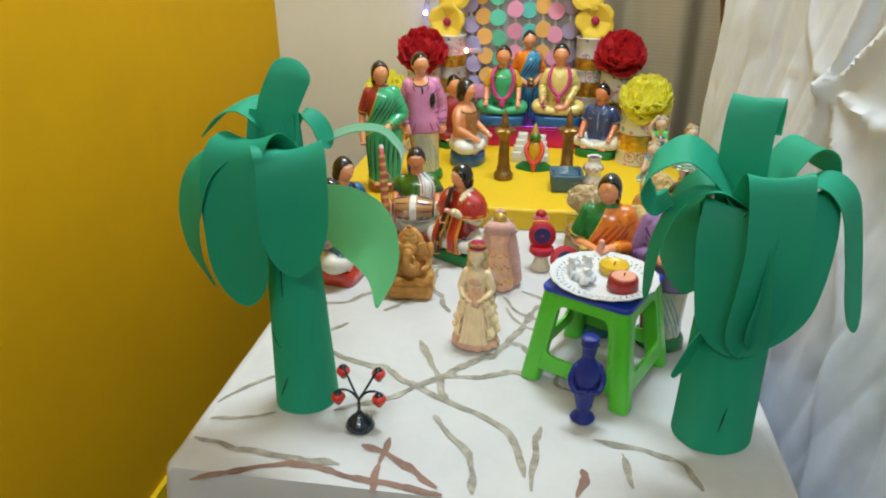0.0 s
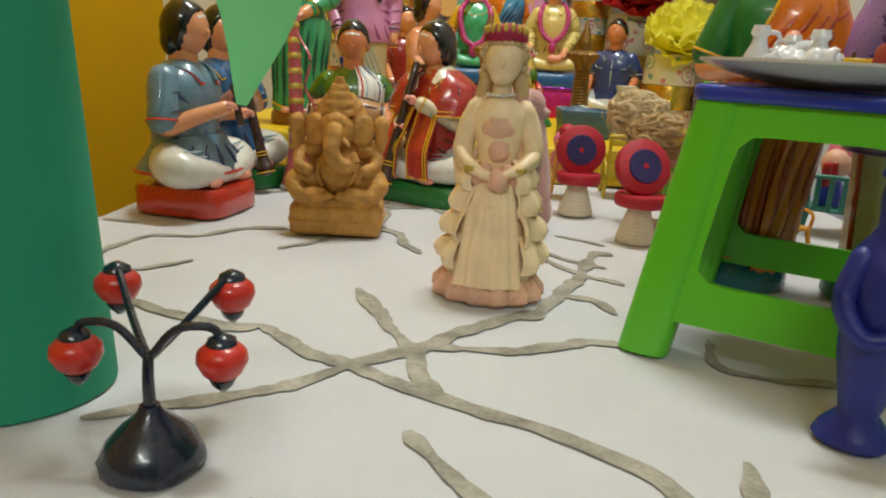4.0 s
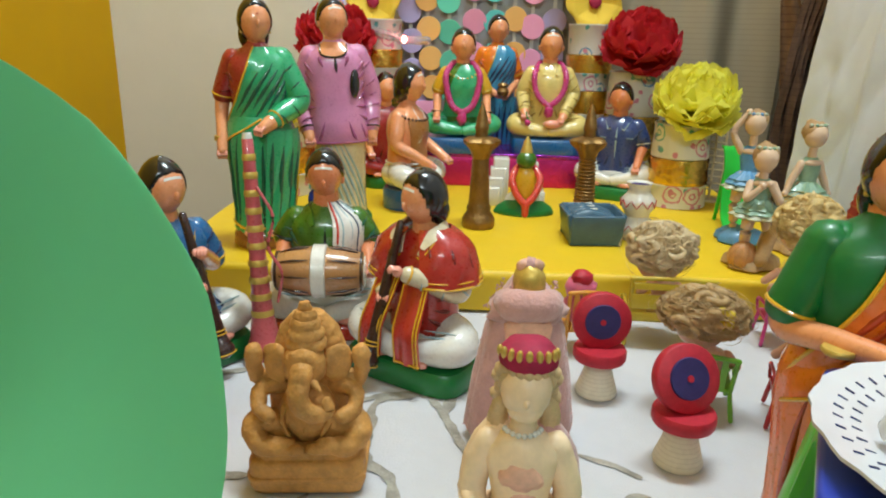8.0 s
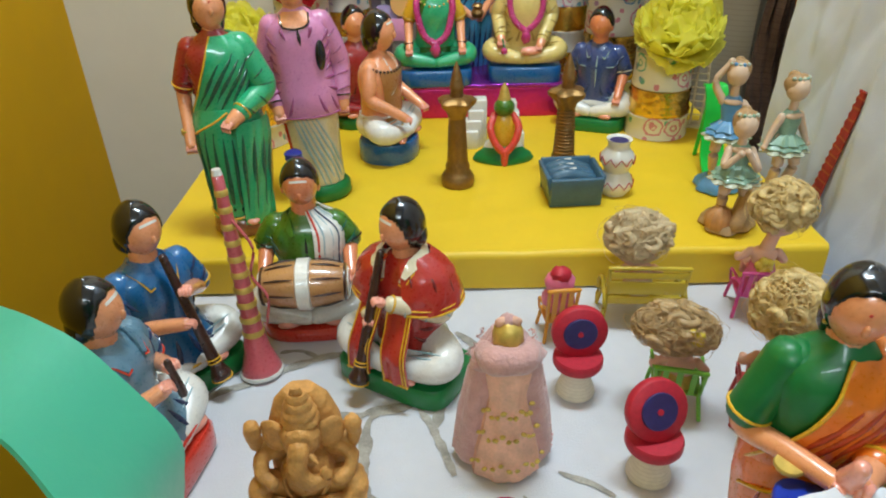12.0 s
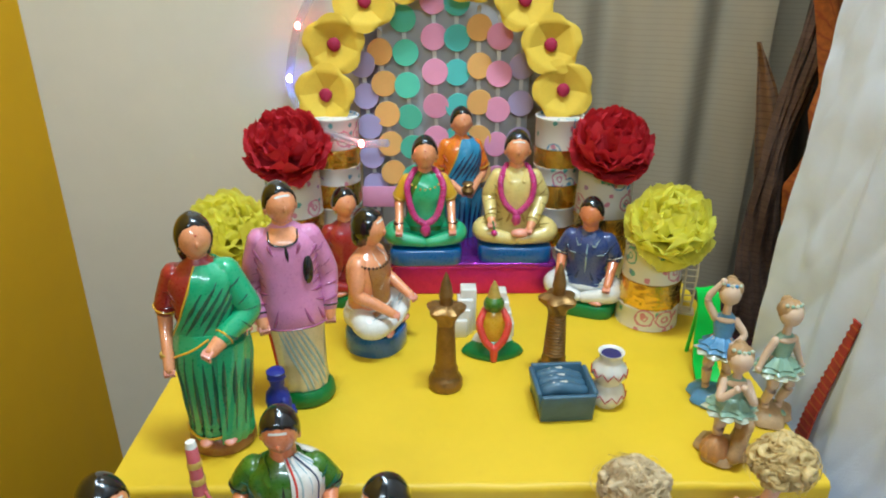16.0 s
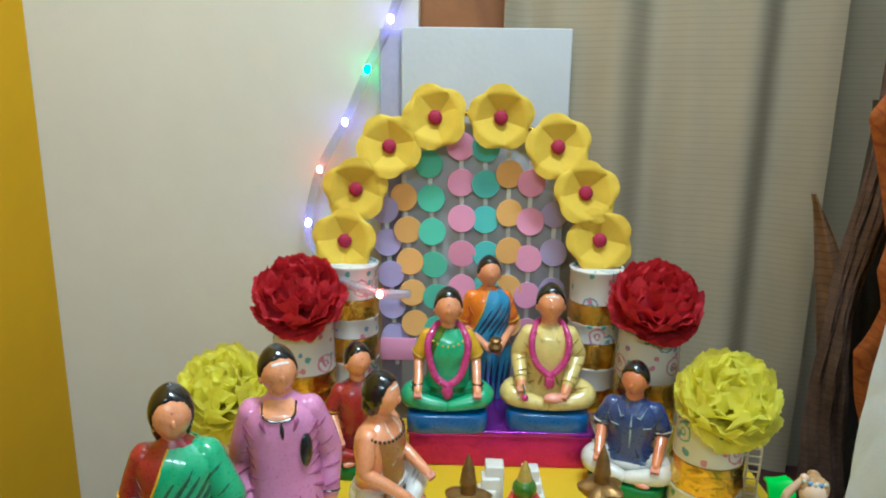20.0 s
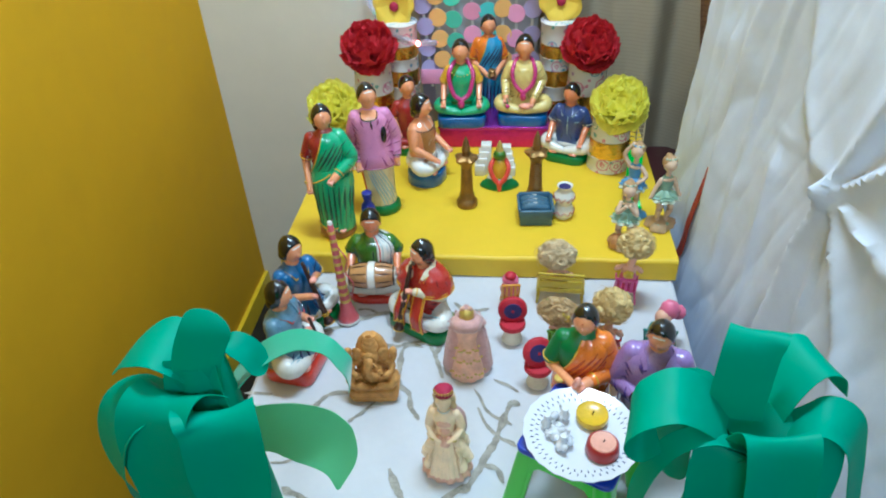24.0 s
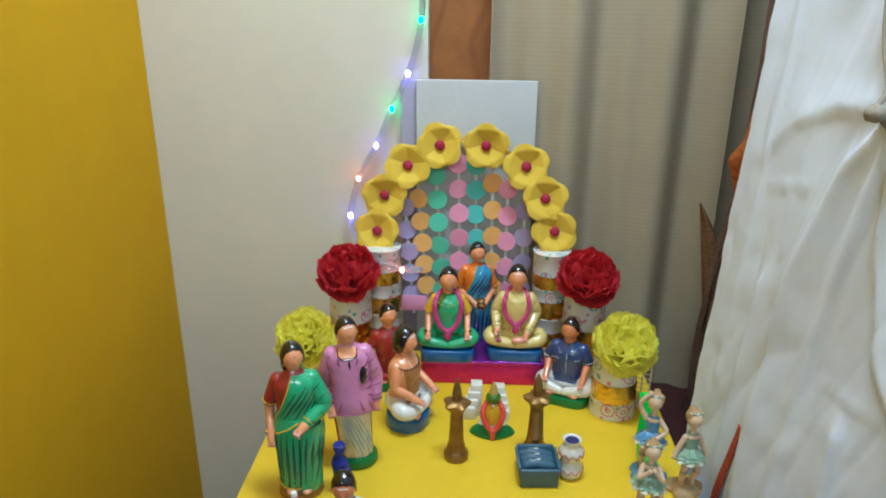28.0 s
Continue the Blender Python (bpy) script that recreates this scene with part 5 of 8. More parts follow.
mus.limb([shawl.at(22 + 10 * k, 0.0785, 0.0010) for k in range(32)], [0.0011], GOLDLINE, 6, 2)
mus.limb([shawl.at(24 + 10 * k, 0.0825, 0.0012) for k in range(32)], [0.0006], GOLDLINE, 6, 2)
for x0, x1, tilt in ((-0.024, -0.004, -0.004), (0.000, 0.022, 0.006)):
    mus.sheet(lambda u, v: (x0 + (x1 - x0) * u + tilt * v, -0.0245 - 0.022 * min(1.0, v * 1.6) + 0.0012 * math.sin(u * 9), 0.084 - 0.060 * v), 8, 14, RED_G, 0.0016)
    for u in (0.04, 0.96, 0.84):
        mus.limb([(x0 + (x1 - x0) * u + tilt * v, -0.0262 - 0.022 * min(1.0, v * 1.6), 0.084 - 0.060 * v) for v in (0, 0.3, 0.6, 1)], [0.0007], GOLDLINE, 6)
    mus.limb([(x0 + tilt, -0.0482, 0.025), (x1 + tilt, -0.0482, 0.025)], [0.0009], GOLDLINE, 6)
for q in (-1, 1):
    pts = [shawl.at(q * 150, 0.1185, 0.001), shawl.at(q * 84, 0.1185, 0.0016), shawl.at(q * 38, 0.1140, 0.0016), shawl.at(q * 20, 0.1055, 0.0014)]
    mus.ribbon(pts, [0.005, 0.008, 0.0095, 0.004], (q * 0.75, -0.15, -0.65), CREAM_G, 0.0007, 6, 0.05)
    mus.limb([p + vec(q * 0.0034, -0.0008, -0.0034) for p in pts[1:]], [0.0006], GOLDLINE, 6, 5)
thing("flute_player_doll", mus, (0.056, 1.104, TABLE), -31, "painted plaster doll in red shawl seated with a pipe, green base", "doll", "concert dolls")

mus, body, zw, zs = sitter(0.161, BASEGREEN, 0.018, WHITE_G, BLUE_G, [((-0.039, -0.006, 0.066), (0.000, -0.040, 0.070)), ((0.040, -0.004, 0.074), (0.009, -0.036, 0.094))], 0.034, (0.052, 0.034), 0.041, hair="bob", turn=6, nod=8, cover=0.46, hem=GOLDLINE, collar=BLUE_G, trim=GOLDLINE, square=5.0, skirted=True)
pipe(mus, (0.003, -0.024, 0.122), (0.010, -0.052, 0.030))
thing("flute_player_doll", mus, (-0.143, 1.102, TABLE), 50, "painted plaster doll in blue shirt seated with a pipe, green base", "doll", "concert dolls")

mus, body, zw, zs = sitter(0.159, REDBASE, 0.022, WHITE_G, SLATE_G, [((-0.040, -0.006, 0.068), (-0.006, -0.038, 0.082)), ((0.039, -0.004, 0.072), (0.010, -0.036, 0.090))], 0.035, (0.037, 0.037), 0.038, hair="bob", turn=6, nod=4, cover=0.46, hem=REDBASE, collar=SLATE_G, trim=REDBASE, square=6.0, skirted=True)
mus.limb([(0.004, -0.040, 0.098), (0.006, -0.044, 0.070)], [0.0026, 0.0030], FLUTE, 10)
thing("seated_musician_doll", mus, (-0.134, 1.000, TABLE), 80, "painted plaster doll in slate blue shirt seated on a red base", "doll", "concert dolls")

mus, body, zw, zs = sitter(0.158, REDBASE, 0.012, WHITE_G, DKGREEN_G, [((-0.041, 0.000, 0.078), (-0.037, -0.034, 0.062)), ((0.041, 0.000, 0.078), (0.038, -0.032, 0.062))], 0.035, (0.048, 0.036), 0.040, SKIN_RED, 0.48, None, HAIR, "bun", 2, 12, collar=DKGREEN_G, square=3.0)


def hoops(shape, rows, mat):
    """Rings about the x axis: rows of (x, radius)."""
    shape.rings([[vec(x, -0.050 + r * math.cos(2 * math.pi * k / 30), 0.066 + r * math.sin(2 * math.pi * k / 30)) for k in range(30)] for x, r in rows], mat)


hoops(mus, [(-0.036, 0.0140), (-0.034, 0.0155), (-0.020, 0.0190), (0, 0.0208), (0.020, 0.0190), (0.034, 0.0155), (0.036, 0.0140)], DRUMWOOD)
for q in (-1, 1):
    hoops(mus, [(q * 0.0362, 0.0132), (q * 0.0372, 0.0125)], WHITE_P)
    hoops(mus, [(q * 0.0330, 0.0156), (q * 0.0335, 0.0166), (q * 0.0350, 0.0162), (q * 0.0356, 0.0146)], FLUTE)
hoops(mus, [(-0.006, 0.0206), (-0.005, 0.0222), (0.005, 0.0222), (0.006, 0.0206)], WHITE_P)
for k in range(9):
    a = 2 * math.pi * k / 9 + 0.3
    for q in (-1, 1):
        mus.limb([(q * 0.008, -0.050 + 0.0210 * math.cos(a), 0.066 + 0.0210 * math.sin(a)), (q * 0.020, -0.050 + 0.0195 * math.cos(a), 0.066 + 0.0195 * math.sin(a)), (q * 0.031, -0.050 + 0.0168 * math.cos(a), 0.066 + 0.0168 * math.sin(a))], [0.0003, 0.0011, 0.0004], FLUTE, 6)
tw = lambda u, v: body.at(14 + 62 * u, zs + 0.010 - 0.064 * v, 0.0026 + 0.0007 * math.sin(u * 22))
mus.sheet(tw, 18, 16, WHITE_P, 0.0012)
mus.sheet(lambda u, v: body.at(104 + 62 * u, zs + 0.004 - 0.050 * v, 0.0026), 10, 10, WHITE_P, 0.0012)
for u, m in ((0.10, REDBASE), (0.24, FOLD_W), (0.45, FOLD_W), (0.62, FOLD_B), (0.80, FOLD_W), (0.93, FOLD_W)):
    mus.limb([tw(u, v) + vec(0, -0.0010, 0.0003) for v in (0.0, 0.3, 0.6, 1.0)], [0.0011 if m is REDBASE else 0.0008], m, 6)
body.stroke(mus, HAIR, [(2, zs - 0.012), (2, zs - 0.026), (2, zs - 0.040)], 0.0008)
thing("drummer_doll", mus, (-0.035, 1.184, TABLE), 4, "painted plaster doll in green shirt with a barrel drum", "doll", "concert dolls")

horn = Shape()
horn.column([(0, 0.0165, 0.0165), (0.003, 0.0178, 0.0178), (0.010, 0.0150, 0.0150), (0.022, 0.0112, 0.0112), (0.040, 0.0084, 0.0084), (0.060, 0.0072, 0.0072), (0.155, 0.0048, 0.0048), (0.176, 0.0042, 0.0042), (0.178, 0.0020, 0.0020)], HORN_P, (0, 0, 0), 24)
horn.column([(0.0005, 0.0179, 0.0179), (0.0025, 0.0183, 0.0183), (0.0042, 0.0176, 0.0176)], WHITE_P, (0, 0, 0), 24)
for k in range(10):
    z = 0.038 + k * 0.0136
    r = 0.0088 - 0.0039 * k / 9
    horn.column([(z, r, r), (z + 0.0012, r + 0.0003, r + 0.0003), (z + 0.0038, r + 0.0002, r + 0.0002), (z + 0.0050, r - 0.0003, r - 0.0003)], GOLDLEAF, (0, 0, 0), 18)
horn.column([(0.1765, 0.0041, 0.0041), (0.181, 0.0034, 0.0034)], WHITE_P, (0, 0, 0), 14)
horn.limb([(0.005, -0.003, 0.140), (0.016, -0.005, 0.118), (0.010, -0.004, 0.094), (0.019, -0.004, 0.074), (0.014, -0.003, 0.050)], [0.0012], HORN_P, 7)
thing("toy_horn", horn, (-0.070, 1.102, TABLE), 0, "tall pink and gold miniature wind horn standing on its bell", "toy horn", rx=-4, ry=-3)

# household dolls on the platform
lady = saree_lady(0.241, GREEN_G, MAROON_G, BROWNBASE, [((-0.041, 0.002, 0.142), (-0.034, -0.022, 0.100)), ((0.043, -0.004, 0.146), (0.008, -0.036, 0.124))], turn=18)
for z in (0.110, 0.1125):
    bangle(lady, (-0.036, -0.014, z), 0.0060, GOLDLEAF)
for q in (-1, 1):
    lady.ball((q * 0.011, -0.024, 0.018), (0.007, 0.010, 0.004), SKIN_PINK, (0, 0, 0), 10, 8)
thing("lady_doll", lady, (-0.120, 1.290, STAGE), 8, "standing plaster doll in a green saree with maroon blouse", "doll", "family dolls")

man, body = shirt_man(0.246, CREAM_G, PINK_G, BASEGREEN, [((-0.042, 0.004, 0.142), (-0.030, -0.024, 0.104)), ((0.042, 0.004, 0.144), (0.036, -0.012, 0.102))], turn=20)
man.ball(tuple(body.at(38, 0.160, 0.001)), (0.0058, 0.0036, 0.0150), HAIR, (0, 4, 34), 14, 12)
thing("man_doll", man, (-0.050, 1.364, STAGE), 8, "standing plaster doll in a pink shirt and cream wrap", "doll", "family dolls", ry=-2.5)

priest, body, zw, zs = sitter(0.176, CUSHION, 0.026, WHITE_P, WHITE_P, [((-0.040, -0.004, 0.082), (-0.024, -0.044, 0.060)), ((0.040, -0.004, 0.082), (0.026, -0.044, 0.060))], 0.034, (0.038, 0.036), 0.036, hair="bob", bare=True, square=2.3, nod=2)
body.cloth(priest, CHEST_B, lambda v: -52 + 8 * v, lambda v: 52 - 8 * v, zs - 0.012, zw - 0.004, 0.0006, 14, 12)
for q in (-1, 1):
    body.stroke(priest, WHITE_P, [(-q * 30, zs + 0.002), (0, zs - 0.026), (q * 50, zs - 0.048), (q * 110, zs - 0.050)], 0.0013)
priest.limb([body.at(15 * k, zw + 0.004, 0.0016) for k in range(25)], [0.0014], WHITE_P, 6, 2)
for k in range(19):
    a = -90 + 10 * k
    priest.ball(body.at(a, zs - 0.004 - 0.010 * math.cos(radians(a)), 0.0012), 0.0019, FLUTE, (0, 0, 0), 6, 5)
thing("priest_doll", priest, (0.012, 1.474, STAGE), 68, "bare-chested plaster doll seated in a white wrap on blue", "doll", "family dolls")

girl, body, zw, zs = sitter(0.158, BASEGREEN, 0.016, MAROON_G, MAROON_G, [((-0.036, -0.002, 0.072), (-0.028, -0.034, 0.050)), ((0.036, -0.002, 0.072), (0.026, -0.034, 0.050))], 0.030, (0.038, 0.034), 0.034, hair="bun", turn=10, mark=None, spot=True, cover=0.46, hem=GOLDLINE)
thing("girl_doll", girl, (-0.030, 1.602, STAGE), 20, "seated plaster doll in a maroon blouse", "doll", "family dolls")

boy, body, zw, zs = sitter(0.155, BASEGREEN, 0.018, WHITE_G, DENIM_G, [((-0.039, 0.000, 0.072), (-0.031, -0.036, 0.048)), ((0.039, 0.000, 0.072), (0.033, -0.034, 0.046))], 0.033, (0.044, 0.036), 0.038, SKIN_RED, 0.48, None, WHITE_P, "short", -8, 6, mark=None, square=4.0, collar=DENIM_G, trim=FOLD_W)
body.stroke(boy, FOLD_W, [(2, zs - 0.010), (2, zs - 0.028), (2, zs - 0.052)], 0.0008)
for a in (-34, 38):
    boy.limb([body.at(a - 9, zs - 0.024, 0.0008), body.at(a + 9, zs - 0.024, 0.0008)], [0.0006], FOLD_W, 6)
thing("boy_doll", boy, (0.298, 1.572, STAGE), -22, "seated plaster doll in a denim blue shirt", "doll", "family dolls")


def garland_of(s, body, zs, z_low, wide, mat, r):
    """A thick flower garland that hangs in a long loop from the shoulders, with a tassel."""
    for q in (-1, 1):
        pts = [body.at(q * 150, zs + 0.002, r * 0.6), body.at(q * 88, zs + 0.004, r * 0.7), body.at(q * wide, zs - 0.010, r * 0.8), body.at(q * wide * 0.9, zs - 0.030, r), body.at(q * wide * 0.55, z_low + 0.010, r * 1.4), body.at(0, z_low, r * 2.0)]
        s.limb(pts, [r], mat, 12, 7)
        for k, p in enumerate(spline(pts, 7)[6:-2]):
            a = k * 2.4
            s.ball(p + vec(0.4 * r * math.cos(a), -0.5 * r, 0.4 * r * math.sin(a)), r * 0.58, mat, (0, 0, 0), 7, 6, 0.3)
    s.ball(body.at(0, z_low - r * 1.6, r * 2.2), (r * 1.5, r * 1.2, r * 2.2), mat, (0, 0, 0), 12, 10, 0.25)


bride, body, zw, zs = sitter(0.171, CUSHION, 0.022, GREEN_G, DKGREEN_G, [((-0.040, 0.000, 0.080), (-0.036, -0.036, 0.050)), ((0.040, 0.000, 0.080), (0.036, -0.036, 0.050))], 0.032, (0.050, 0.036), 0.042, hair="bun", cover=0.42, sleeve=GOLDLINE, hem=GOLDLEAF, square=6.0, mark=None, spot=True, feet=False)
body.cloth(bride, GREEN_G, lambda v: -10 - 60 * v, lambda v: 130 - 40 * v, zs + 0.002, zw, 0.0014, 16, 12, 0.0005, 4)
garland_of(bride, body, zs, 0.056, 46, GARLAND, 0.0046)
for q in (-1, 1):
    bangle(bride, (q * 0.0370, -0.027, 0.058), 0.0066)
for k in range(9):
    a = -48 + 12 * k
    bride.ball(body.at(a, zs - 0.004 - 0.012 * math.cos(radians(a * 1.6)), 0.0014), 0.0019, GOLDLEAF, (0, 0, 0), 7, 6)
thing("bride_doll", bride, (0.079, 1.632, STAGE + 0.049), 2, "seated plaster bride doll in green with a magenta garland", "doll", "wedding dolls")
groom, body, zw, zs = sitter(0.176, CUSHION, 0.022, YELLOW_G, YELLOW_G, [((-0.041, 0.000, 0.082), (-0.034, -0.036, 0.056)), ((0.041, 0.000, 0.082), (0.018, -0.040, 0.050))], 0.034, (0.051, 0.036), 0.043, hair="short", cover=0.90, hem=FOLD_Y, square=6.0, collar=YELLOW_G, feet=False)
garland_of(groom, body, zs, 0.068, 40, GARLAND, 0.0042)
groom.ball((-0.030, -0.046, 0.046), 0.0046, GARLAND, (0, 0, 0), 10, 8, 0.2)
groom.limb([(-0.032, -0.040, 0.060), (-0.030, -0.046, 0.050)], [0.0012], BASEGREEN, 6)
groom.ball((0.006, -0.040, 0.044), (0.014, 0.008, 0.006), SKIN_PINK, (0, 0, 8), 12, 8)
thing("groom_doll", groom, (0.205, 1.641, STAGE + 0.049), -2, "seated plaster groom doll in pale yellow with a magenta garland", "doll", "wedding dolls")
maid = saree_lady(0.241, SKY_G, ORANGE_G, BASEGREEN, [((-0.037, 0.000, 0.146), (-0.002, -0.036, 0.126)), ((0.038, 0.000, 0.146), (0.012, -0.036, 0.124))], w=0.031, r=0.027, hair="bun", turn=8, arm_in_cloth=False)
maid.column([(0, 0.007, 0.007), (0.006, 0.0095, 0.0095), (0.012, 0.006, 0.006), (0.015, 0.0085, 0.0085), (0.018, 0.006, 0.006)], BRONZE, (0.006, -0.046, 0.126), 18)
thing("attendant_doll", maid, (0.131, 1.712, STAGE), 4, "standing plaster doll in a sky blue saree holding a pot", "doll", "wedding dolls")

seat = Shape().slab((0, 0, 0), 0.226, 0.100, 0.044, PINKFOIL, 0, 0.003, 24, 80)
foil = thing("foil_covered_stand", seat, (0.146, 1.648, STAGE), 0, "box stand wrapped in crinkled magenta and purple foil", "stand")
part("top_band", Shape().slab((0, 0, 0), 0.230, 0.104, 0.006, PURPLEFOIL, 0, 0.001, 24, 80), foil, "shiny purple foil band", (0, 0, 0.043))

# visitors behind the stool
lady = saree_lady(0.222, ORANGE_G, BASEGREEN, TEALBASE, [((-0.040, -0.004, 0.132), (-0.006, -0.040, 0.134)), ((0.040, -0.004, 0.132), (0.004, -0.041, 0.136))], w=0.033, r=0.030, turn=-10, nod=4)
lady.limb([(-0.002, -0.041, 0.136), (-0.001, -0.046, 0.150)], [0.0060, 0.0040], SKIN_PINK, 12)
bangle(lady, (-0.022, -0.030, 0.132), 0.0064, GOLDLEAF)
thing("orange_saree_doll", lady, (0.268, 0.898, TABLE), -8, "standing plaster doll in an orange saree with joined palms", "doll", "guest dolls")
man, body = shirt_man(0.224, CREAM_G, PURPLE_G, BASEGREEN, [((-0.043, -0.004, 0.130), (-0.006, -0.040, 0.134)), ((0.043, -0.004, 0.130), (0.004, -0.041, 0.136))], w=0.037, turn=-10, nod=12, open_neck=False)
man.limb([(-0.001, -0.041, 0.136), (0.000, -0.046, 0.150)], [0.0062, 0.0042], SKIN_PINK, 12)
collar_flaps(man, body, 0.808 * 0.224, 0.308 * 0.224, PURPLE_G, FOLD_L)
thing("lilac_shirt_doll", man, (0.348, 0.874, TABLE), -14, "standing plaster doll in a lilac shirt with joined palms", "doll", "guest dolls")

# clay deity, resin lady, felt doll
s = Shape()
s.slab((0, 0, 0), 0.072, 0.050, 0.022, CLAY, 0, 0.004, 7, 40)
s.slab((0, 0, 0.008), 0.074, 0.052, 0.004, CLAY, 0, 0.001, 7, 40)
s.slab((0, -0.001, 0.018), 0.064, 0.042, 0.010, CLAY, 0, 0.003, 7, 40)
s.column([(0.024, 0.026, 0.016), (0.050, 0.026, 0.013), (0.076, 0.024, 0.011), (0.092, 0.018, 0.009), (0.100, 0.010, 0.007)], CLAY, (0, 0.011, 0), 28, 2.6, lambda a, z: 0.05 * noise.noise(vec(math.cos(a) * 3, math.sin(a) * 3, z * 90)))
s.ball((0, -0.003, 0.044), (0.0185, 0.0165, 0.0185), CLAY, (0, 0, 0), 20, 14, 0.05)
s.ball((0, -0.0185, 0.039), (0.0022, 0.0016, 0.0022), CLAY, (0, 0, 0), 8, 6)
s.ball((-0.001, -0.006, 0.075), (0.0135, 0.0125, 0.0140), CLAY, (0, 0, 0), 20, 14, 0.05)
s.ball((-0.001, -0.012, 0.081), (0.0090, 0.0070, 0.0070), CLAY, (0, 0, 0), 14, 10, 0.05)
for k, (z, r) in enumerate(((0.085, 0.0125), (0.091, 0.0112), (0.096, 0.0095), (0.101, 0.0070), (0.106, 0.0040))):
    s.column([(0, r, r * 0.85), (0.0022, r * 1.05, r * 0.9), (0.0045, r * 0.92, r * 0.8), (0.0060, r * 0.80, r * 0.7)], CLAY, (0, -0.003, z), 20)
s.limb([(-0.001, -0.016, 0.075), (-0.003, -0.022, 0.064), (0.000, -0.0235, 0.055), (0.008, -0.022, 0.051), (0.014, -0.020, 0.053), (0.0135, -0.020, 0.058)], [0.0074, 0.0066, 0.0058, 0.0050, 0.0042, 0.0032], CLAY, 14)
for q in (-1, 1):
    s.limb([(q * 0.006, -0.017, 0.068), (q * 0.010, -0.020, 0.065)], [0.0022, 0.0012], CLAY, 8)
    s.ball((q * 0.0185, -0.002, 0.074), (0.0095, 0.0038, 0.0125), CLAY, (0, q * 10, q * 18), 16, 10, 0.08)
    s.limb([(q * 0.010, -0.004, 0.031), (q * 0.028, -0.008, 0.040), (q * 0.033, -0.012, 0.036)], [0.0090, 0.0085, 0.0080], CLAY, 14)
    s.limb([(q * 0.033, -0.012, 0.036), (q * 0.026, -0.018, 0.029), (q * 0.010, -0.020, 0.030)], [0.0080, 0.0066, 0.0050], CLAY, 14)
    s.ball((q * 0.007, -0.0225, 0.0295), (0.0070, 0.0045, 0.0030), CLAY, (0, 0, q * 20), 10, 8)
    s.limb([(q * 0.017, 0.002, 0.060), (q * 0.029, -0.003, 0.057), (q * 0.029, -0.011, 0.049), (q * 0.022, -0.017, 0.047)], [0.0058, 0.0052, 0.0046, 0.0044], CLAY, 12)
    s.limb([(q * 0.017, 0.004, 0.063), (q * 0.031, 0.003, 0.062), (q * 0.034, 0.000, 0.074)], [0.0058, 0.0054, 0.0044], CLAY, 12)
    s.column([(0.072, 0.0042, 0.0040), (0.075, 0.0054, 0.0048), (0.079, 0.0060, 0.0050), (0.083, 0.0048, 0.0042), (0.085, 0.0024, 0.0022)], CLAY, (q * 0.033, -0.001, 0), 14)
    s.limb([(q * 0.012, -0.012, 0.052), (q * 0.015, -0.015, 0.045), (q * 0.010, -0.018, 0.036)], [0.0014], CLAY, 6)
thing("clay_elephant_deity_figure", s.scaled(0.92, 0.92, 1.0, 0.0011, 170), (-0.003, 0.958, TABLE), 4, "unpainted brown clay elephant-headed deity figure on a plinth", "figurine")

s = Shape()
frill = lambda k, a, p=0.0: (lambda th, z: a * math.sin(th * k + p) + a * 0.5 * math.sin(th * k * 2.3 + 1 + p))
s.column([(0, 0.028, 0.023), (0.003, 0.0315, 0.026), (0.009, 0.031, 0.0255), (0.016, 0.026, 0.021)], IVORY_PINK, (0, 0, 0), 80, 2, frill(13, 0.05))
gown = Body([(0.008, 0.0265, 0.0220), (0.030, 0.0235, 0.0195), (0.055, 0.0190, 0.0160), (0.075, 0.0140, 0.0120), (0.086, 0.0118, 0.0100)], 2.0)
gown.loft(s, IVORY, 48)
for k, (z, flare) in enumerate(((0.0165, 0.0070), (0.0335, 0.0075), (0.0500, 0.0075), (0.0640, 0.0070))):
    for half in (0, 1):
        def tier(u, v, z=z, flare=flare, half=half, k=k):
            th = (40 + 130 * u) * (1 if half else -1)
            swag = 0.010 * math.sin(u * math.pi) * v - 0.004 * v
            ruffle = 0.0022 * v * math.sin(u * 19 + k * 2)
            flare = flare * (0.8 + 0.2 * math.sin(u * 19 + k * 2))
            zz = z + 0.022 - 0.020 * v + swag * 0.5 + 0.004 * (1 - u)
            return gown.at(th, zz, 0.0006 + flare * math.sin(min(v, 0.9) * 2.3) * (1.0 if v < 0.75 else 1.0 - 1.4 * (v - 0.75)) + ruffle)
        s.sheet(tier, 44, 14, IVORY, 0.0014)
s.sheet(lambda u, v: gown.at(-38 + 76 * u, 0.074 - 0.062 * v, 0.0010 + 0.0009 * math.sin(u * 34) * v + 0.002 * v), 34, 12, IVORY, 0.001)
for k in range(3):
    s.ball(gown.at(-4, 0.060 - 0.016 * k, 0.002), (0.0018, 0.0012, 0.0018), IVORY, (0, 0, 0), 8, 6)
s.column([(0.082, 0.0122, 0.0102), (0.090, 0.0112, 0.0096), (0.100, 0.0128, 0.0110), (0.110, 0.0150, 0.0112), (0.116, 0.0145, 0.0100), (0.121, 0.0090, 0.0080), (0.124, 0.0056, 0.0056)], IVORY, (0, 0, 0), 30)
for k in range(7):
    s.ball(gown.at(-62 + 21 * k, 0.080 - 0.002 * (k % 2), 0.0022), (0.0046, 0.0034, 0.0064), IVORY_PINK, (0, 0, -60 + 20 * k), 12, 9, 0.15)
s.ball((0, -0.0085, 0.106), (0.0088, 0.0045, 0.0070), IVORY_PINK, (0, 0, 0), 16, 10, 0.25)
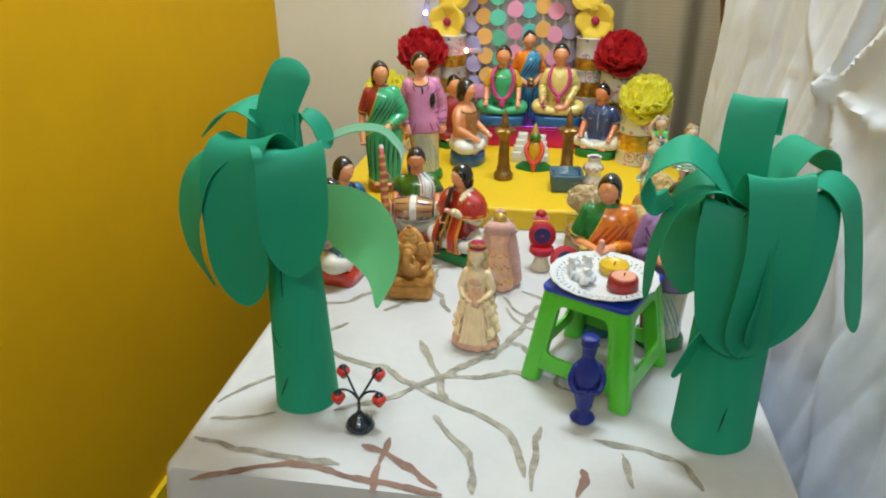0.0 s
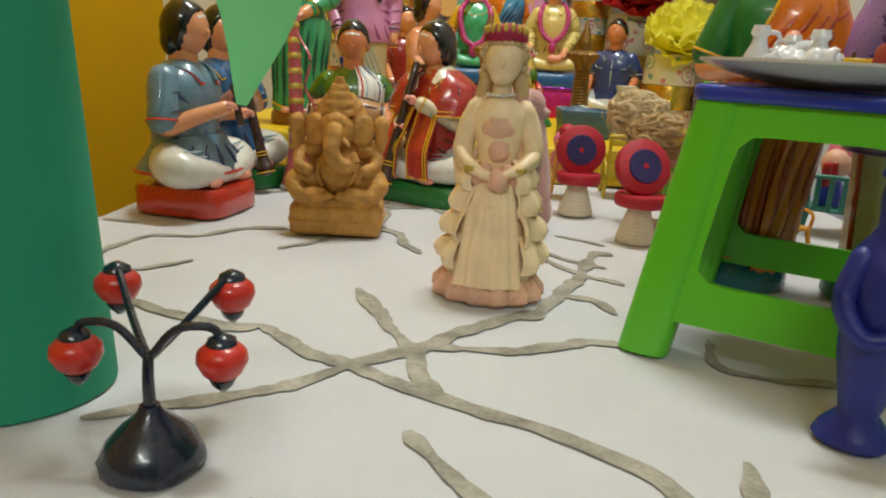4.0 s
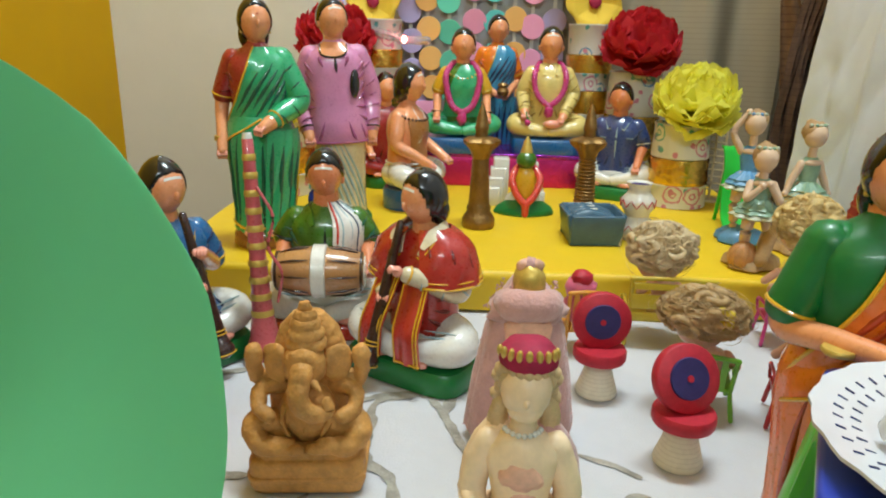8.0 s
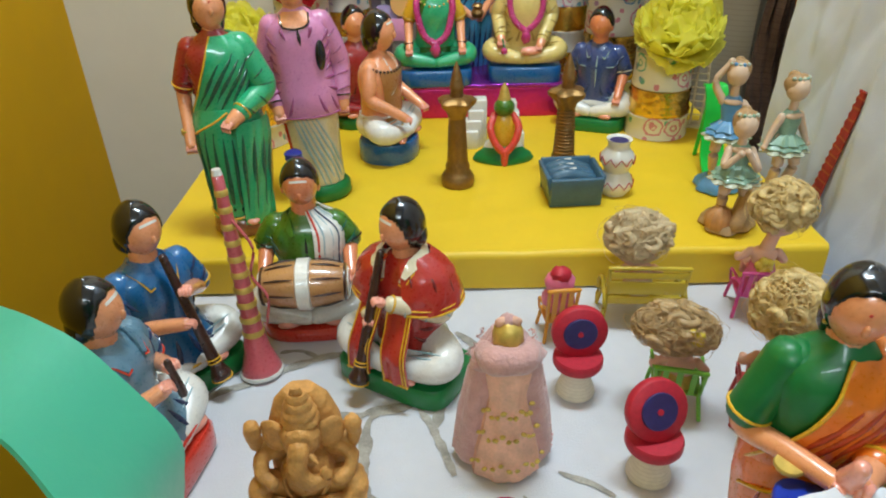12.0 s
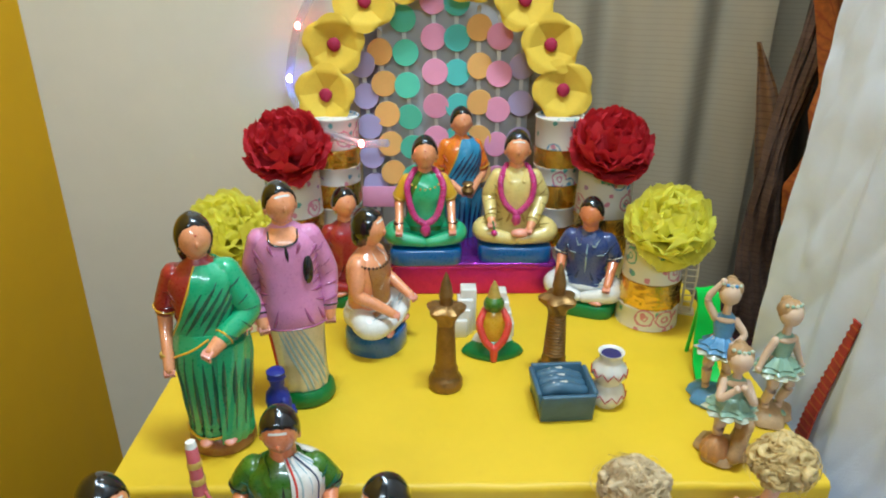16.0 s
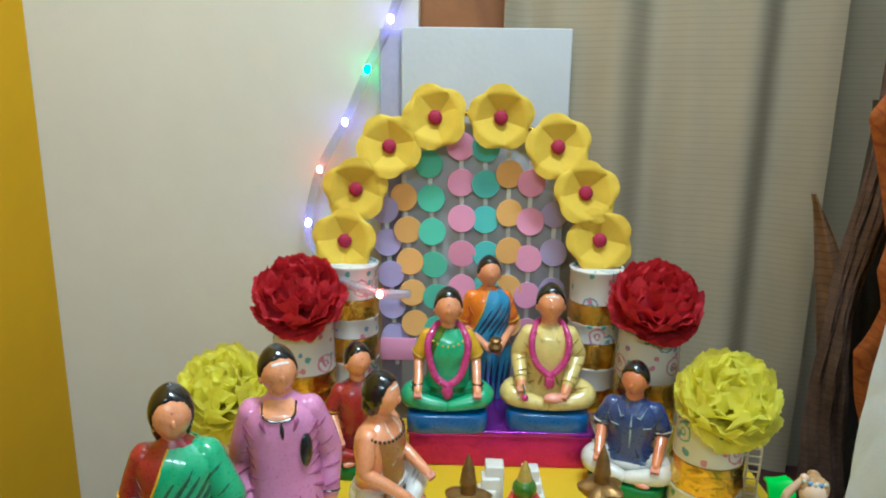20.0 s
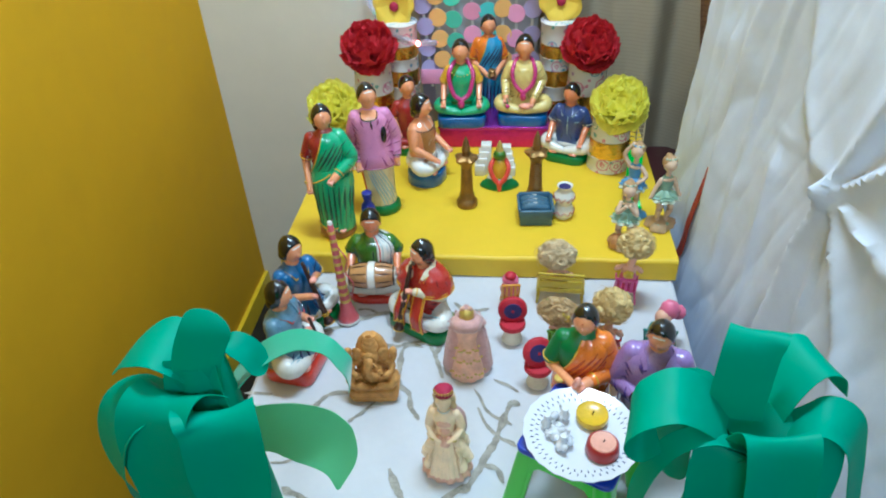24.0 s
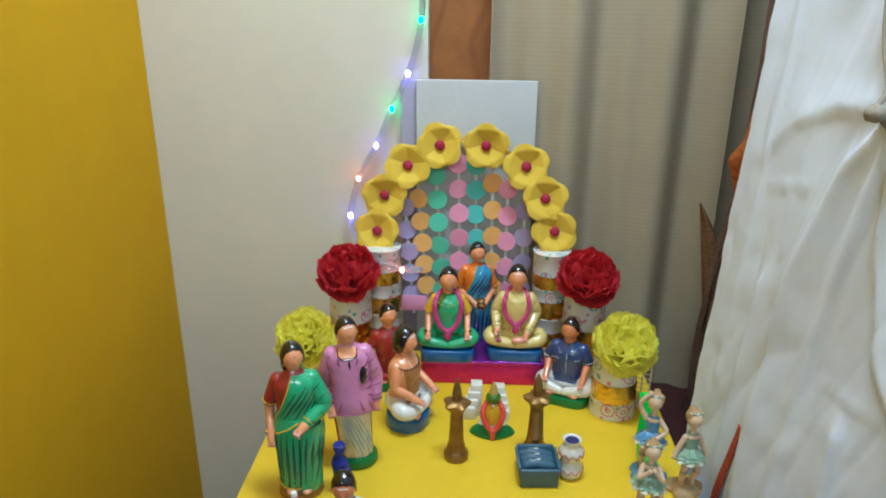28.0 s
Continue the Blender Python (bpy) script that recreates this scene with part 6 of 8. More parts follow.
s.ball((0.001, -0.0080, 0.093), (0.0062, 0.0040, 0.0080), IVORY_PINK, (0, 0, 0), 14, 10, 0.2)
s.limb([(0, 0, 0.120), (0, -0.001, 0.132)], [0.0056, 0.0048], IVORY, 12)
for k in range(9):
    a = math.pi * (1.1 + 0.8 * k / 8)
    s.ball((0.0072 * math.cos(a), 0.0072 * math.sin(a), 0.1245), 0.0012, WHITE_P, (0, 0, 0), 6, 5)
s.ball((0, -0.002, 0.1440), (0.0098, 0.0108, 0.0128), IVORY, (0, 0, 0), 20, 14)
s.ball((0, -0.004, 0.1365), (0.0070, 0.0075, 0.0066), IVORY, (0, 0, 0), 16, 10)
s.ball((0, -0.0120, 0.1420), (0.0014, 0.0018, 0.0026), IVORY, (10, 0, 0), 8, 6)
s.ball((0, 0.0030, 0.1470), (0.0122, 0.0112, 0.0115), RESIN_H, (20, 0, 0), 20, 14, 0.14)
for q in (-1, 1):
    for k in range(6):
        s.ball((q * (0.0100 + 0.0010 * math.sin(k * 2)), 0.000 + 0.0014 * k, 0.1510 - 0.0036 * k), (0.0030, 0.0032, 0.0030), RESIN_H, (0, 0, 0), 9, 7, 0.2)
    s.limb([(q * 0.0085, 0.004, 0.134), (q * 0.0105, 0.006, 0.122), (q * 0.0090, 0.007, 0.110)], [0.0040, 0.0042, 0.002], RESIN_H, 8)
for k in range(7):
    s.ball((-0.0080 + 0.0027 * k, -0.0085 + 0.0006 * (k - 3) ** 2, 0.1535), (0.0024, 0.0024, 0.0024), RESIN_H, (0, 0, 0), 8, 6, 0.2)
s.column([(0, 0.0112, 0.0112), (0.0045, 0.0114, 0.0114), (0.0085, 0.0086, 0.0086), (0.0105, 0.0030, 0.0030)], FOAM_R, (0, 0.0010, 0.1545), 22)
for k in range(9):
    a = math.pi * (1.08 + 0.84 * k / 8)
    s.ball((0.0108 * math.cos(a), 0.0010 + 0.0108 * math.sin(a), 0.1600 + 0.0020 * math.sin(math.pi * k / 8)), (0.0013, 0.0013, 0.0028), GOLDLEAF, (0, 0, 0), 6, 6)
for q in (-1, 1):
    s.limb([(q * 0.0125, 0.001, 0.117), (q * 0.0165, 0.002, 0.105), (q * 0.0190, 0.001, 0.092), (q * 0.0165, -0.004, 0.084)], [0.0056, 0.0062, 0.0058, 0.0046], IVORY, 14)
    s.limb([(q * 0.0195, -0.002, 0.090), (q * 0.0140, -0.0120, 0.084), (q * 0.0030, -0.0165, 0.078)], [0.0042, 0.0038, 0.0028], IVORY, 12)
    s.column([(0, 0.0046, 0.0046), (0.0014, 0.0051, 0.0051), (0.003, 0.0046, 0.0046)], GOLDLEAF, (q * 0.0125, -0.0125, 0.0810), 12)
    s.limb([(q * 0.0100, 0.006, 0.122), (q * 0.0175, 0.010, 0.104), (q * 0.0195, 0.010, 0.080), (q * 0.0175, 0.012, 0.056)], [0.0046, 0.0058, 0.0056, 0.003], PINKNET if q > 0 else IVORY, 12)
s.ball((0.002, -0.0165, 0.076), (0.0065, 0.0042, 0.0062), IVORY_PINK, (0, 0, 0), 12, 8, 0.3)
thing("resin_lady_figurine", s.scaled(0.99, 0.98, 0.90, 0.0007, 130), (0.1085, 0.836, TABLE), -4, "ivory resin lady figurine in a tiered frilled gown", "figurine")

s = Shape()
s.column([(0, 0.024, 0.020), (0.004, 0.027, 0.022), (0.020, 0.025, 0.020), (0.045, 0.019, 0.016), (0.068, 0.014, 0.012), (0.086, 0.017, 0.013), (0.096, 0.011, 0.010)], IVORY_PINK, (0, -0.004, 0), 48, 2, frill(9, 0.04))
s.column([(0.004, 0.037, 0.019), (0.010, 0.039, 0.020), (0.045, 0.034, 0.018), (0.078, 0.027, 0.016), (0.094, 0.021, 0.016), (0.104, 0.016, 0.015), (0.112, 0.010, 0.010)], PINKNET, (0, 0.007, 0), 48, 2.2, frill(7, 0.03))
s.limb([(-0.016, 0.002, 0.098), (-0.010, -0.012, 0.100), (0.010, -0.012, 0.100), (0.016, 0.002, 0.098)], [0.008, 0.010, 0.010, 0.008], PINKNET, 14)
s.ball((0, 0.000, 0.112), (0.011, 0.011, 0.011), GOLDLEAF, (0, 0, 0), 16, 10, 0.15)
s.ball((0, 0.001, 0.121), (0.006, 0.006, 0.006), PINKNET, (0, 0, 0), 10, 8, 0.2)
random.seed(9)
for k in range(520):
    a, z = random.uniform(0, 6.283), random.uniform(0.006, 0.110)
    base = 0.038 - 0.19 * max(0.0, z - 0.015) if z < 0.088 else 0.030 - 0.55 * (z - 0.088)
    if math.sin(a) < -0.45 and z < 0.088:
        continue
    p = vec(base * math.cos(a), 0.007 + base * 0.58 * math.sin(a), z)
    d = vec(math.cos(a), math.sin(a) * 0.8, random.uniform(-0.4, 0.8)) * random.uniform(0.0006, 0.0016)
    s.limb([p, p + d * 0.6 + vec(random.uniform(-1, 1), random.uniform(-1, 1), random.uniform(-1, 1)) * 0.0012, p + d], [0.0008, 0.0005, 0.0002], PINKNET, 3, 1)
s.ball((0, 0.004, 0.092), (0.026, 0.018, 0.012), PINKNET, (0, 0, 0), 20, 12, 0.25)
for q in (-1, 1):
    s.ball((q * 0.005, -0.001, 0.1225), (0.0048, 0.0030, 0.0036), IVORY_PINK, (0, q * 25, 0), 10, 8, 0.2)
for z, w2 in ((0.058, 0.020), (0.040, 0.024), (0.016, 0.029)):
    for k in range(11):
        a = math.pi * (1.15 + 0.70 * k / 10)
        s.ball((w2 * math.cos(a), w2 * 0.80 * math.sin(a) - 0.004, z + 0.003 * math.sin(k * 2)), (0.0022, 0.0018, 0.0016), GOLDLEAF, (0, 0, 0), 6, 5)
thing("felt_doll", s.scaled(0.92, 0.92, 1.0, 0.0010, 160), (0.125, 1.000, TABLE), 3, "small doll in a fuzzy pink felt gown with gold beads", "doll")


# ---- paper trees ----
def paper_tree(loc, r0, r1, h, leaves, label):
    tree = thing("paper_tree", None, loc, 0, label, "paper tree", "paper trees")
    part("trunk", Shape().column([(0, r0, r0 * 0.95), (0.002, r0, r0 * 0.95), (h * 0.5, r0 * 0.55 + r1 * 0.45, r0 * 0.55 + r1 * 0.45), (h, r1, r1)], LEAFPAPER, (0, 0, 0), 36, 2, lambda a, z: 0.025 * math.sin(a * 2 + z * 14) + (0.03 if 3.9 < a < 4.2 + z else 0)), tree, "rolled cone of green paper")
    # pale 1 and 2 take the papers with light in their colour
    for pts, widths, side, cup, pale in leaves:
        part("leaf", Shape().ribbon(pts, widths, side, (LEAFPAPER, LEAFLIT, ARCHPAPER)[pale], 0.0005, 9, cup), tree)
    for a, z0, z1, bend in (((4.55, 0.150, 0.205, 0.05), (4.15, 0.020, 0.050, 0.35), (4.30, 0.085, 0.100, -0.5)) if r0 < 0.04 else ((4.6, 0.030, 0.060, 0.1),)):
        pts = []
        for i in range(4):
            z = z0 + (z1 - z0) * i / 3
            rr = r0 + (r1 - r0) * z / h + 0.0012
            pts.append((rr * math.cos(a + bend * i / 3), rr * 0.97 * math.sin(a + bend * i / 3), z))
        part("slit", Shape().limb(pts, [0.0004, 0.0010, 0.0004], SLIT, 5, 4), tree, "dark cut in the rolled paper")
    return tree


def round_end(w, n=9, taper=0.95):
    """Widths of a strip that is square at its root and round at its tip."""
    out = [w * (taper + (1 - taper) * i / 29) for i in range(30)]
    return out + [w * math.sqrt(max(0.0, 1 - (k / 8) ** 2)) for k in range(1, 8)] + [w * 0.16]


paper_tree((-0.0745, 0.692, TABLE), 0.036, 0.020, 0.34, [
    ([(0.000, -0.014, 0.310), (0.006, -0.016, 0.345), (0.017, -0.012, 0.372), (0.027, -0.004, 0.390)], round_end(0.040), (1, 0.1, 0.1), 0.12, 0),
    ([(-0.004, -0.018, 0.270), (-0.002, -0.020, 0.315), (0.000, -0.016, 0.345)], [0.058, 0.050, 0.044], (1, 0, 0), -0.2, 0),
    ([(-0.004, 0.004, 0.326), (-0.030, 0.006, 0.346), (-0.058, 0.004, 0.336), (-0.083, 0.000, 0.312)], [0.050, 0.056, 0.058, 0.056, 0.048, 0.034, 0.018, 0.004], (0.06, 1, 0.06), 0.06, 0),
    ([(-0.002, -0.010, 0.300), (-0.016, -0.028, 0.322), (-0.029, -0.046, 0.310), (-0.034, -0.054, 0.272), (-0.037, -0.052, 0.205), (-0.040, -0.046, 0.146)], round_end(0.068), (1, -0.15, 0.1), 0.08, 0),
    ([(-0.008, 0.000, 0.285), (-0.046, -0.016, 0.300), (-0.076, -0.026, 0.284), (-0.092, -0.032, 0.245), (-0.092, -0.034, 0.200), (-0.076, -0.034, 0.160)], [0.050, 0.058, 0.064, 0.066, 0.066, 0.064, 0.056, 0.044, 0.026, 0.006], (0.72, -0.66, 0.1), 0.08, 0),
    ([(0.010, -0.016, 0.290), (0.020, -0.038, 0.317), (0.029, -0.054, 0.308), (0.030, -0.062, 0.268), (0.024, -0.061, 0.192)], round_end(0.067), (1, 0.12, 0.05), 0.10, 0),
    ([(0.010, 0.004, 0.232), (0.038, 0.010, 0.234), (0.064, 0.018, 0.220), (0.081, 0.026, 0.188), (0.088, 0.032, 0.150), (0.080, 0.034, 0.108)], [0.044, 0.054, 0.064, 0.070, 0.064, 0.046, 0.026, 0.004], (-0.62, -0.25, -0.72), 0.22, 1),
    ([(0.004, 0.006, 0.278), (0.030, 0.030, 0.302), (0.062, 0.044, 0.314), (0.092, 0.040, 0.315), (0.110, 0.032, 0.304), (0.116, 0.027, 0.292), (0.114, 0.024, 0.272)], [0.034, 0.034, 0.033, 0.031, 0.028, 0.024, 0.021, 0.021, 0.024, 0.026, 0.024, 0.016, 0.003], (-0.10, 0.98, 0.04), 0.06, 2),
    ([(0.006, 0.010, 0.320), (0.018, 0.016, 0.336), (0.034, 0.018, 0.326), (0.044, 0.018, 0.300)], round_end(0.026), (0.4, 1, 0), 0.10, 0),
], "green craft paper tree with a rolled cone trunk and curled leaves")

paper_tree((0.384, 0.700, TABLE), 0.042, 0.030, 0.28, [
    ([(-0.016, 0.000, 0.262), (-0.020, -0.004, 0.310), (-0.018, 0.002, 0.348), (-0.012, 0.012, 0.362), (-0.006, 0.024, 0.350), (-0.004, 0.030, 0.325)], [0.044] * 6, (1, -0.1, 0), 0.05, 0),
    ([(-0.012, -0.006, 0.262), (-0.040, -0.012, 0.300), (-0.070, -0.018, 0.322), (-0.096, -0.020, 0.312), (-0.106, -0.020, 0.290), (-0.096, -0.020, 0.272), (-0.082, -0.020, 0.278)], [0.042, 0.046, 0.048, 0.048, 0.046, 0.042, 0.036], (0.25, 1, 0.25), 0.0, 0),
    ([(-0.010, -0.022, 0.268), (-0.046, -0.030, 0.290), (-0.076, -0.036, 0.280), (-0.093, -0.038, 0.235), (-0.096, -0.038, 0.178)], round_end(0.020), (-0.35, 1, 0), 0.05, 0),
    ([(-0.004, -0.018, 0.270), (0.000, -0.040, 0.310), (0.002, -0.056, 0.300), (0.005, -0.066, 0.245), (0.002, -0.062, 0.180), (-0.002, -0.048, 0.128)], round_end(0.052, 9, 1.1), (1, 0.05, 0.05), 0.16, 0),
    ([(-0.010, -0.018, 0.262), (-0.020, -0.036, 0.280), (-0.026, -0.050, 0.245), (-0.020, -0.056, 0.180), (-0.008, -0.046, 0.126)], round_end(0.066, 9, 1.05), (1, -0.45, 0.05), 0.22, 0),
    ([(0.010, -0.016, 0.262), (0.026, -0.032, 0.290), (0.032, -0.046, 0.250), (0.027, -0.052, 0.185), (0.012, -0.048, 0.136)], round_end(0.072, 9, 1.05), (1, 0.50, 0.05), 0.22, 0),
    ([(0.012, -0.006, 0.268), (0.045, -0.012, 0.296), (0.072, -0.016, 0.282), (0.086, -0.018, 0.236), (0.096, -0.020, 0.188), (0.107, -0.020, 0.150)], round_end(0.044), (0.6, 0.8, 0.1), 0.08, 0),
    ([(0.006, 0.014, 0.262), (0.024, 0.026, 0.300), (0.042, 0.034, 0.318), (0.060, 0.038, 0.312), (0.068, 0.040, 0.290)], [0.050] * 5, (-0.3, 1, 0), 0.05, 0),
    ([(-0.014, -0.020, 0.160), (-0.034, -0.030, 0.140), (-0.046, -0.030, 0.110), (-0.052, -0.026, 0.084)], round_end(0.030), (0.65, 0.7, 0), 0.10, 0),
    ([(0.000, 0.018, 0.262), (0.010, 0.050, 0.270), (0.012, 0.064, 0.225), (0.010, 0.060, 0.150)], round_end(0.066), (1, 0, 0.05), -0.14, 0),
    ([(-0.014, 0.010, 0.262), (-0.042, 0.030, 0.262), (-0.056, 0.036, 0.215), (-0.046, 0.034, 0.150)], round_end(0.060), (0.6, -0.8, 0), -0.14, 0),
], "green craft paper tree with broad rolled leaves round its trunk")

# ---- toy stool with plate ----
STOOL_AT, STOOL_RZ, STOOL_H = (0.2630, 0.801, TABLE), -27, 0.124
stool = thing("toy_stool", None, STOOL_AT, STOOL_RZ, "lime green plastic toy stool with a royal blue top", "stool")
top = part("seat", Shape().slab((0, 0, STOOL_H - 0.006), 0.110, 0.110, 0.007, STOOL_B, 0, 0.002, 30, 32, 0.010), stool, "royal blue plastic seat")


def stool_half(z):
    """Half the width of the stool's body, which spreads towards its feet."""
    return 0.0695 - 0.0165 * z / STOOL_H


for q1 in (-1, 1):
    for q2 in (-1, 1):
        rows = []
        for k in range(9):
            z = (STOOL_H - 0.006) * k / 8
            c = stool_half(z) - 0.0118
            r = 0.0118 - 0.0010 * k / 8
            ring = []
            for g in range(24):
                a = 2 * math.pi * g / 24
                x, y = math.cos(a), math.sin(a)
                e = (abs(x) ** 4 + abs(y) ** 4) ** -0.25
                ring.append(vec(q1 * c + x * e * r, q2 * c + y * e * r, z))
            rows.append(ring)
        part("leg", Shape().rings(rows, STOOL_G), stool)
for k in range(4):
    e = Euler((0, 0, math.pi / 2 * k)).to_matrix()
    outer, inner, n = [], [], 40
    for g in range(n):
        a = 2 * math.pi * (g + 0.5) / n
        x, z = math.cos(a), math.sin(a)
        f = 1 / max(abs(x), abs(z))
        oz = 0.0685 + 0.0505 * z * f
        outer.append((x * f * (stool_half(oz) - 0.010), oz))
        f = (abs(x) ** 9 + abs(z) ** 9) ** (-1 / 9)
        iz = 0.0710 + 0.0335 * z * f
        inner.append((x * f * (stool_half(iz) - 0.0245), iz))
    rings = []
    for contour, inset in ((outer, 0.0060), (outer, 0.0022), (inner, 0.0022), (inner, 0.0060), (outer, 0.0060)):
        rings.append([e @ vec(x, stool_half(z) - inset, z) for x, z in contour])
    part("side_panel", Shape().rings(rings, STOOL_G, caps=False), stool)

PLATE_Z = TABLE + STOOL_H + 0.002
plate = thing("plate", Shape().column([(0, 0.030, 0.030), (0.001, 0.034, 0.034), (0.0065, 0.056, 0.056), (0.0095, 0.0625, 0.0625), (0.0108, 0.0625, 0.0625), (0.0085, 0.055, 0.055), (0.0030, 0.034, 0.034), (0.0024, 0.002, 0.002)], PLATE_W, (0, 0, 0), 60, 2, lambda a, z: 0.012 * math.sin(a * 20) if z > 0.008 else 0), (0.261, 0.792, PLATE_Z), 0, "white plate, dark blue dashes painted for its pierced holes", "plate")
# flat navy dashes paint the dark of the rim's pierced holes
for k in range(44):
    a = 2 * math.pi * k / 44
    for r, tip in ((0.0535, 0.0), (0.0478, 0.5)):
        aa = a + tip * 2 * math.pi / 44
        d = Shape().slab((0, 0, 0), 0.0036, 0.0011, 0.0005, PLATE_N, 0, 0.0002)
        if k == 0 and r == 0.0535:
            dash_mesh = d.mesh("dash")
        ob = part("dash", None, plate, mesh=dash_mesh, loc=(r * math.cos(aa), r * math.sin(aa), 0.0080 if tip == 0 else 0.0064), rot=(0, -17, math.degrees(aa)))
c = Shape().column([(0, 0.0165, 0.0165), (0.002, 0.0178, 0.0178), (0.013, 0.0168, 0.0168), (0.0155, 0.0150, 0.0150), (0.0150, 0.0135, 0.0135)], WAX_R, (0, 0, 0), 28)
candle = thing("red_candle", c, (0.281, 0.772, PLATE_Z + 0.0045), 0, "squat dark red candle with a pale pink top", "candle")
part("wax_top", Shape().column([(0, 0.0138, 0.0138), (0.0012, 0.0130, 0.0130), (0.0004, 0.006, 0.006)], WAX_P, (0, 0, 0.0153), 24), candle, "pale pink wax top")
part("wick", Shape().limb([(0, 0, 0.0145), (0.001, 0, 0.019)], [0.0007], FLUTE, 6), candle)
c = Shape().column([(0, 0.0155, 0.0155), (0.002, 0.0170, 0.0170), (0.009, 0.0178, 0.0178), (0.0105, 0.0172, 0.0172), (0.0085, 0.0150, 0.0150), (0.0080, 0.002, 0.002)], WAX_Y, (0, 0, 0), 28)
candle = thing("yellow_candle", c, (0.274, 0.815, PLATE_Z + 0.0035), 0, "shallow yellow wax candle cup", "candle")
part("wick", Shape().limb([(0, 0, 0.007), (0.001, 0, 0.013)], [0.0009], FLUTE, 6), candle)
lumps = Shape()
random.seed(4)
for k in range(26):
    a, r = random.uniform(0, 6.28), random.uniform(0, 0.022)
    lumps.ball((r * math.cos(a) * 0.8, r * math.sin(a) * 1.2, 0.004 + random.uniform(0, 0.006)), (random.uniform(0.003, 0.007), random.uniform(0.003, 0.006), random.uniform(0.003, 0.008)), PLATE_W, (random.uniform(-40, 40), random.uniform(-40, 40), 0), 8, 6, 0.4)
thing("white_sugar_lumps", lumps, (0.234, 0.788, PLATE_Z + 0.003), 0, "heap of small white sugar crystals on the plate", "sugar", kind="stuff")
for k, (x, y, h) in enumerate(((0.224, 0.800, 0.018), (0.240, 0.775, 0.016), (0.244, 0.812, 0.015))):
    b = Shape().column([(0, 0.0045, 0.0045), (0.004, 0.0062, 0.0062), (h * 0.55, 0.0035, 0.0035), (h * 0.7, 0.0030, 0.0030), (h * 0.8, 0.0044, 0.0044), (h, 0.0035, 0.0035)], PLATE_W, (0, 0, 0), 16)
    b.limb([(0.004, 0, h * 0.35), (0.009, 0, h * 0.5), (0.008, 0, h * 0.8), (0.003, 0, h * 0.85)], [0.0011], PLATE_W, 7)
    thing("white_miniature_jug", b, (x, y, PLATE_Z + 0.008), 60 * k, "tiny white glazed jug standing on the plate", "jug", "plate miniatures")

# ---- small things at the front ----
lamp = thing("berry_lamp", Shape().column([(0, 0.0150, 0.0150), (0.001, 0.0158, 0.0158), (0.004, 0.0162, 0.0162), (0.009, 0.0135, 0.0135), (0.014, 0.0090, 0.0090), (0.018, 0.0045, 0.0045), (0.021, 0.0030, 0.0030)], LAMP_N, (0, 0, 0), 24, 2, lambda a, z: 0.03 * math.sin(a * 5 + z * 400)), (0.001, 0.648, TABLE), 0, "miniature dark branched stand with four red berry lamps", "lamp stand")
part("stem", Shape().limb([(0, 0, 0.018), (0, 0, 0.030), (0, 0.001, 0.037)], [0.0021, 0.0017], LAMP_N, 8), lamp)
for x, y, z, up in ((-0.027, 0.036, 0.047, 0.004), (0.014, 0.036, 0.047, 0.004), (-0.024, 0.003, 0.036, 0.010), (0.022, 0.004, 0.037, 0.010)):
    arm = part("arm", Shape().limb([(0, 0.001, 0.036), (x * 0.4, y * 0.4, 0.040 + up * 0.6), (x * 0.85, y * 0.85, z + up), (x, y, z + 0.006)], [0.0014], LAMP_N, 7), lamp)
    part("berry", Shape().column([(-0.0075, 0.0030, 0.0030), (-0.005, 0.0060, 0.0060), (-0.001, 0.0080, 0.0080), (0.002, 0.0076, 0.0076), (0.0045, 0.0050, 0.0050)], LAMP_R, (x, y, z), 18), arm, "coral red bead")
    part("tip", Shape().column([(-0.0115, 0.001, 0.001), (-0.009, 0.0034, 0.0034), (-0.0070, 0.0042, 0.0042)], LAMP_N, (x, y, z), 10), arm)
    part("cap", Shape().column([(0.0040, 0.0050, 0.0050), (0.0062, 0.0044, 0.0044), (0.0080, 0.0012, 0.0012)], LAMP_N, (x, y, z), 10), arm)

s = Shape().column([(0, 0.0125, 0.0110), (0.002, 0.0140, 0.0125), (0.006, 0.0120, 0.011), (0.012, 0.0070, 0.0065), (0.020, 0.0090, 0.0080), (0.034, 0.0115, 0.0100), (0.050, 0.0135, 0.0115), (0.064, 0.0150, 0.0125), (0.074, 0.0130, 0.0110), (0.082, 0.0070, 0.0065), (0.088, 0.0075, 0.0070), (0.093, 0.0082, 0.0076), (0.098, 0.0078, 0.0074), (0.100, 0.0100, 0.0094), (0.103, 0.0092, 0.0088), (0.108, 0.0098, 0.0092), (0.1095, 0.0080, 0.0075)], BLUE_PL, (0, 0, 0), 24, 2, lambda a, z: 0.05 * math.sin(a * 3 + z * 150))
for q in (-1, 1):
    s.limb([(q * 0.012, 0, 0.072), (q * 0.0175, -0.002, 0.056), (q * 0.013, -0.009, 0.045), (q * 0.003, -0.013, 0.047)], [0.0042, 0.0040, 0.0035, 0.003], BLUE_PL, 10)
blue = thing("blue_clay_figurine", s, (0.245, 0.698, TABLE), 10, "small cobalt blue painted clay figurine on a round foot", "figurine", "blue figurines")
copy_thing(blue, pose(-0.062, 1.290, STAGE, 0, 0, 130) @ Matrix.Diagonal((0.95, 0.95, 0.74, 1)))


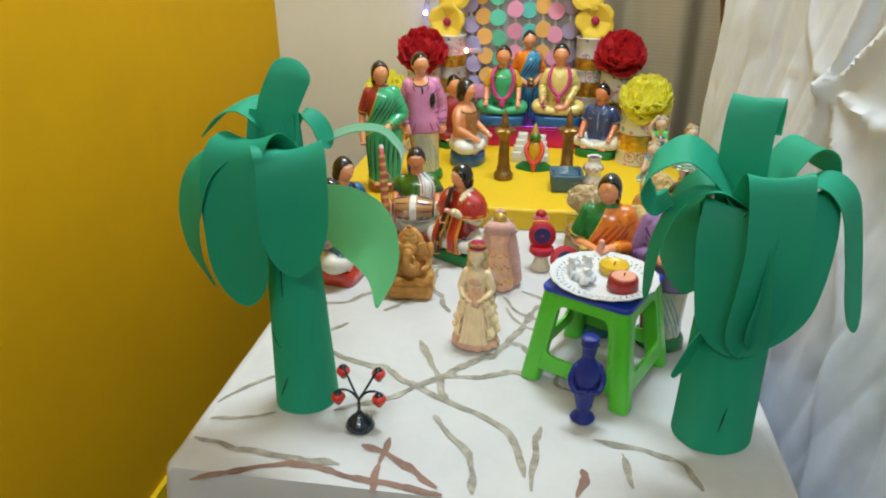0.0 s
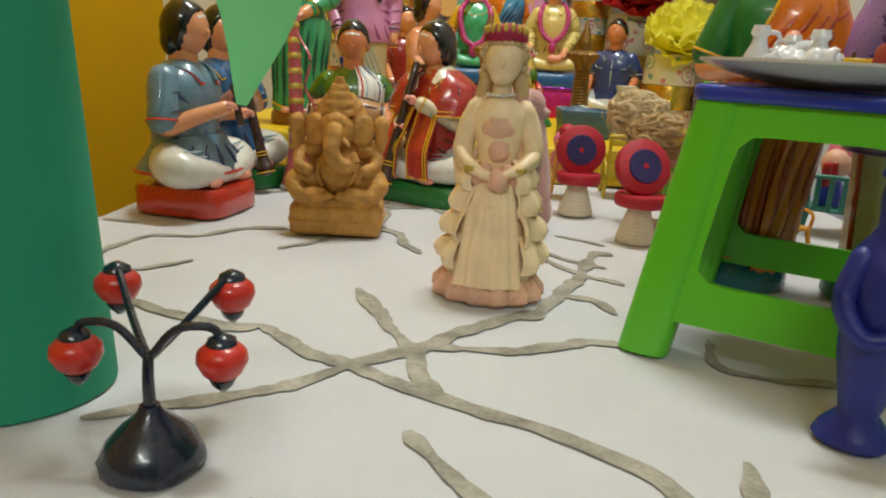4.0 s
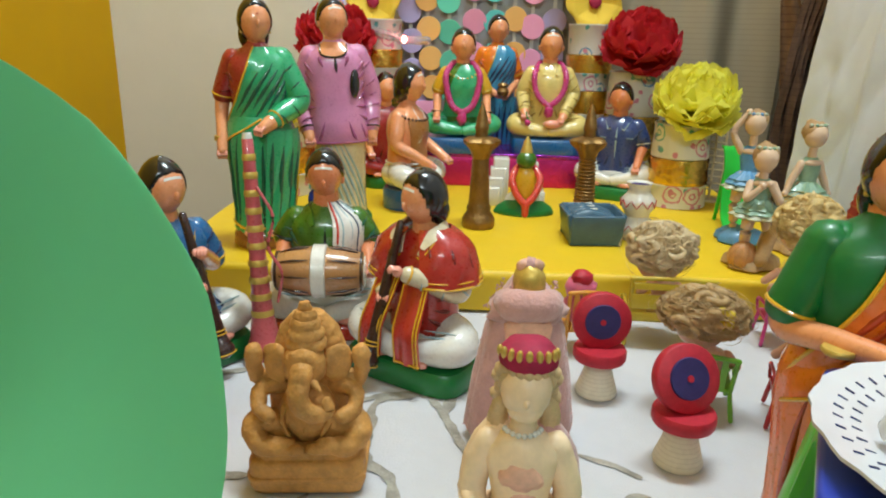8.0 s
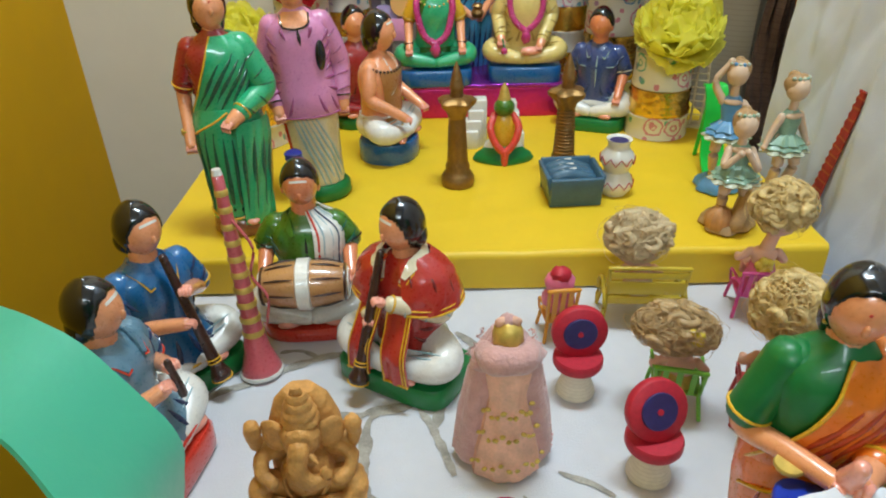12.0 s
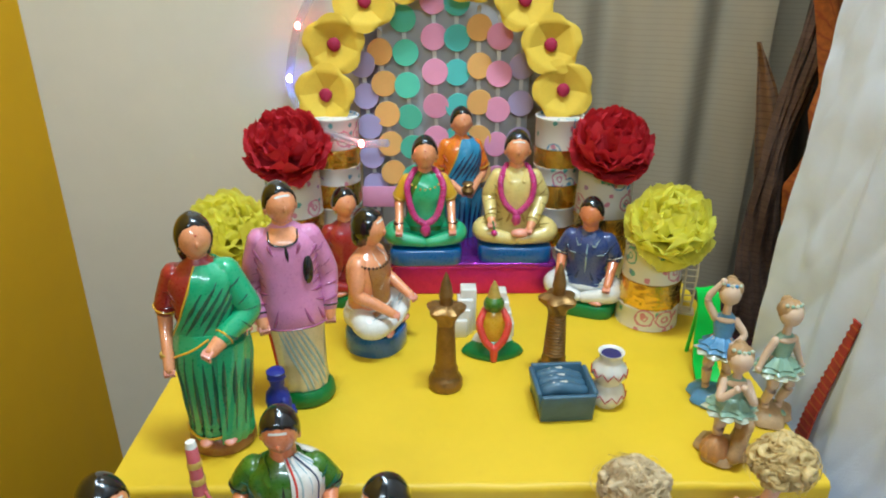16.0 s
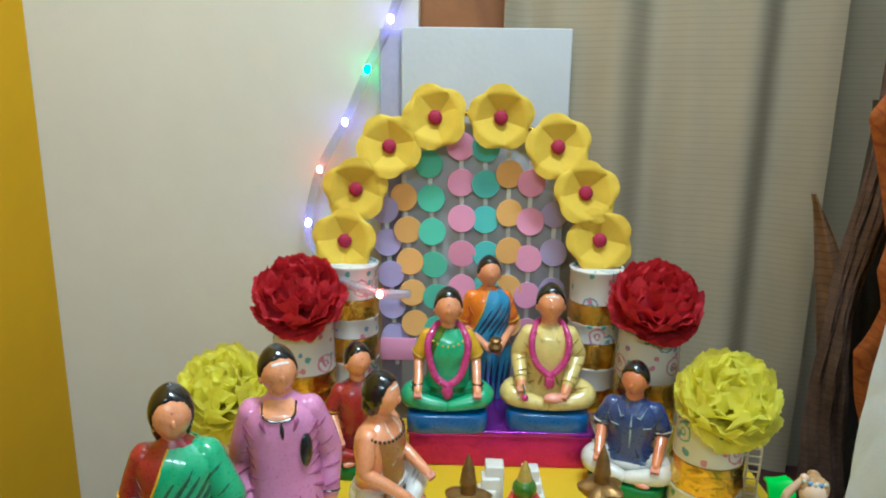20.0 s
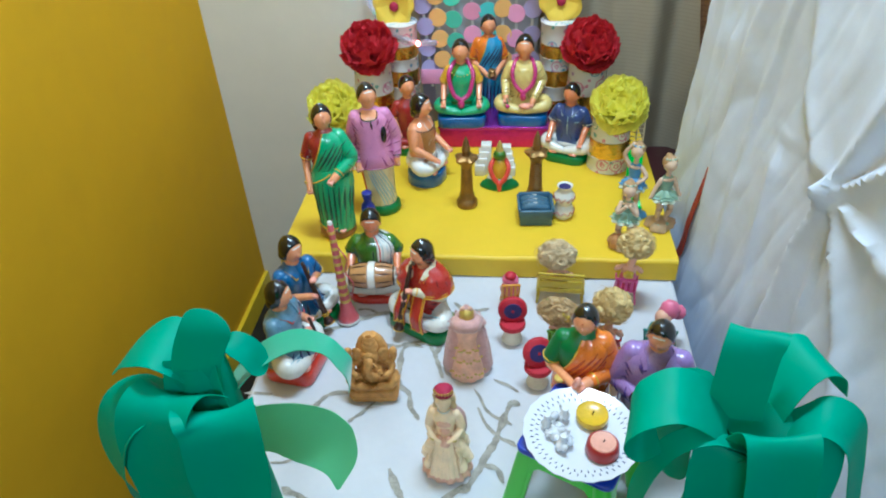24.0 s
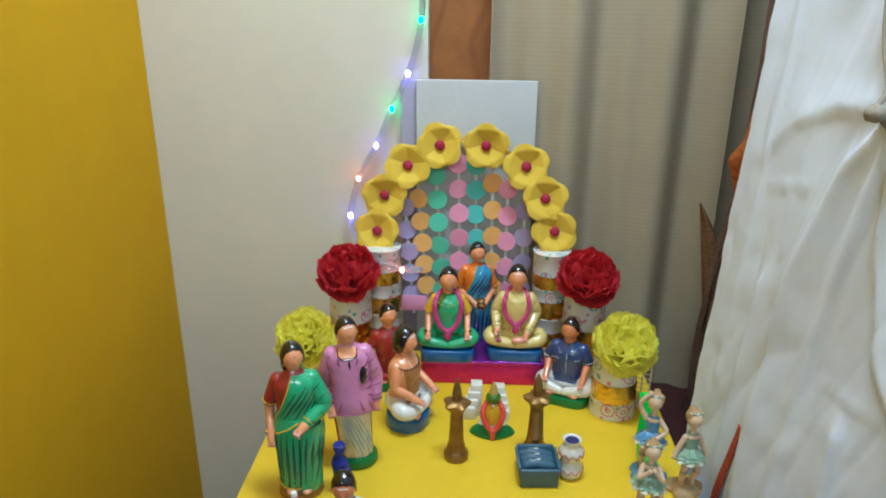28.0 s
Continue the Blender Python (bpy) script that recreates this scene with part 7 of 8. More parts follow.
def mirror_toy(loc, rz, tilt, label):
    s = thing("quilled_paper_dresser", Shape().column([(0, 0.0150, 0.0150), (0.002, 0.0156, 0.0156), (0.012, 0.0125, 0.0125), (0.024, 0.0090, 0.0090), (0.030, 0.0082, 0.0082)], QUILL_C, (0, 0, 0), 26), loc, rz, label, "paper toy", "quilled toys")
    part("tray", Shape().column([(0.028, 0.0185, 0.0185), (0.030, 0.0195, 0.0195), (0.035, 0.0195, 0.0195), (0.037, 0.0185, 0.0185)], QUILL_R, (0, 0, 0), 30), s, "crimson coiled disc")
    dial = Shape()
    e = Euler((radians(90 - tilt), 0, 0)).to_matrix()

    def disc(r_out, y0, y1, mat, inner=0.0):
        n = 32
        rings = [[vec(0, 0.004, 0.0565) + e @ vec(r * math.cos(2 * math.pi * k / n), r * math.sin(2 * math.pi * k / n), y) for k in range(n)] for r, y in ((r_out * 0.96, y0), (r_out, y0 + 0.001), (r_out, y1 - 0.001), (r_out * 0.96, y1))]
        return Shape().rings(rings, mat)

    d = part("dial", disc(0.0215, -0.0035, 0.0045, QUILL_R), s, "crimson coiled ring")
    part("dial_centre", disc(0.0132, 0.0040, 0.0062, QUILL_N), d, "navy blue coiled centre")
    part("dial_bead", disc(0.0022, 0.0055, 0.0068, QUILL_R), d)
    return s


mirror_toy((0.188, 1.070, TABLE), 2, 6, "quilled paper dresser with red ring and navy centre")
mirror_toy((0.224, 0.984, TABLE), 14, 22, "quilled paper dresser tilted back on its cream foot")


# ---- toy furniture and its dolls ----
def toy_chair(loc, rz, mat, label, w=0.030, seat=0.022, back=0.052, slats=3, long=1.0):
    ch = thing("toy_chair" if long == 1.0 else "toy_bench", None, loc, rz, label, "chair" if long == 1.0 else "bench", "toy furniture")
    L = w * long
    part("seat", Shape().slab((0, 0, seat - 0.0015), L, w, 0.003, mat, 0, 0.001, 20, 32, 0.004), ch)
    for q in (-1, 1):
        part("leg", Shape().limb([(q * (L / 2 - 0.002), -w / 2 + 0.002, seat), (q * (L / 2 + 0.001), -w / 2 - 0.001, 0.001)], [0.0017], mat, 8), ch)
        part("leg", Shape().limb([(q * (L / 2 - 0.002), w / 2 - 0.002, seat), (q * (L / 2 + 0.001), w / 2 + 0.003, 0.001)], [0.0017], mat, 8), ch)
        part("back_post", Shape().limb([(q * (L / 2 - 0.0015), w / 2 - 0.001, seat), (q * (L / 2 - 0.0005), w / 2 + 0.006, back)], [0.0017], mat, 8), ch)
        part("arm", Shape().limb([(q * (L / 2 - 0.001), w / 2, seat + 0.013), (q * (L / 2 + 0.001), -w / 2 + 0.004, seat + 0.012), (q * (L / 2), -w / 2 + 0.002, seat)], [0.0013], mat, 7), ch)
    part("top_rail", Shape().limb([(-L / 2, w / 2 + 0.006, back), (0, w / 2 + 0.0075, back + 0.0015), (L / 2, w / 2 + 0.006, back)], [0.0020], mat, 8), ch)
    if long == 1.0:
        for k in range(slats):
            x = (k + 0.5) / slats * (L - 0.006) - (L - 0.006) / 2
            part("slat", Shape().ribbon([(x, w / 2, seat), (x, w / 2 + 0.003, (seat + back) / 2), (x, w / 2 + 0.006, back)], [0.0042] * 3, (1, 0, 0), mat, 0.0007, 4), ch)
    else:
        for z, tall in ((seat + 0.001, 0.0075), (seat + 0.0125, 0.0130), (seat + 0.0310, 0.0060)):
            part("slat", Shape().slab((0, w / 2 + 0.002 + (z - seat) * 0.18, z), L - 0.003, 0.0020, tall, mat, 0, 0.0005, 20), ch)
        for q in (-1, 1):
            part("side_hoop", Shape().limb([(q * (L / 2 + 0.001), w / 2 + 0.004, 0.001), (q * (L / 2 + 0.001), w / 2 + 0.003, seat + 0.006), (q * (L / 2 + 0.001), 0.0, seat + 0.016), (q * (L / 2 + 0.001), -w / 2, seat + 0.006), (q * (L / 2 + 0.001), -w / 2 - 0.002, 0.001)], [0.0019], mat, 8), ch)
    return ch


def curls(s, c, r, mat, n, seed, wide=(1.0, 1.0, 1.0)):
    """A loose mop of soft fat curls with fine stray strands."""
    random.seed(seed)
    c = Vector(c)
    o = vec(seed * 3.1, seed, 0)

    def at(th, a, g):
        return c + vec(math.sin(th) * math.cos(a) * wide[0], math.sin(th) * math.sin(a) * wide[1], math.cos(th) * wide[2]) * (r * g)

    rows = []
    for j in range(49):
        th = math.pi * min(max(j, 0.03), 47.97) / 48
        ring = []
        for k in range(84):
            a = 2 * math.pi * k / 84
            d = vec(math.sin(th) * math.cos(a), math.sin(th) * math.sin(a), math.cos(th))
            w = d + noise.noise_vector(d * 2.0 + o) * 0.25
            ring.append(at(th, a, 0.80 + 0.22 * noise.noise(w * 1.3 + o) + 0.30 * abs(noise.noise(w * 2.6 + o)) + 0.12 * abs(noise.noise(w * 6.0 - o)) + 0.018 * math.sin(a * 40 * math.sin(th) + 9 * noise.noise(w * 2.2))))
        rows.append(ring)
    s.rings(rows, mat)
    for k in range(26):
        a, th, g = random.uniform(0, 6.28), random.uniform(0.2, 2.2), random.uniform(0.84, 0.98)
        ph, big = random.uniform(0, 6.28), random.uniform(0.16, 0.26)
        pts = [at(th + big * math.sin(ph + q * 0.85), a + big * math.cos(ph + q * 0.85) / max(math.sin(th), 0.4), g + 0.03 * q - 0.008 * q * q) for q in range(6)]
        s.limb(pts, [r * 0.06, r * 0.13, r * 0.15, r * 0.12, r * 0.03], mat, 9, 4, 0.8)
    for k in range(n * 2):
        a, th, g = random.uniform(0, 6.28), random.uniform(0.1, 2.3), random.uniform(0.88, 1.04)
        ph, big = random.uniform(0, 6.28), random.uniform(0.14, 0.34)
        s.limb([at(th + big * math.sin(ph + q * 0.8), a + big * math.cos(ph + q * 0.8) / max(math.sin(th), 0.4), g) for q in range(5)], [r * 0.012, r * 0.022, r * 0.010], mat, 4, 2)
    for k in range(n // 3):
        a, th = random.uniform(0, 6.28), random.uniform(0.0, 2.2)
        g, sway, ph, lift = random.uniform(0.95, 1.12), random.uniform(0.1, 0.4), random.uniform(0, 6.28), random.uniform(0.0, 0.20)
        s.limb([at(th + 0.28 * q, a + sway * math.sin(ph + q), g + lift * math.sin(q)) for q in range(4)], [r * 0.005, r * 0.008, r * 0.003], mat, 3, 3)


def curly_doll(loc, rz, dress, hair, label, seed, head=0.016, seat=0.024, bow=None, wide=(1.0, 1.0, 1.0), lean=0.0, neck=0.0):
    """A seated toy doll with a mop of curls; lean and neck shift the head."""
    s = Shape()
    s.column([(0, 0.012, 0.010), (0.006, 0.013, 0.011), (0.014, 0.0105, 0.008), (0.017, 0.008, 0.006)], dress, (0, 0.002, 0), 24, 2, frill(8, 0.05))
    s.column([(0.012, 0.0092, 0.0066), (0.020, 0.0104, 0.0072), (0.026, 0.0118, 0.0070), (0.029, 0.0085, 0.0055)], DOLLSKIN, (0, 0.002, 0), 22)
    s.limb([(0, 0.002, 0.026), (lean * 0.6, 0.001, 0.030 + neck * 0.6), (lean, 0.0, 0.032 + neck)], [0.0062, 0.0056, 0.0056], DOLLSKIN, 12)
    for q in (-1, 1):
        s.limb([(q * 0.006, -0.004, 0.005), (q * 0.008, -0.018, 0.005), (q * 0.008, -0.021, -0.008)], [0.0042, 0.0038, 0.003], DOLLSKIN, 9)
        s.limb([(q * 0.011, 0.002, 0.026), (q * 0.019, -0.002, 0.016), (q * 0.017, -0.014, 0.012)], [0.0038, 0.0033, 0.0028], DOLLSKIN, 9)
    s.ball((lean, -0.003, 0.028 + neck + head * 0.80), (head * 0.80, head * 0.78, head * 0.84), DOLLSKIN, (0, 0, 0), 18, 12)
    curls(s, (lean, 0.003, 0.031 + neck + head * 1.05), head * 0.98, hair, 150, seed, wide)
    if bow:
        b = vec(lean * 0.4 - 0.006, head * 0.72, 0.030 + neck * 0.3 + head * 1.25) if neck == 0 else vec(0, 0.0085, 0.016)
        for k in range(5):
            a = 1.2566 * k
            s.ball(b + vec(0.0045 * math.cos(a), 0.002, 0.0045 * math.sin(a)), (0.0042, 0.0028, 0.0042), bow, (0, 20 * k, 0), 10, 8, 0.3)
    thing("curly_haired_doll", s, (loc[0], loc[1], loc[2] + seat), rz, label, "doll", "toy dolls")


toy_chair((0.264, 1.172, TABLE), 176, TOY_Y, "mustard yellow plastic toy garden bench", 0.030, 0.022, 0.062, long=2.3)
curly_doll((0.262, 1.176, TABLE), 170, BLONDE_PALE, BLONDE_PALE, "toy doll with pale frizzy hair on the yellow bench", 1, 0.026, 0.024, None, (1.15, 0.9, 0.95), 0.006)
toy_chair((0.184, 1.148, TABLE), 185, TOY_O, "amber yellow plastic toy chair with a pink seat doll", 0.026, 0.020, 0.056)
s = Shape()
s.ball((0, 0, 0.012), (0.011, 0.010, 0.012), PINKSATIN, (0, 0, 0), 16, 10, 0.2)
s.ball((0, 0.002, 0.028), (0.010, 0.0095, 0.010), PINKSATIN, (0, 0, 0), 16, 10, 0.15)
s.ball((0, 0.004, 0.036), (0.007, 0.007, 0.006), QUILL_R, (0, 0, 0), 12, 8, 0.2)
thing("pink_felt_doll", s.scaled(1.3, 1.2, 1.2), (0.184, 1.146, TABLE + 0.022), 180, "tiny pink and red rag doll on a chair", "doll", "toy dolls")
toy_chair((0.262, 1.058, TABLE), 165, TOY_G, "leaf green plastic toy chair", 0.036, 0.022, 0.048)
curly_doll((0.262, 1.054, TABLE), 165, GOLDLEAF, BLOND, "toy doll with brown blond curls and a gold bow", 2, 0.023, 0.018, BOW_Y, (1.38, 1.0, 0.85), 0.008)
toy_chair((0.322, 1.040, TABLE), 160, TOY_R, "red plastic toy chair", 0.036, 0.022, 0.050)
curly_doll((0.322, 1.038, TABLE), 165, TOY_P, BLOND_GOLD, "toy doll with a big blond curly head", 3, 0.026, 0.032, None, (1.05, 1.0, 1.0), -0.002, 0.012)
toy_chair((0.368, 1.178, TABLE), 170, TOY_P, "hot pink plastic toy chair", 0.032, 0.022, 0.050)
curly_doll((0.368, 1.172, TABLE), 170, PINKSATIN, BLOND_GOLD, "toy doll in pink with a gold sash and blond curls", 5, 0.025, 0.040, BOW_Y, (1.1, 1.0, 0.95), -0.006, 0.014)
toy_chair((0.402, 1.058, TABLE), 150, TOY_T, "dark teal plastic toy chair", 0.036, 0.022, 0.050)
s = Shape()
s.column([(0, 0.011, 0.009), (0.010, 0.012, 0.009), (0.022, 0.008, 0.006), (0.026, 0.005, 0.005)], STOOL_B, (0, 0, 0), 24, 2, frill(7, 0.06))
s.ball((0, 0, 0.036), (0.012, 0.012, 0.0125), DOLLSKIN, (0, 0, 0), 16, 10)
for x, y, z, r in ((0.012, 0.002, 0.044, 0.015), (0.028, 0.000, 0.034, 0.011), (0.020, 0.004, 0.038, 0.010)):
    s.ball((x, y, z), (r, r * 0.9, r), PINKSATIN, (0, 0, 0), 16, 10, 0.18)
for q in (-1, 1):
    s.limb([(q * 0.005 - 0.012, -0.004, 0.020), (q * 0.005 - 0.013, -0.005, 0.036)], [0.0036], TOY_R, 10)
thing("pink_haired_doll", s, (0.402, 1.062, TABLE + 0.024), 30, "toy doll in blue with a large pink satin bun", "doll", "toy dolls")
toy_chair((0.330, 0.985, TABLE), 20, TOY_O, "amber plastic toy chair behind the guests", 0.032, 0.020, 0.046)
s = Shape().column([(0, 0.008, 0.007), (0.014, 0.007, 0.006), (0.022, 0.009, 0.007), (0.030, 0.005, 0.005)], POT_W, (0, 0, 0), 20, 2, frill(6, 0.05))
s.ball((0, 0, 0.036), 0.008, POT_W, (0, 0, 0), 14, 10)
for q in (-1, 1):
    s.ball((q * 0.005, 0.002, 0.045), (0.0025, 0.002, 0.005), POT_W, (0, q * 15, 0), 8, 6)
thing("white_rabbit_figurine", s, (0.300, 1.005, TABLE), 20, "tiny white glazed rabbit figurine", "figurine")

# ---- platform centre ----
PIL = [(0, 0.0175, 0.0175), (0.003, 0.0190, 0.0190), (0.010, 0.0190, 0.0190), (0.015, 0.0165, 0.0165), (0.019, 0.0135, 0.0135), (0.024, 0.0140, 0.0140), (0.028, 0.0122, 0.0122)]


def bronze_pillar(loc, rz, ridged):
    s = Shape().column(PIL + [(0.030 + 0.052 * k / 26, 0.0118 - 0.0025 * k / 26 + (0.0009 * math.cos(k * math.pi) if ridged else 0), 0.0118 - 0.0025 * k / 26 + (0.0009 * math.cos(k * math.pi) if ridged else 0)) for k in range(27)], BRONZE, (0, 0, 0), 26)
    ob = thing("bronze_pillar", s, loc, rz, "antique bronze miniature temple lamp pillar, " + ("ridged shaft" if ridged else "smooth shaft"), "pillar", "bronze pillars")
    part("capital", Shape().column([(0.080, 0.0095, 0.0095), (0.088, 0.012, 0.012), (0.096, 0.0185, 0.0185), (0.100, 0.0195, 0.0195), (0.103, 0.016, 0.016), (0.105, 0.008, 0.008)], BRONZE, (0, 0, 0), 40, 2, lambda a, z: 0.16 * math.cos(a * 5) if z > 0.09 else 0.03 * math.cos(a * 5)), ob)
    part("finial", Shape().column([(0.103, 0.0075, 0.0075), (0.112, 0.0068, 0.0068), (0.114, 0.0078, 0.0078), (0.117, 0.0072, 0.0072), (0.128, 0.0055, 0.0055), (0.138, 0.0022, 0.0022), (0.142, 0.0006, 0.0006)], BRONZE, (0, 0, 0), 20), ob)


bronze_pillar((0.103, 1.378, STAGE), 10, False)
bronze_pillar((0.227, 1.400, STAGE), 30, True)
s = Shape()
s.column([(0, 0.036, 0.022), (0.003, 0.038, 0.023), (0.010, 0.034, 0.020), (0.018, 0.022, 0.014), (0.022, 0.012, 0.010)], BASEGREEN, (0, 0, 0), 36, 1.5)
s.column([(0.012, 0.026, 0.015), (0.022, 0.022, 0.014), (0.030, 0.012, 0.010)], WHITE_P, (0, 0.004, 0), 28)
s.column([(0.014, 0.012, 0.010), (0.030, 0.014, 0.011), (0.048, 0.015, 0.011), (0.056, 0.011, 0.009), (0.060, 0.006, 0.006)], GOLDLINE, (0, 0, 0), 24)
s.ball((0, -0.001, 0.068), (0.0125, 0.0115, 0.0115), DKGREEN_G, (0, 0, 0), 18, 12)
s.column([(0.074, 0.0085, 0.0085), (0.082, 0.0065, 0.0065), (0.090, 0.0045, 0.0045), (0.097, 0.0012, 0.0012)], GOLDLEAF, (0, 0, 0), 16)
for q in (-1, 1):
    s.limb([(q * 0.010, 0.002, 0.058), (q * 0.017, -0.010, 0.046), (q * 0.011, -0.017, 0.028), (0, -0.020, 0.016)], [0.0046], REDGARLAND, 10)
s.limb([(0, -0.020, 0.018), (0, -0.022, 0.004)], [0.0055, 0.004], REDGARLAND, 10)
thing("deity_bust_doll", s, (0.161, 1.446, STAGE), 0, "small painted deity bust with scarlet garland and green base", "doll")
steps = thing("white_stepped_model", None, (0.150, 1.490, STAGE), 0, "small white block model of steps with black lines", "model")
for k in range(4):
    part("step", Shape().slab((-0.018 + 0.004 * k, 0.004 * k, 0), 0.020, 0.020, 0.024 + 0.012 * k, POT_W, 0, 0.001, 20), steps, loc=(-0.010, 0.001 * k, 0))
    part("step", Shape().slab((0.020 - 0.003 * k, 0.004 * k, 0), 0.018, 0.018, 0.020 + 0.012 * k, POT_W, 0, 0.001, 20), steps, loc=(0.012, 0.001 * k, 0))
tray = thing("blue_grey_trough", None, (0.226, 1.340, STAGE), 3, "blue grey painted clay water trough", "trough")
part("base", Shape().slab((0, 0, 0), 0.048, 0.050, 0.005, SLATEPOT, 0, 0.001, 20), tray)
for nm, x, y, sx, sy, rx, ry in (("wall", 0, -0.0265, 0.056, 0.005, 9, 0), ("wall", 0, 0.0265, 0.056, 0.005, -9, 0), ("wall", -0.0255, 0, 0.005, 0.052, 0, -9), ("wall", 0.0255, 0, 0.005, 0.052, 0, 9)):
    part(nm, Shape().slab((0, 0, 0), sx, sy, 0.034, SLATEPOT, 0, 0.0012, 20), tray, loc=(x * 0.95, y * 0.95, 0.001), rot=(rx, ry, 0))
lump = Shape()
for k in range(3):
    lump.limb([(-0.020, -0.013 + 0.013 * k, 0.0), (-0.006, -0.012 + 0.012 * k, 0.003), (0.008, -0.013 + 0.013 * k, 0.001), (0.020, -0.012 + 0.012 * k, -0.002)], [0.0075, 0.0090, 0.0080, 0.0070], SLATEPOT, 14, 5)
    # a white stroke on each hump paints its highlight
    lump.limb([(-0.012, -0.013 + 0.013 * k, 0.0100), (0.002, -0.013 + 0.013 * k, 0.0112)], [0.0010, 0.0014], POT_W, 6)
part("modelled_water", lump, tray, "blue modelled water with painted white highlights", (0, 0.004, 0.026))
pot = thing("stacked_pot", Shape().column([(0, 0.0125, 0.0125), (0.002, 0.0135, 0.0135), (0.007, 0.0175, 0.0175), (0.014, 0.0195, 0.0195), (0.023, 0.0165, 0.0165), (0.028, 0.0128, 0.0128), (0.032, 0.0140, 0.0140), (0.039, 0.0185, 0.0185), (0.047, 0.0180, 0.0180), (0.054, 0.0125, 0.0125), (0.058, 0.0112, 0.0112), (0.063, 0.0132, 0.0132), (0.065, 0.0138, 0.0138), (0.064, 0.0112, 0.0112), (0.058, 0.009, 0.009)], POT_W, (0, 0, 0), 30), (0.276, 1.345, STAGE), 0, "two white glazed pots stacked, with red zigzag lines", "pot")
for z, r in ((0.015, 0.0196), (0.042, 0.0187)):
    zig = [(r * 1.01 * math.cos(2 * math.pi * k / 20), r * 1.01 * math.sin(2 * math.pi * k / 20), z + (0.005 if k % 2 else -0.003)) for k in range(21)]
    part("red_line", Shape().limb(zig, [0.0006], POT_R, 5, 2), pot)
part("mouth", Shape().column([(0, 0.0104, 0.0104), (0.001, 0.0102, 0.0102)], QUILL_N, (0, 0, 0.0618), 20), pot, "dark blue mouth")


# ---- dancers, lattice and slide ----
def dancer(loc, rz, h, dress, arms, label, hair=PORC_H, rock=True, lean=0.0, basket=False):
    s = Shape()
    if basket:
        s.column([(0.006, 0.0130, 0.0120), (0.013, 0.0140, 0.0125), (0.020, 0.0125, 0.0110), (0.026, 0.0075, 0.0070), (0.028, 0.0025, 0.0025)], PORC_O, (-0.009, -0.010, 0), 44, 2, lambda a, z: 0.06 * math.cos(a * 11))
        s.limb([(0.004, -0.020, 0.014), (0.009, -0.016, 0.030), (0.014, -0.012, 0.046)], [0.0085, 0.0080, 0.0075], PORC_S, 12, 5, 0.5)
    s.column([(0, 0.022, 0.019), (0.003, 0.026, 0.022), (0.010, 0.024, 0.020), (0.016, 0.016, 0.013), (0.019, 0.006, 0.005)], PORC_S if rock else PORC_B, (0, 0, 0), 30, 2, lambda a, z: 0.14 * math.sin(a * 3 + 1) + 0.08 * math.sin(a * 7))
    z = 0.012
    k = (h - z) / 0.11
    for q in (-1, 1):
        s.limb([(q * 0.0055, 0.000, z + 0.052 * k), (q * 0.0095, -0.009, z + 0.030 * k), (q * 0.0080, -0.002, z + 0.010 * k), (q * 0.0070, -0.006, z)], [0.0070, 0.0056, 0.0044, 0.0032], PORCELAIN, 12)
        s.ball((q * 0.0072, -0.009, z + 0.001), (0.0038, 0.0070, 0.0028), dress, (0, 0, q * 10), 10, 7)
    for zz, r, p in ((0.040, 0.0225, 0), (0.044, 0.0205, 1.3), (0.048, 0.0175, 2.1)):
        s.column([(zz * k, r, r * 0.90), (zz * k + 0.0016, r * 1.06, r * 0.95), (zz * k + 0.006, r * 0.74, r * 0.66), (zz * k + 0.011, r * 0.45, r * 0.40)], dress if p else PORC_T, (0, 0, z), 52, 2, lambda a, q, p=p: 0.10 * math.sin(a * 9 + p) + 0.05 * math.sin(a * 17))
    s.column([(0.048 * k, 0.0098, 0.0080), (0.056 * k, 0.0086, 0.0070), (0.068 * k, 0.0112, 0.0084), (0.075 * k, 0.0104, 0.0072), (0.079 * k, 0.006, 0.005)], dress, (lean * 0.5, 0, z), 28)
    s.ball((lean * 0.6, -0.003, z + 0.074 * k), (0.0096, 0.0060, 0.0040), PORCELAIN, (0, 0, 0), 14, 8)
    s.limb([(lean * 0.6, 0, z + 0.074 * k), (lean, -0.001, z + 0.088 * k)], [0.0048, 0.0038], PORCELAIN, 9)
    hd = vec(lean, -0.001, z + 0.098 * k)
    s.ball(hd, (0.0108, 0.0112, 0.0128), PORCELAIN, (0, 8, 0), 18, 12)
    s.ball(hd + vec(0, 0.0032, 0.0034), (0.0120, 0.0114, 0.0112), hair, (15, 0, 0), 18, 12, 0.16)
    s.ball(hd + vec(0, 0.010, 0.010), 0.0056, hair, (0, 0, 0), 12, 8, 0.25)
    for g in range(5):
        s.ball(hd + vec(-0.008 + 0.004 * g, -0.0055 + 0.001 * (g - 2) ** 2, 0.0105), 0.0022, dress if g % 2 else PORC_T, (0, 0, 0), 7, 6)
    for q, pts in zip((-1, 1), arms):
        s.limb([(q * 0.0098 + lean * 0.6, 0, z + 0.073 * k)] + [(x, y, z + zz * k) for x, y, zz in pts], [0.0044, 0.0038, 0.0028], PORCELAIN, 10)
        s.ball(vec(pts[-1][0], pts[-1][1], z + pts[-1][2] * k), 0.0036, PORCELAIN, (0, 0, 0), 9, 7)
    thing("dancer_figurine", s, loc, rz, label, "figurine", "porcelain dancers")


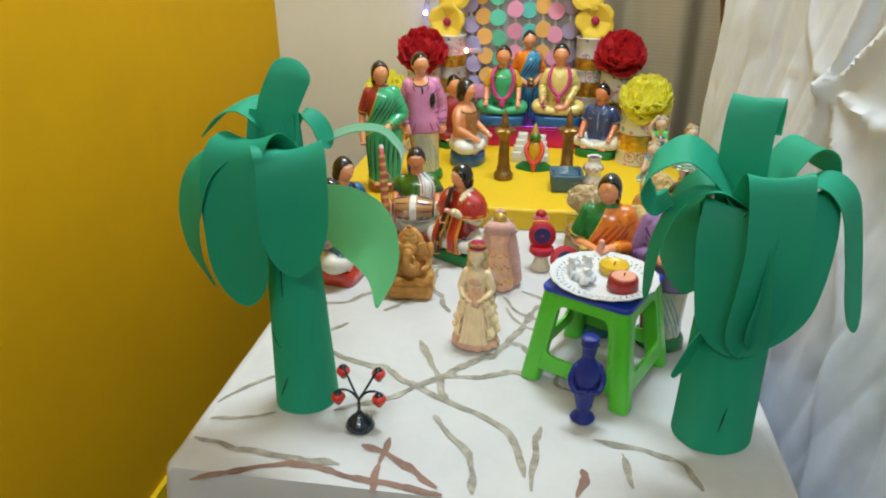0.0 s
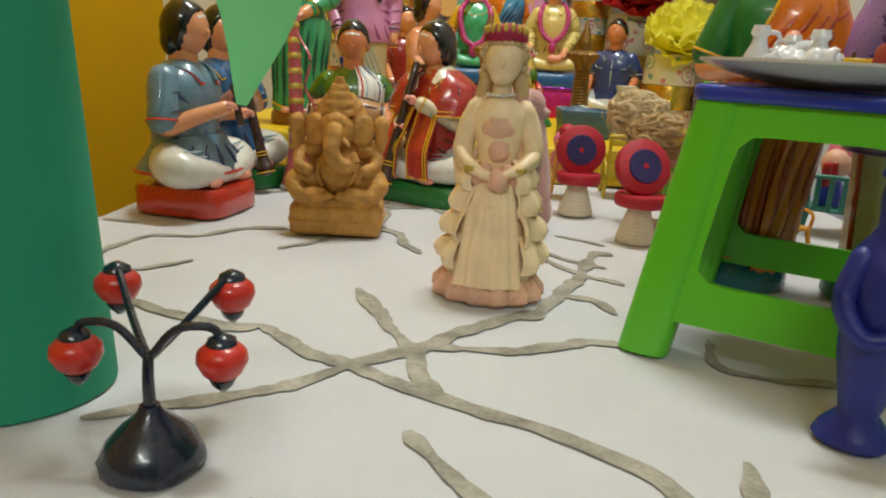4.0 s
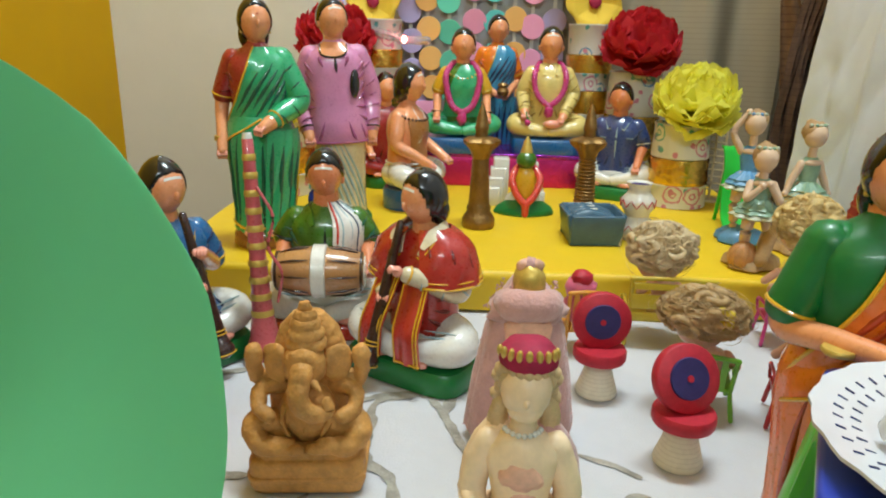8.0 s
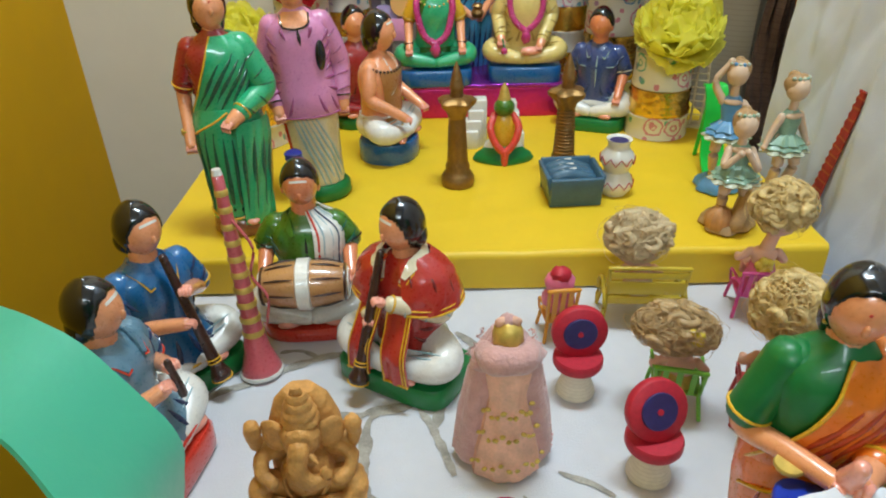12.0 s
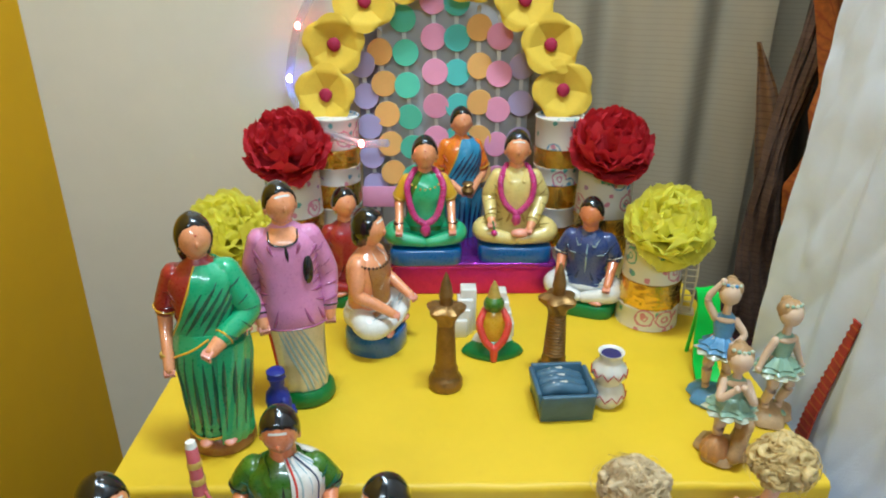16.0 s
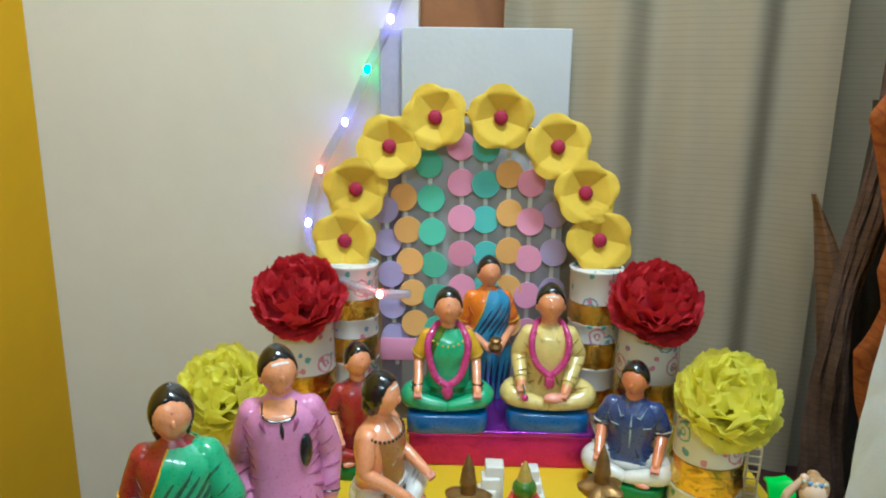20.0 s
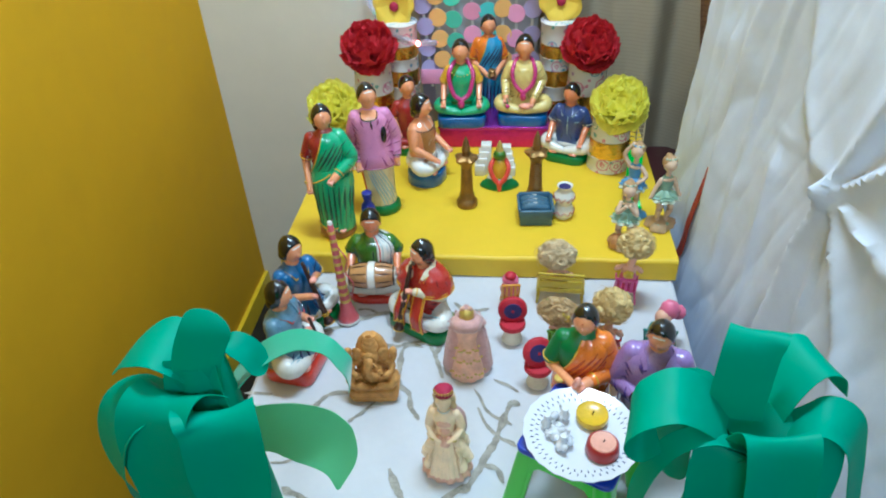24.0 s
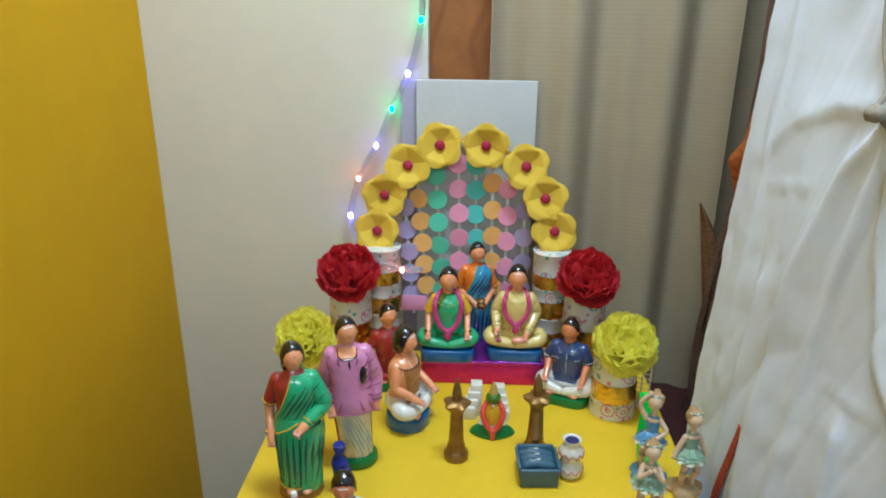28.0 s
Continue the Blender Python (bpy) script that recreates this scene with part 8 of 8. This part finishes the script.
dancer((0.392, 1.350, STAGE), -20, 0.145, PORC_B, [[(-0.020, 0, 0.090), (-0.008, 0, 0.108)], [(0.020, -0.004, 0.062), (0.010, -0.012, 0.054)]], "porcelain girl figurine in blue with a raised arm", rock=False)
dancer((0.370, 1.262, STAGE), -10, 0.120, PORC_G, [[(-0.014, -0.010, 0.060), (-0.002, -0.014, 0.074)], [(0.016, -0.010, 0.058), (0.004, -0.014, 0.076)]], "porcelain girl figurine in green with palms at her chest", basket=True)
dancer((0.440, 1.318, STAGE), 10, 0.138, PORC_G, [[(-0.018, 0, 0.058), (-0.024, -0.002, 0.046)], [(0.018, 0, 0.058), (0.024, -0.002, 0.046)]], "porcelain ballerina figurine in a pale green tutu")

fan = thing("cream_lattice_toy", None, (0.424, 1.545, STAGE), -18, "cream plastic lattice tower leaning beside the cup", "toy")
for q in (-1, 0, 1):
    part("upright", Shape().limb([(q * 0.012, 0, 0.0), (q * 0.014, 0.004, 0.060), (q * 0.010, 0.010, 0.125)], [0.0016], TOY_C, 7), fan)
for k in range(13):
    w = 0.014 - 0.004 * max(0, k - 8) / 4
    part("rung", Shape().limb([(-w, 0.0004 * k, 0.008 + 0.0092 * k), (0, 0.0004 * k - 0.003, 0.009 + 0.0092 * k), (w, 0.0004 * k, 0.008 + 0.0092 * k)], [0.0010], TOY_C, 6), fan)
part("foot", Shape().slab((0, 0.002, 0), 0.034, 0.022, 0.004, TOY_C, 0, 0.001, 10), fan)
g = Shape().ribbon([(0.004, 0.014, 0.094), (0.002, 0.004, 0.092), (0.0, -0.004, 0.072), (-0.004, -0.010, 0.044), (-0.010, -0.022, 0.018), (-0.014, -0.038, 0.003), (-0.016, -0.048, 0.002)], [0.022, 0.026, 0.026, 0.026, 0.028, 0.030, 0.030], (1, -0.3, 0), TOY_LG, 0.0014, 8, 0.12)
slide = thing("green_toy_slide", g, (0.402, 1.420, STAGE), 20, "bright green plastic toy slide", "toy")
part("ladder_rail", Shape().limb([(0.004, 0.012, 0.092), (0.006, 0.020, 0.050), (0.006, 0.026, 0.001)], [0.0024], TOY_LG, 8), slide)


# ---- cups, crepe flowers ----
def cup(r0, r1, h, mat):
    return Shape().column([(0, r0 * 0.95, r0 * 0.95), (0.001, r0, r0), (h - 0.003, r1, r1), (h - 0.0015, r1 * 1.03, r1 * 1.03), (h, r1 * 1.02, r1 * 1.02), (h, r1 * 0.97, r1 * 0.97), (h - 0.004, r1 * 0.95, r1 * 0.95)], mat, (0, 0, 0), 40)


def cup_stack(loc, bands, label, name="cup_tower"):
    """bands: rows of (height, lower radius, upper radius, foil or print)."""
    ob = thing(name, None, loc, 0, label, "cup tower" if name == "cup_tower" else "cup vase", "paper cup stacks")
    z = 0.0
    for h, a, b, foil_band in bands:
        if foil_band:
            part("gold_band", Shape().column([(0, a, a), (h * 0.2, a * 1.03, a * 1.03), (h * 0.5, (a + b) / 2, (a + b) / 2), (h * 0.8, b * 1.03, b * 1.03), (h, b, b)], GOLDFOIL, (0, 0, 0), 44, 2, lambda t, zz: 0.03 * math.sin(t * 11 + zz * 300) + 0.02 * math.sin(t * 23 - zz * 500)), ob, "crinkled gold foil band", (0, 0, z))
        else:
            part("paper_cup", cup(a, b, h, CUPPRINT), ob, "white printed paper cup", (0, 0, z))
        z += h + 0.0002
    return ob


TOWER = [(0.040, 0.036, 0.0335, False), (0.030, 0.033, 0.033, True), (0.030, 0.034, 0.0335, False), (0.034, 0.033, 0.033, True), (0.026, 0.034, 0.0335, False), (0.026, 0.0335, 0.034, True), (0.044, 0.0335, 0.0345, False)]
cup_stack((0.272, 1.705, STAGE), TOWER, "tower of printed paper cups and gold foil bands")
cup_stack((-0.050, 1.705, STAGE), TOWER, "tower of printed paper cups and gold foil bands")
MID = [(0.040, 0.037, 0.038, False), (0.040, 0.037, 0.039, True), (0.024, 0.038, 0.039, True), (0.062, 0.040, 0.0375, False)]
cup_stack((0.333, 1.655, STAGE), MID, "stacked cup vase with gold foil under red flower", "cup_vase")
cup_stack((-0.106, 1.655, STAGE), MID, "stacked cup vase with gold foil under red flower", "cup_vase")
LOW = [(0.030, 0.040, 0.0385, False), (0.034, 0.038, 0.037, True), (0.044, 0.037, 0.0355, False)]
cup_stack((0.372, 1.530, STAGE), LOW, "low cup vase with gold foil under yellow flower", "cup_vase")
cup_stack((-0.158, 1.530, STAGE), LOW, "low cup vase with gold foil under yellow flower", "cup_vase")


def crepe_petal(name, mat, seed):
    """A cupped petal with a crinkled, frilled rim; it stands up along z and bends out along y."""
    def f(u, v):
        a = (u - 0.5) * 2
        w = 0.82 * math.sin(math.pi * (0.09 + 0.62 * v)) ** 0.8
        wave = v ** 2 * (0.11 * math.sin(a * 4.2 + seed * 2.1) + 0.06 * math.sin(a * 13 + seed))
        pink = 0.022 * abs(((u * 17) % 1.0) - 0.5) * 2 * (v > 0.93)
        y = v * (0.96 - 0.30 * a * a) + 0.06 * noise.noise(vec(a * 2, v * 2, seed)) + pink
        z = 0.40 * v * v + 0.20 * a * a * v + wave + 0.07 * noise.noise(vec(a * 3, v * 3, seed + 9)) * v
        return (a * w * (1.0 - 0.10 * v), y, z)
    return Shape().sheet(f, 34, 12, mat).mesh(name)


CREPE_PETALS = {m: [crepe_petal("petal", m, q) for q in range(3)] for m in (CREPE_R, CREPE_Y)}


def crepe_flower(loc, R, mat, seed, label, rx=34):
    """A pompom of tiers of ruffled crepe petals."""
    random.seed(seed)
    ob = thing("crepe_flower", None, loc, 0, label, "paper flower", "crepe flowers", rx=rx)
    for tier, (n, tilt, size) in enumerate(((7, -18, 0.97), (7, 4, 1.03), (6, 26, 1.0), (5, 48, 0.94), (3, 72, 0.84))):
        for k in range(n):
            a = 360 * (k + 0.5 * (tier % 2)) / n + random.uniform(-9, 9)
            p = part("petal", None, ob, mesh=CREPE_PETALS[mat][random.randrange(3)])
            p.matrix_basis = pose(0, 0, 0.010 + 0.0015 * tier, 0, 0, a) @ pose(0, 0, 0, tilt + random.uniform(-7, 7), random.uniform(-8, 8), 0) @ Matrix.Diagonal((R * size, R * size * random.uniform(0.92, 1.05), R * size, 1))
    part("calyx", Shape().column([(-0.012, 0.006, 0.006), (0.004, 0.012, 0.012), (0.016, 0.010, 0.010)], mat, (0, 0, 0), 16), ob)
    return ob


crepe_flower((0.333, 1.650, STAGE + 0.182), 0.056, CREPE_R, 1, "red crepe paper carnation with ruffled petals")
crepe_flower((-0.106, 1.650, STAGE + 0.182), 0.056, CREPE_R, 2, "red crepe paper carnation with ruffled petals")
crepe_flower((0.380, 1.525, STAGE + 0.118), 0.054, CREPE_Y, 3, "yellow crepe paper carnation with ruffled petals")
crepe_flower((-0.160, 1.525, STAGE + 0.112), 0.052, CREPE_Y, 4, "yellow crepe paper carnation with ruffled petals")

# ---- backdrop: board, arch of flowers, garlands, light rope ----
board = thing("backdrop_board", Shape().slab((0, 0, 0), 0.226, 0.014, 0.535, BOARD, 0, 0.002, 30), (0.122, 1.782, STAGE), 0, "white foam board standing as a backdrop", "board")
part("side_flap", Shape().slab((0, 0, 0), 0.030, 0.004, 0.533, BOARD_S, 0, 0.001, 30), board, "grey lilac taped side flap", (-0.128, 0.004, 0.0), rot=(0, 0, 14))


def foam_petal():
    def f(u, v):
        a, r = (u - 0.5), v
        w = 0.0268 * math.sin(math.pi * (0.09 + 0.66 * r)) ** 0.85
        x = a * 2 * w
        y = 0.004 + 0.040 * r - 0.010 * abs(2 * a) ** 2.5 * r
        z = 0.017 * r ** 1.2 - 0.008 * max(0, r - 0.7) * 3 - 0.006 * (2 * a) ** 2 * r + 0.004 * abs(2 * a) * r
        return (x, y, z)
    return Shape().sheet(f, 10, 10, FOAM_Y, 0.0016).mesh("petal")


PETAL = foam_petal()
CENTRE = Shape().ball((0, 0, 0.006), (0.0095, 0.0095, 0.005), FOAM_R, (0, 0, 0), 18, 10, 0.12).mesh("flower_centre")
ARCH = ((-0.062, 1.735, 1.046), (-0.048, 1.748, 1.114), (-0.004, 1.756, 1.170), (0.056, 1.760, 1.209), (0.142, 1.758, 1.210), (0.218, 1.753, 1.173), (0.256, 1.745, 1.114), (0.276, 1.735, 1.053))
random.seed(11)
for k, (x, y, z) in enumerate(ARCH):
    fl = thing("foam_flower", None, (x, y - 0.010, z), 0, "yellow foam sheet flower with a crimson centre", "paper flower", "arch flowers", rx=84 + random.uniform(-6, 6), ry=random.uniform(-7, 7))
    spin = random.uniform(0, 72)
    for p in range(5):
        part("petal", None, fl, mesh=PETAL, rot=(random.uniform(-6, 6), random.uniform(-5, 5), spin + 72 * p), loc=(0, 0, 0.0010 * (p % 2)))
    part("flower_centre", None, fl, "crimson foam centre", mesh=CENTRE)
frame_wire = Shape().limb([(-0.055, 1.745, 0.99)] + [(x, y + 0.006, z) for x, y, z in ARCH] + [(0.272, 1.745, 0.99)], [0.004], GOLDFOIL, 8, 6)
thing("arch_wire", frame_wire, (0, 0, 0), 0, "wire arch wrapped in gold tinsel", "arch")

random.seed(21)
COLUMNS = (("lilac", -0.012, 1.082, 5, 0.0460, 0.0032), ("orange", 0.014, 1.100, 5, 0.0455, 0.0040), ("green", 0.048, 1.146, 6, 0.0470, 0.0027), ("pink", 0.091, 1.171, 6, 0.0497, 0.0014), ("teal", 0.124, 1.169, 6, 0.0492, 0.0012), ("orange", 0.157, 1.134, 5, 0.0535, 0.0010), ("pink", 0.187, 1.122, 5, 0.0530, 0.0004), ("lilac", 0.222, 1.080, 4, 0.0545, -0.0006))
DISCS = {}
for colour, x, z, n, pitch, drift in COLUMNS:
    g = thing("circle_garland", None, (x, 1.766, z), 0, colour + " card circles strung on a white paper strip", "garland", "circle garlands")
    part("string", Shape().ribbon([(0, 0.002, 0.03), (0, 0.002, 0), (drift * n / 2, 0.002, -pitch * n / 2), (drift * n, 0.002, -pitch * n)], [0.0060] * 4, (1, 0, 0), THREAD, 0.0004, 6), g, "white paper strip")
    if colour not in DISCS:
        DISCS[colour] = Shape().column([(-0.0006, 0.0188, 0.0188), (0, 0.0192, 0.0192), (0.0006, 0.0188, 0.0188)], DISC_C[colour], (0, 0, 0), 36).mesh("disc")
    for k in range(n):
        part("disc", None, g, mesh=DISCS[colour], loc=(drift * k + random.uniform(-0.001, 0.001), -0.003 - 0.001 * (k % 2), -pitch * k), rot=(90 + random.uniform(-5, 5), 0, random.uniform(-14, 14)))
tab = Shape().slab((0, 0, 0), 0.052, 0.0012, 0.034, DISC_C["pink"], 0, 0.0004, 30)
thing("pink_card_end", tab, (0.006, 1.760, 0.862), 0, "pink card piece at the foot of the garlands", "card")

rope = [(0.022, 1.785, 1.60), (0.018, 1.785, 1.43), (-0.006, 1.785, 1.335), (-0.037, 1.782, 1.270), (-0.068, 1.780, 1.200), (-0.104, 1.778, 1.135), (-0.122, 1.776, 1.060), (-0.112, 1.760, 1.025), (-0.085, 1.720, 1.009), (-0.054, 1.668, 1.004), (-0.008, 1.660, 0.993), (0.026, 1.662, 0.992)]
string = thing("light_rope", Shape().limb(rope, [0.0060], TUBE, 12, 6), (0, 0, 0), 0, "clear plastic rope light with small coloured bulbs", "light")
LED = {"g": glow("green_bulb", (0.05, 1.0, 0.45), 45), "b": glow("blue_bulb", (0.30, 0.28, 1.0), 70), "r": glow("red_bulb", (1.0, 0.14, 0.10), 35)}
for k, c in ((0, "b"), (1, "g"), (2, "b"), (3, "g"), (4, "b"), (5, "r"), (6, "b"), (8, "g"), (10, "r")):
    p = Vector(rope[k])
    part("bulb", Shape().ball(p + vec(0, -0.0045, 0), (0.0040, 0.0040, 0.0055), LED[c], (0, 0, 0), 10, 8), string, {"g": "green", "b": "blue", "r": "red"}[c] + " glowing bulb")
wires = Shape()
for q in (-1, 1):
    wires.limb([Vector(p) + vec(q * 0.0016, 0, 0) for p in rope], [0.0006], BOARD_S, 5, 6)
part("wire", wires, string, "thin grey wires inside the tube")
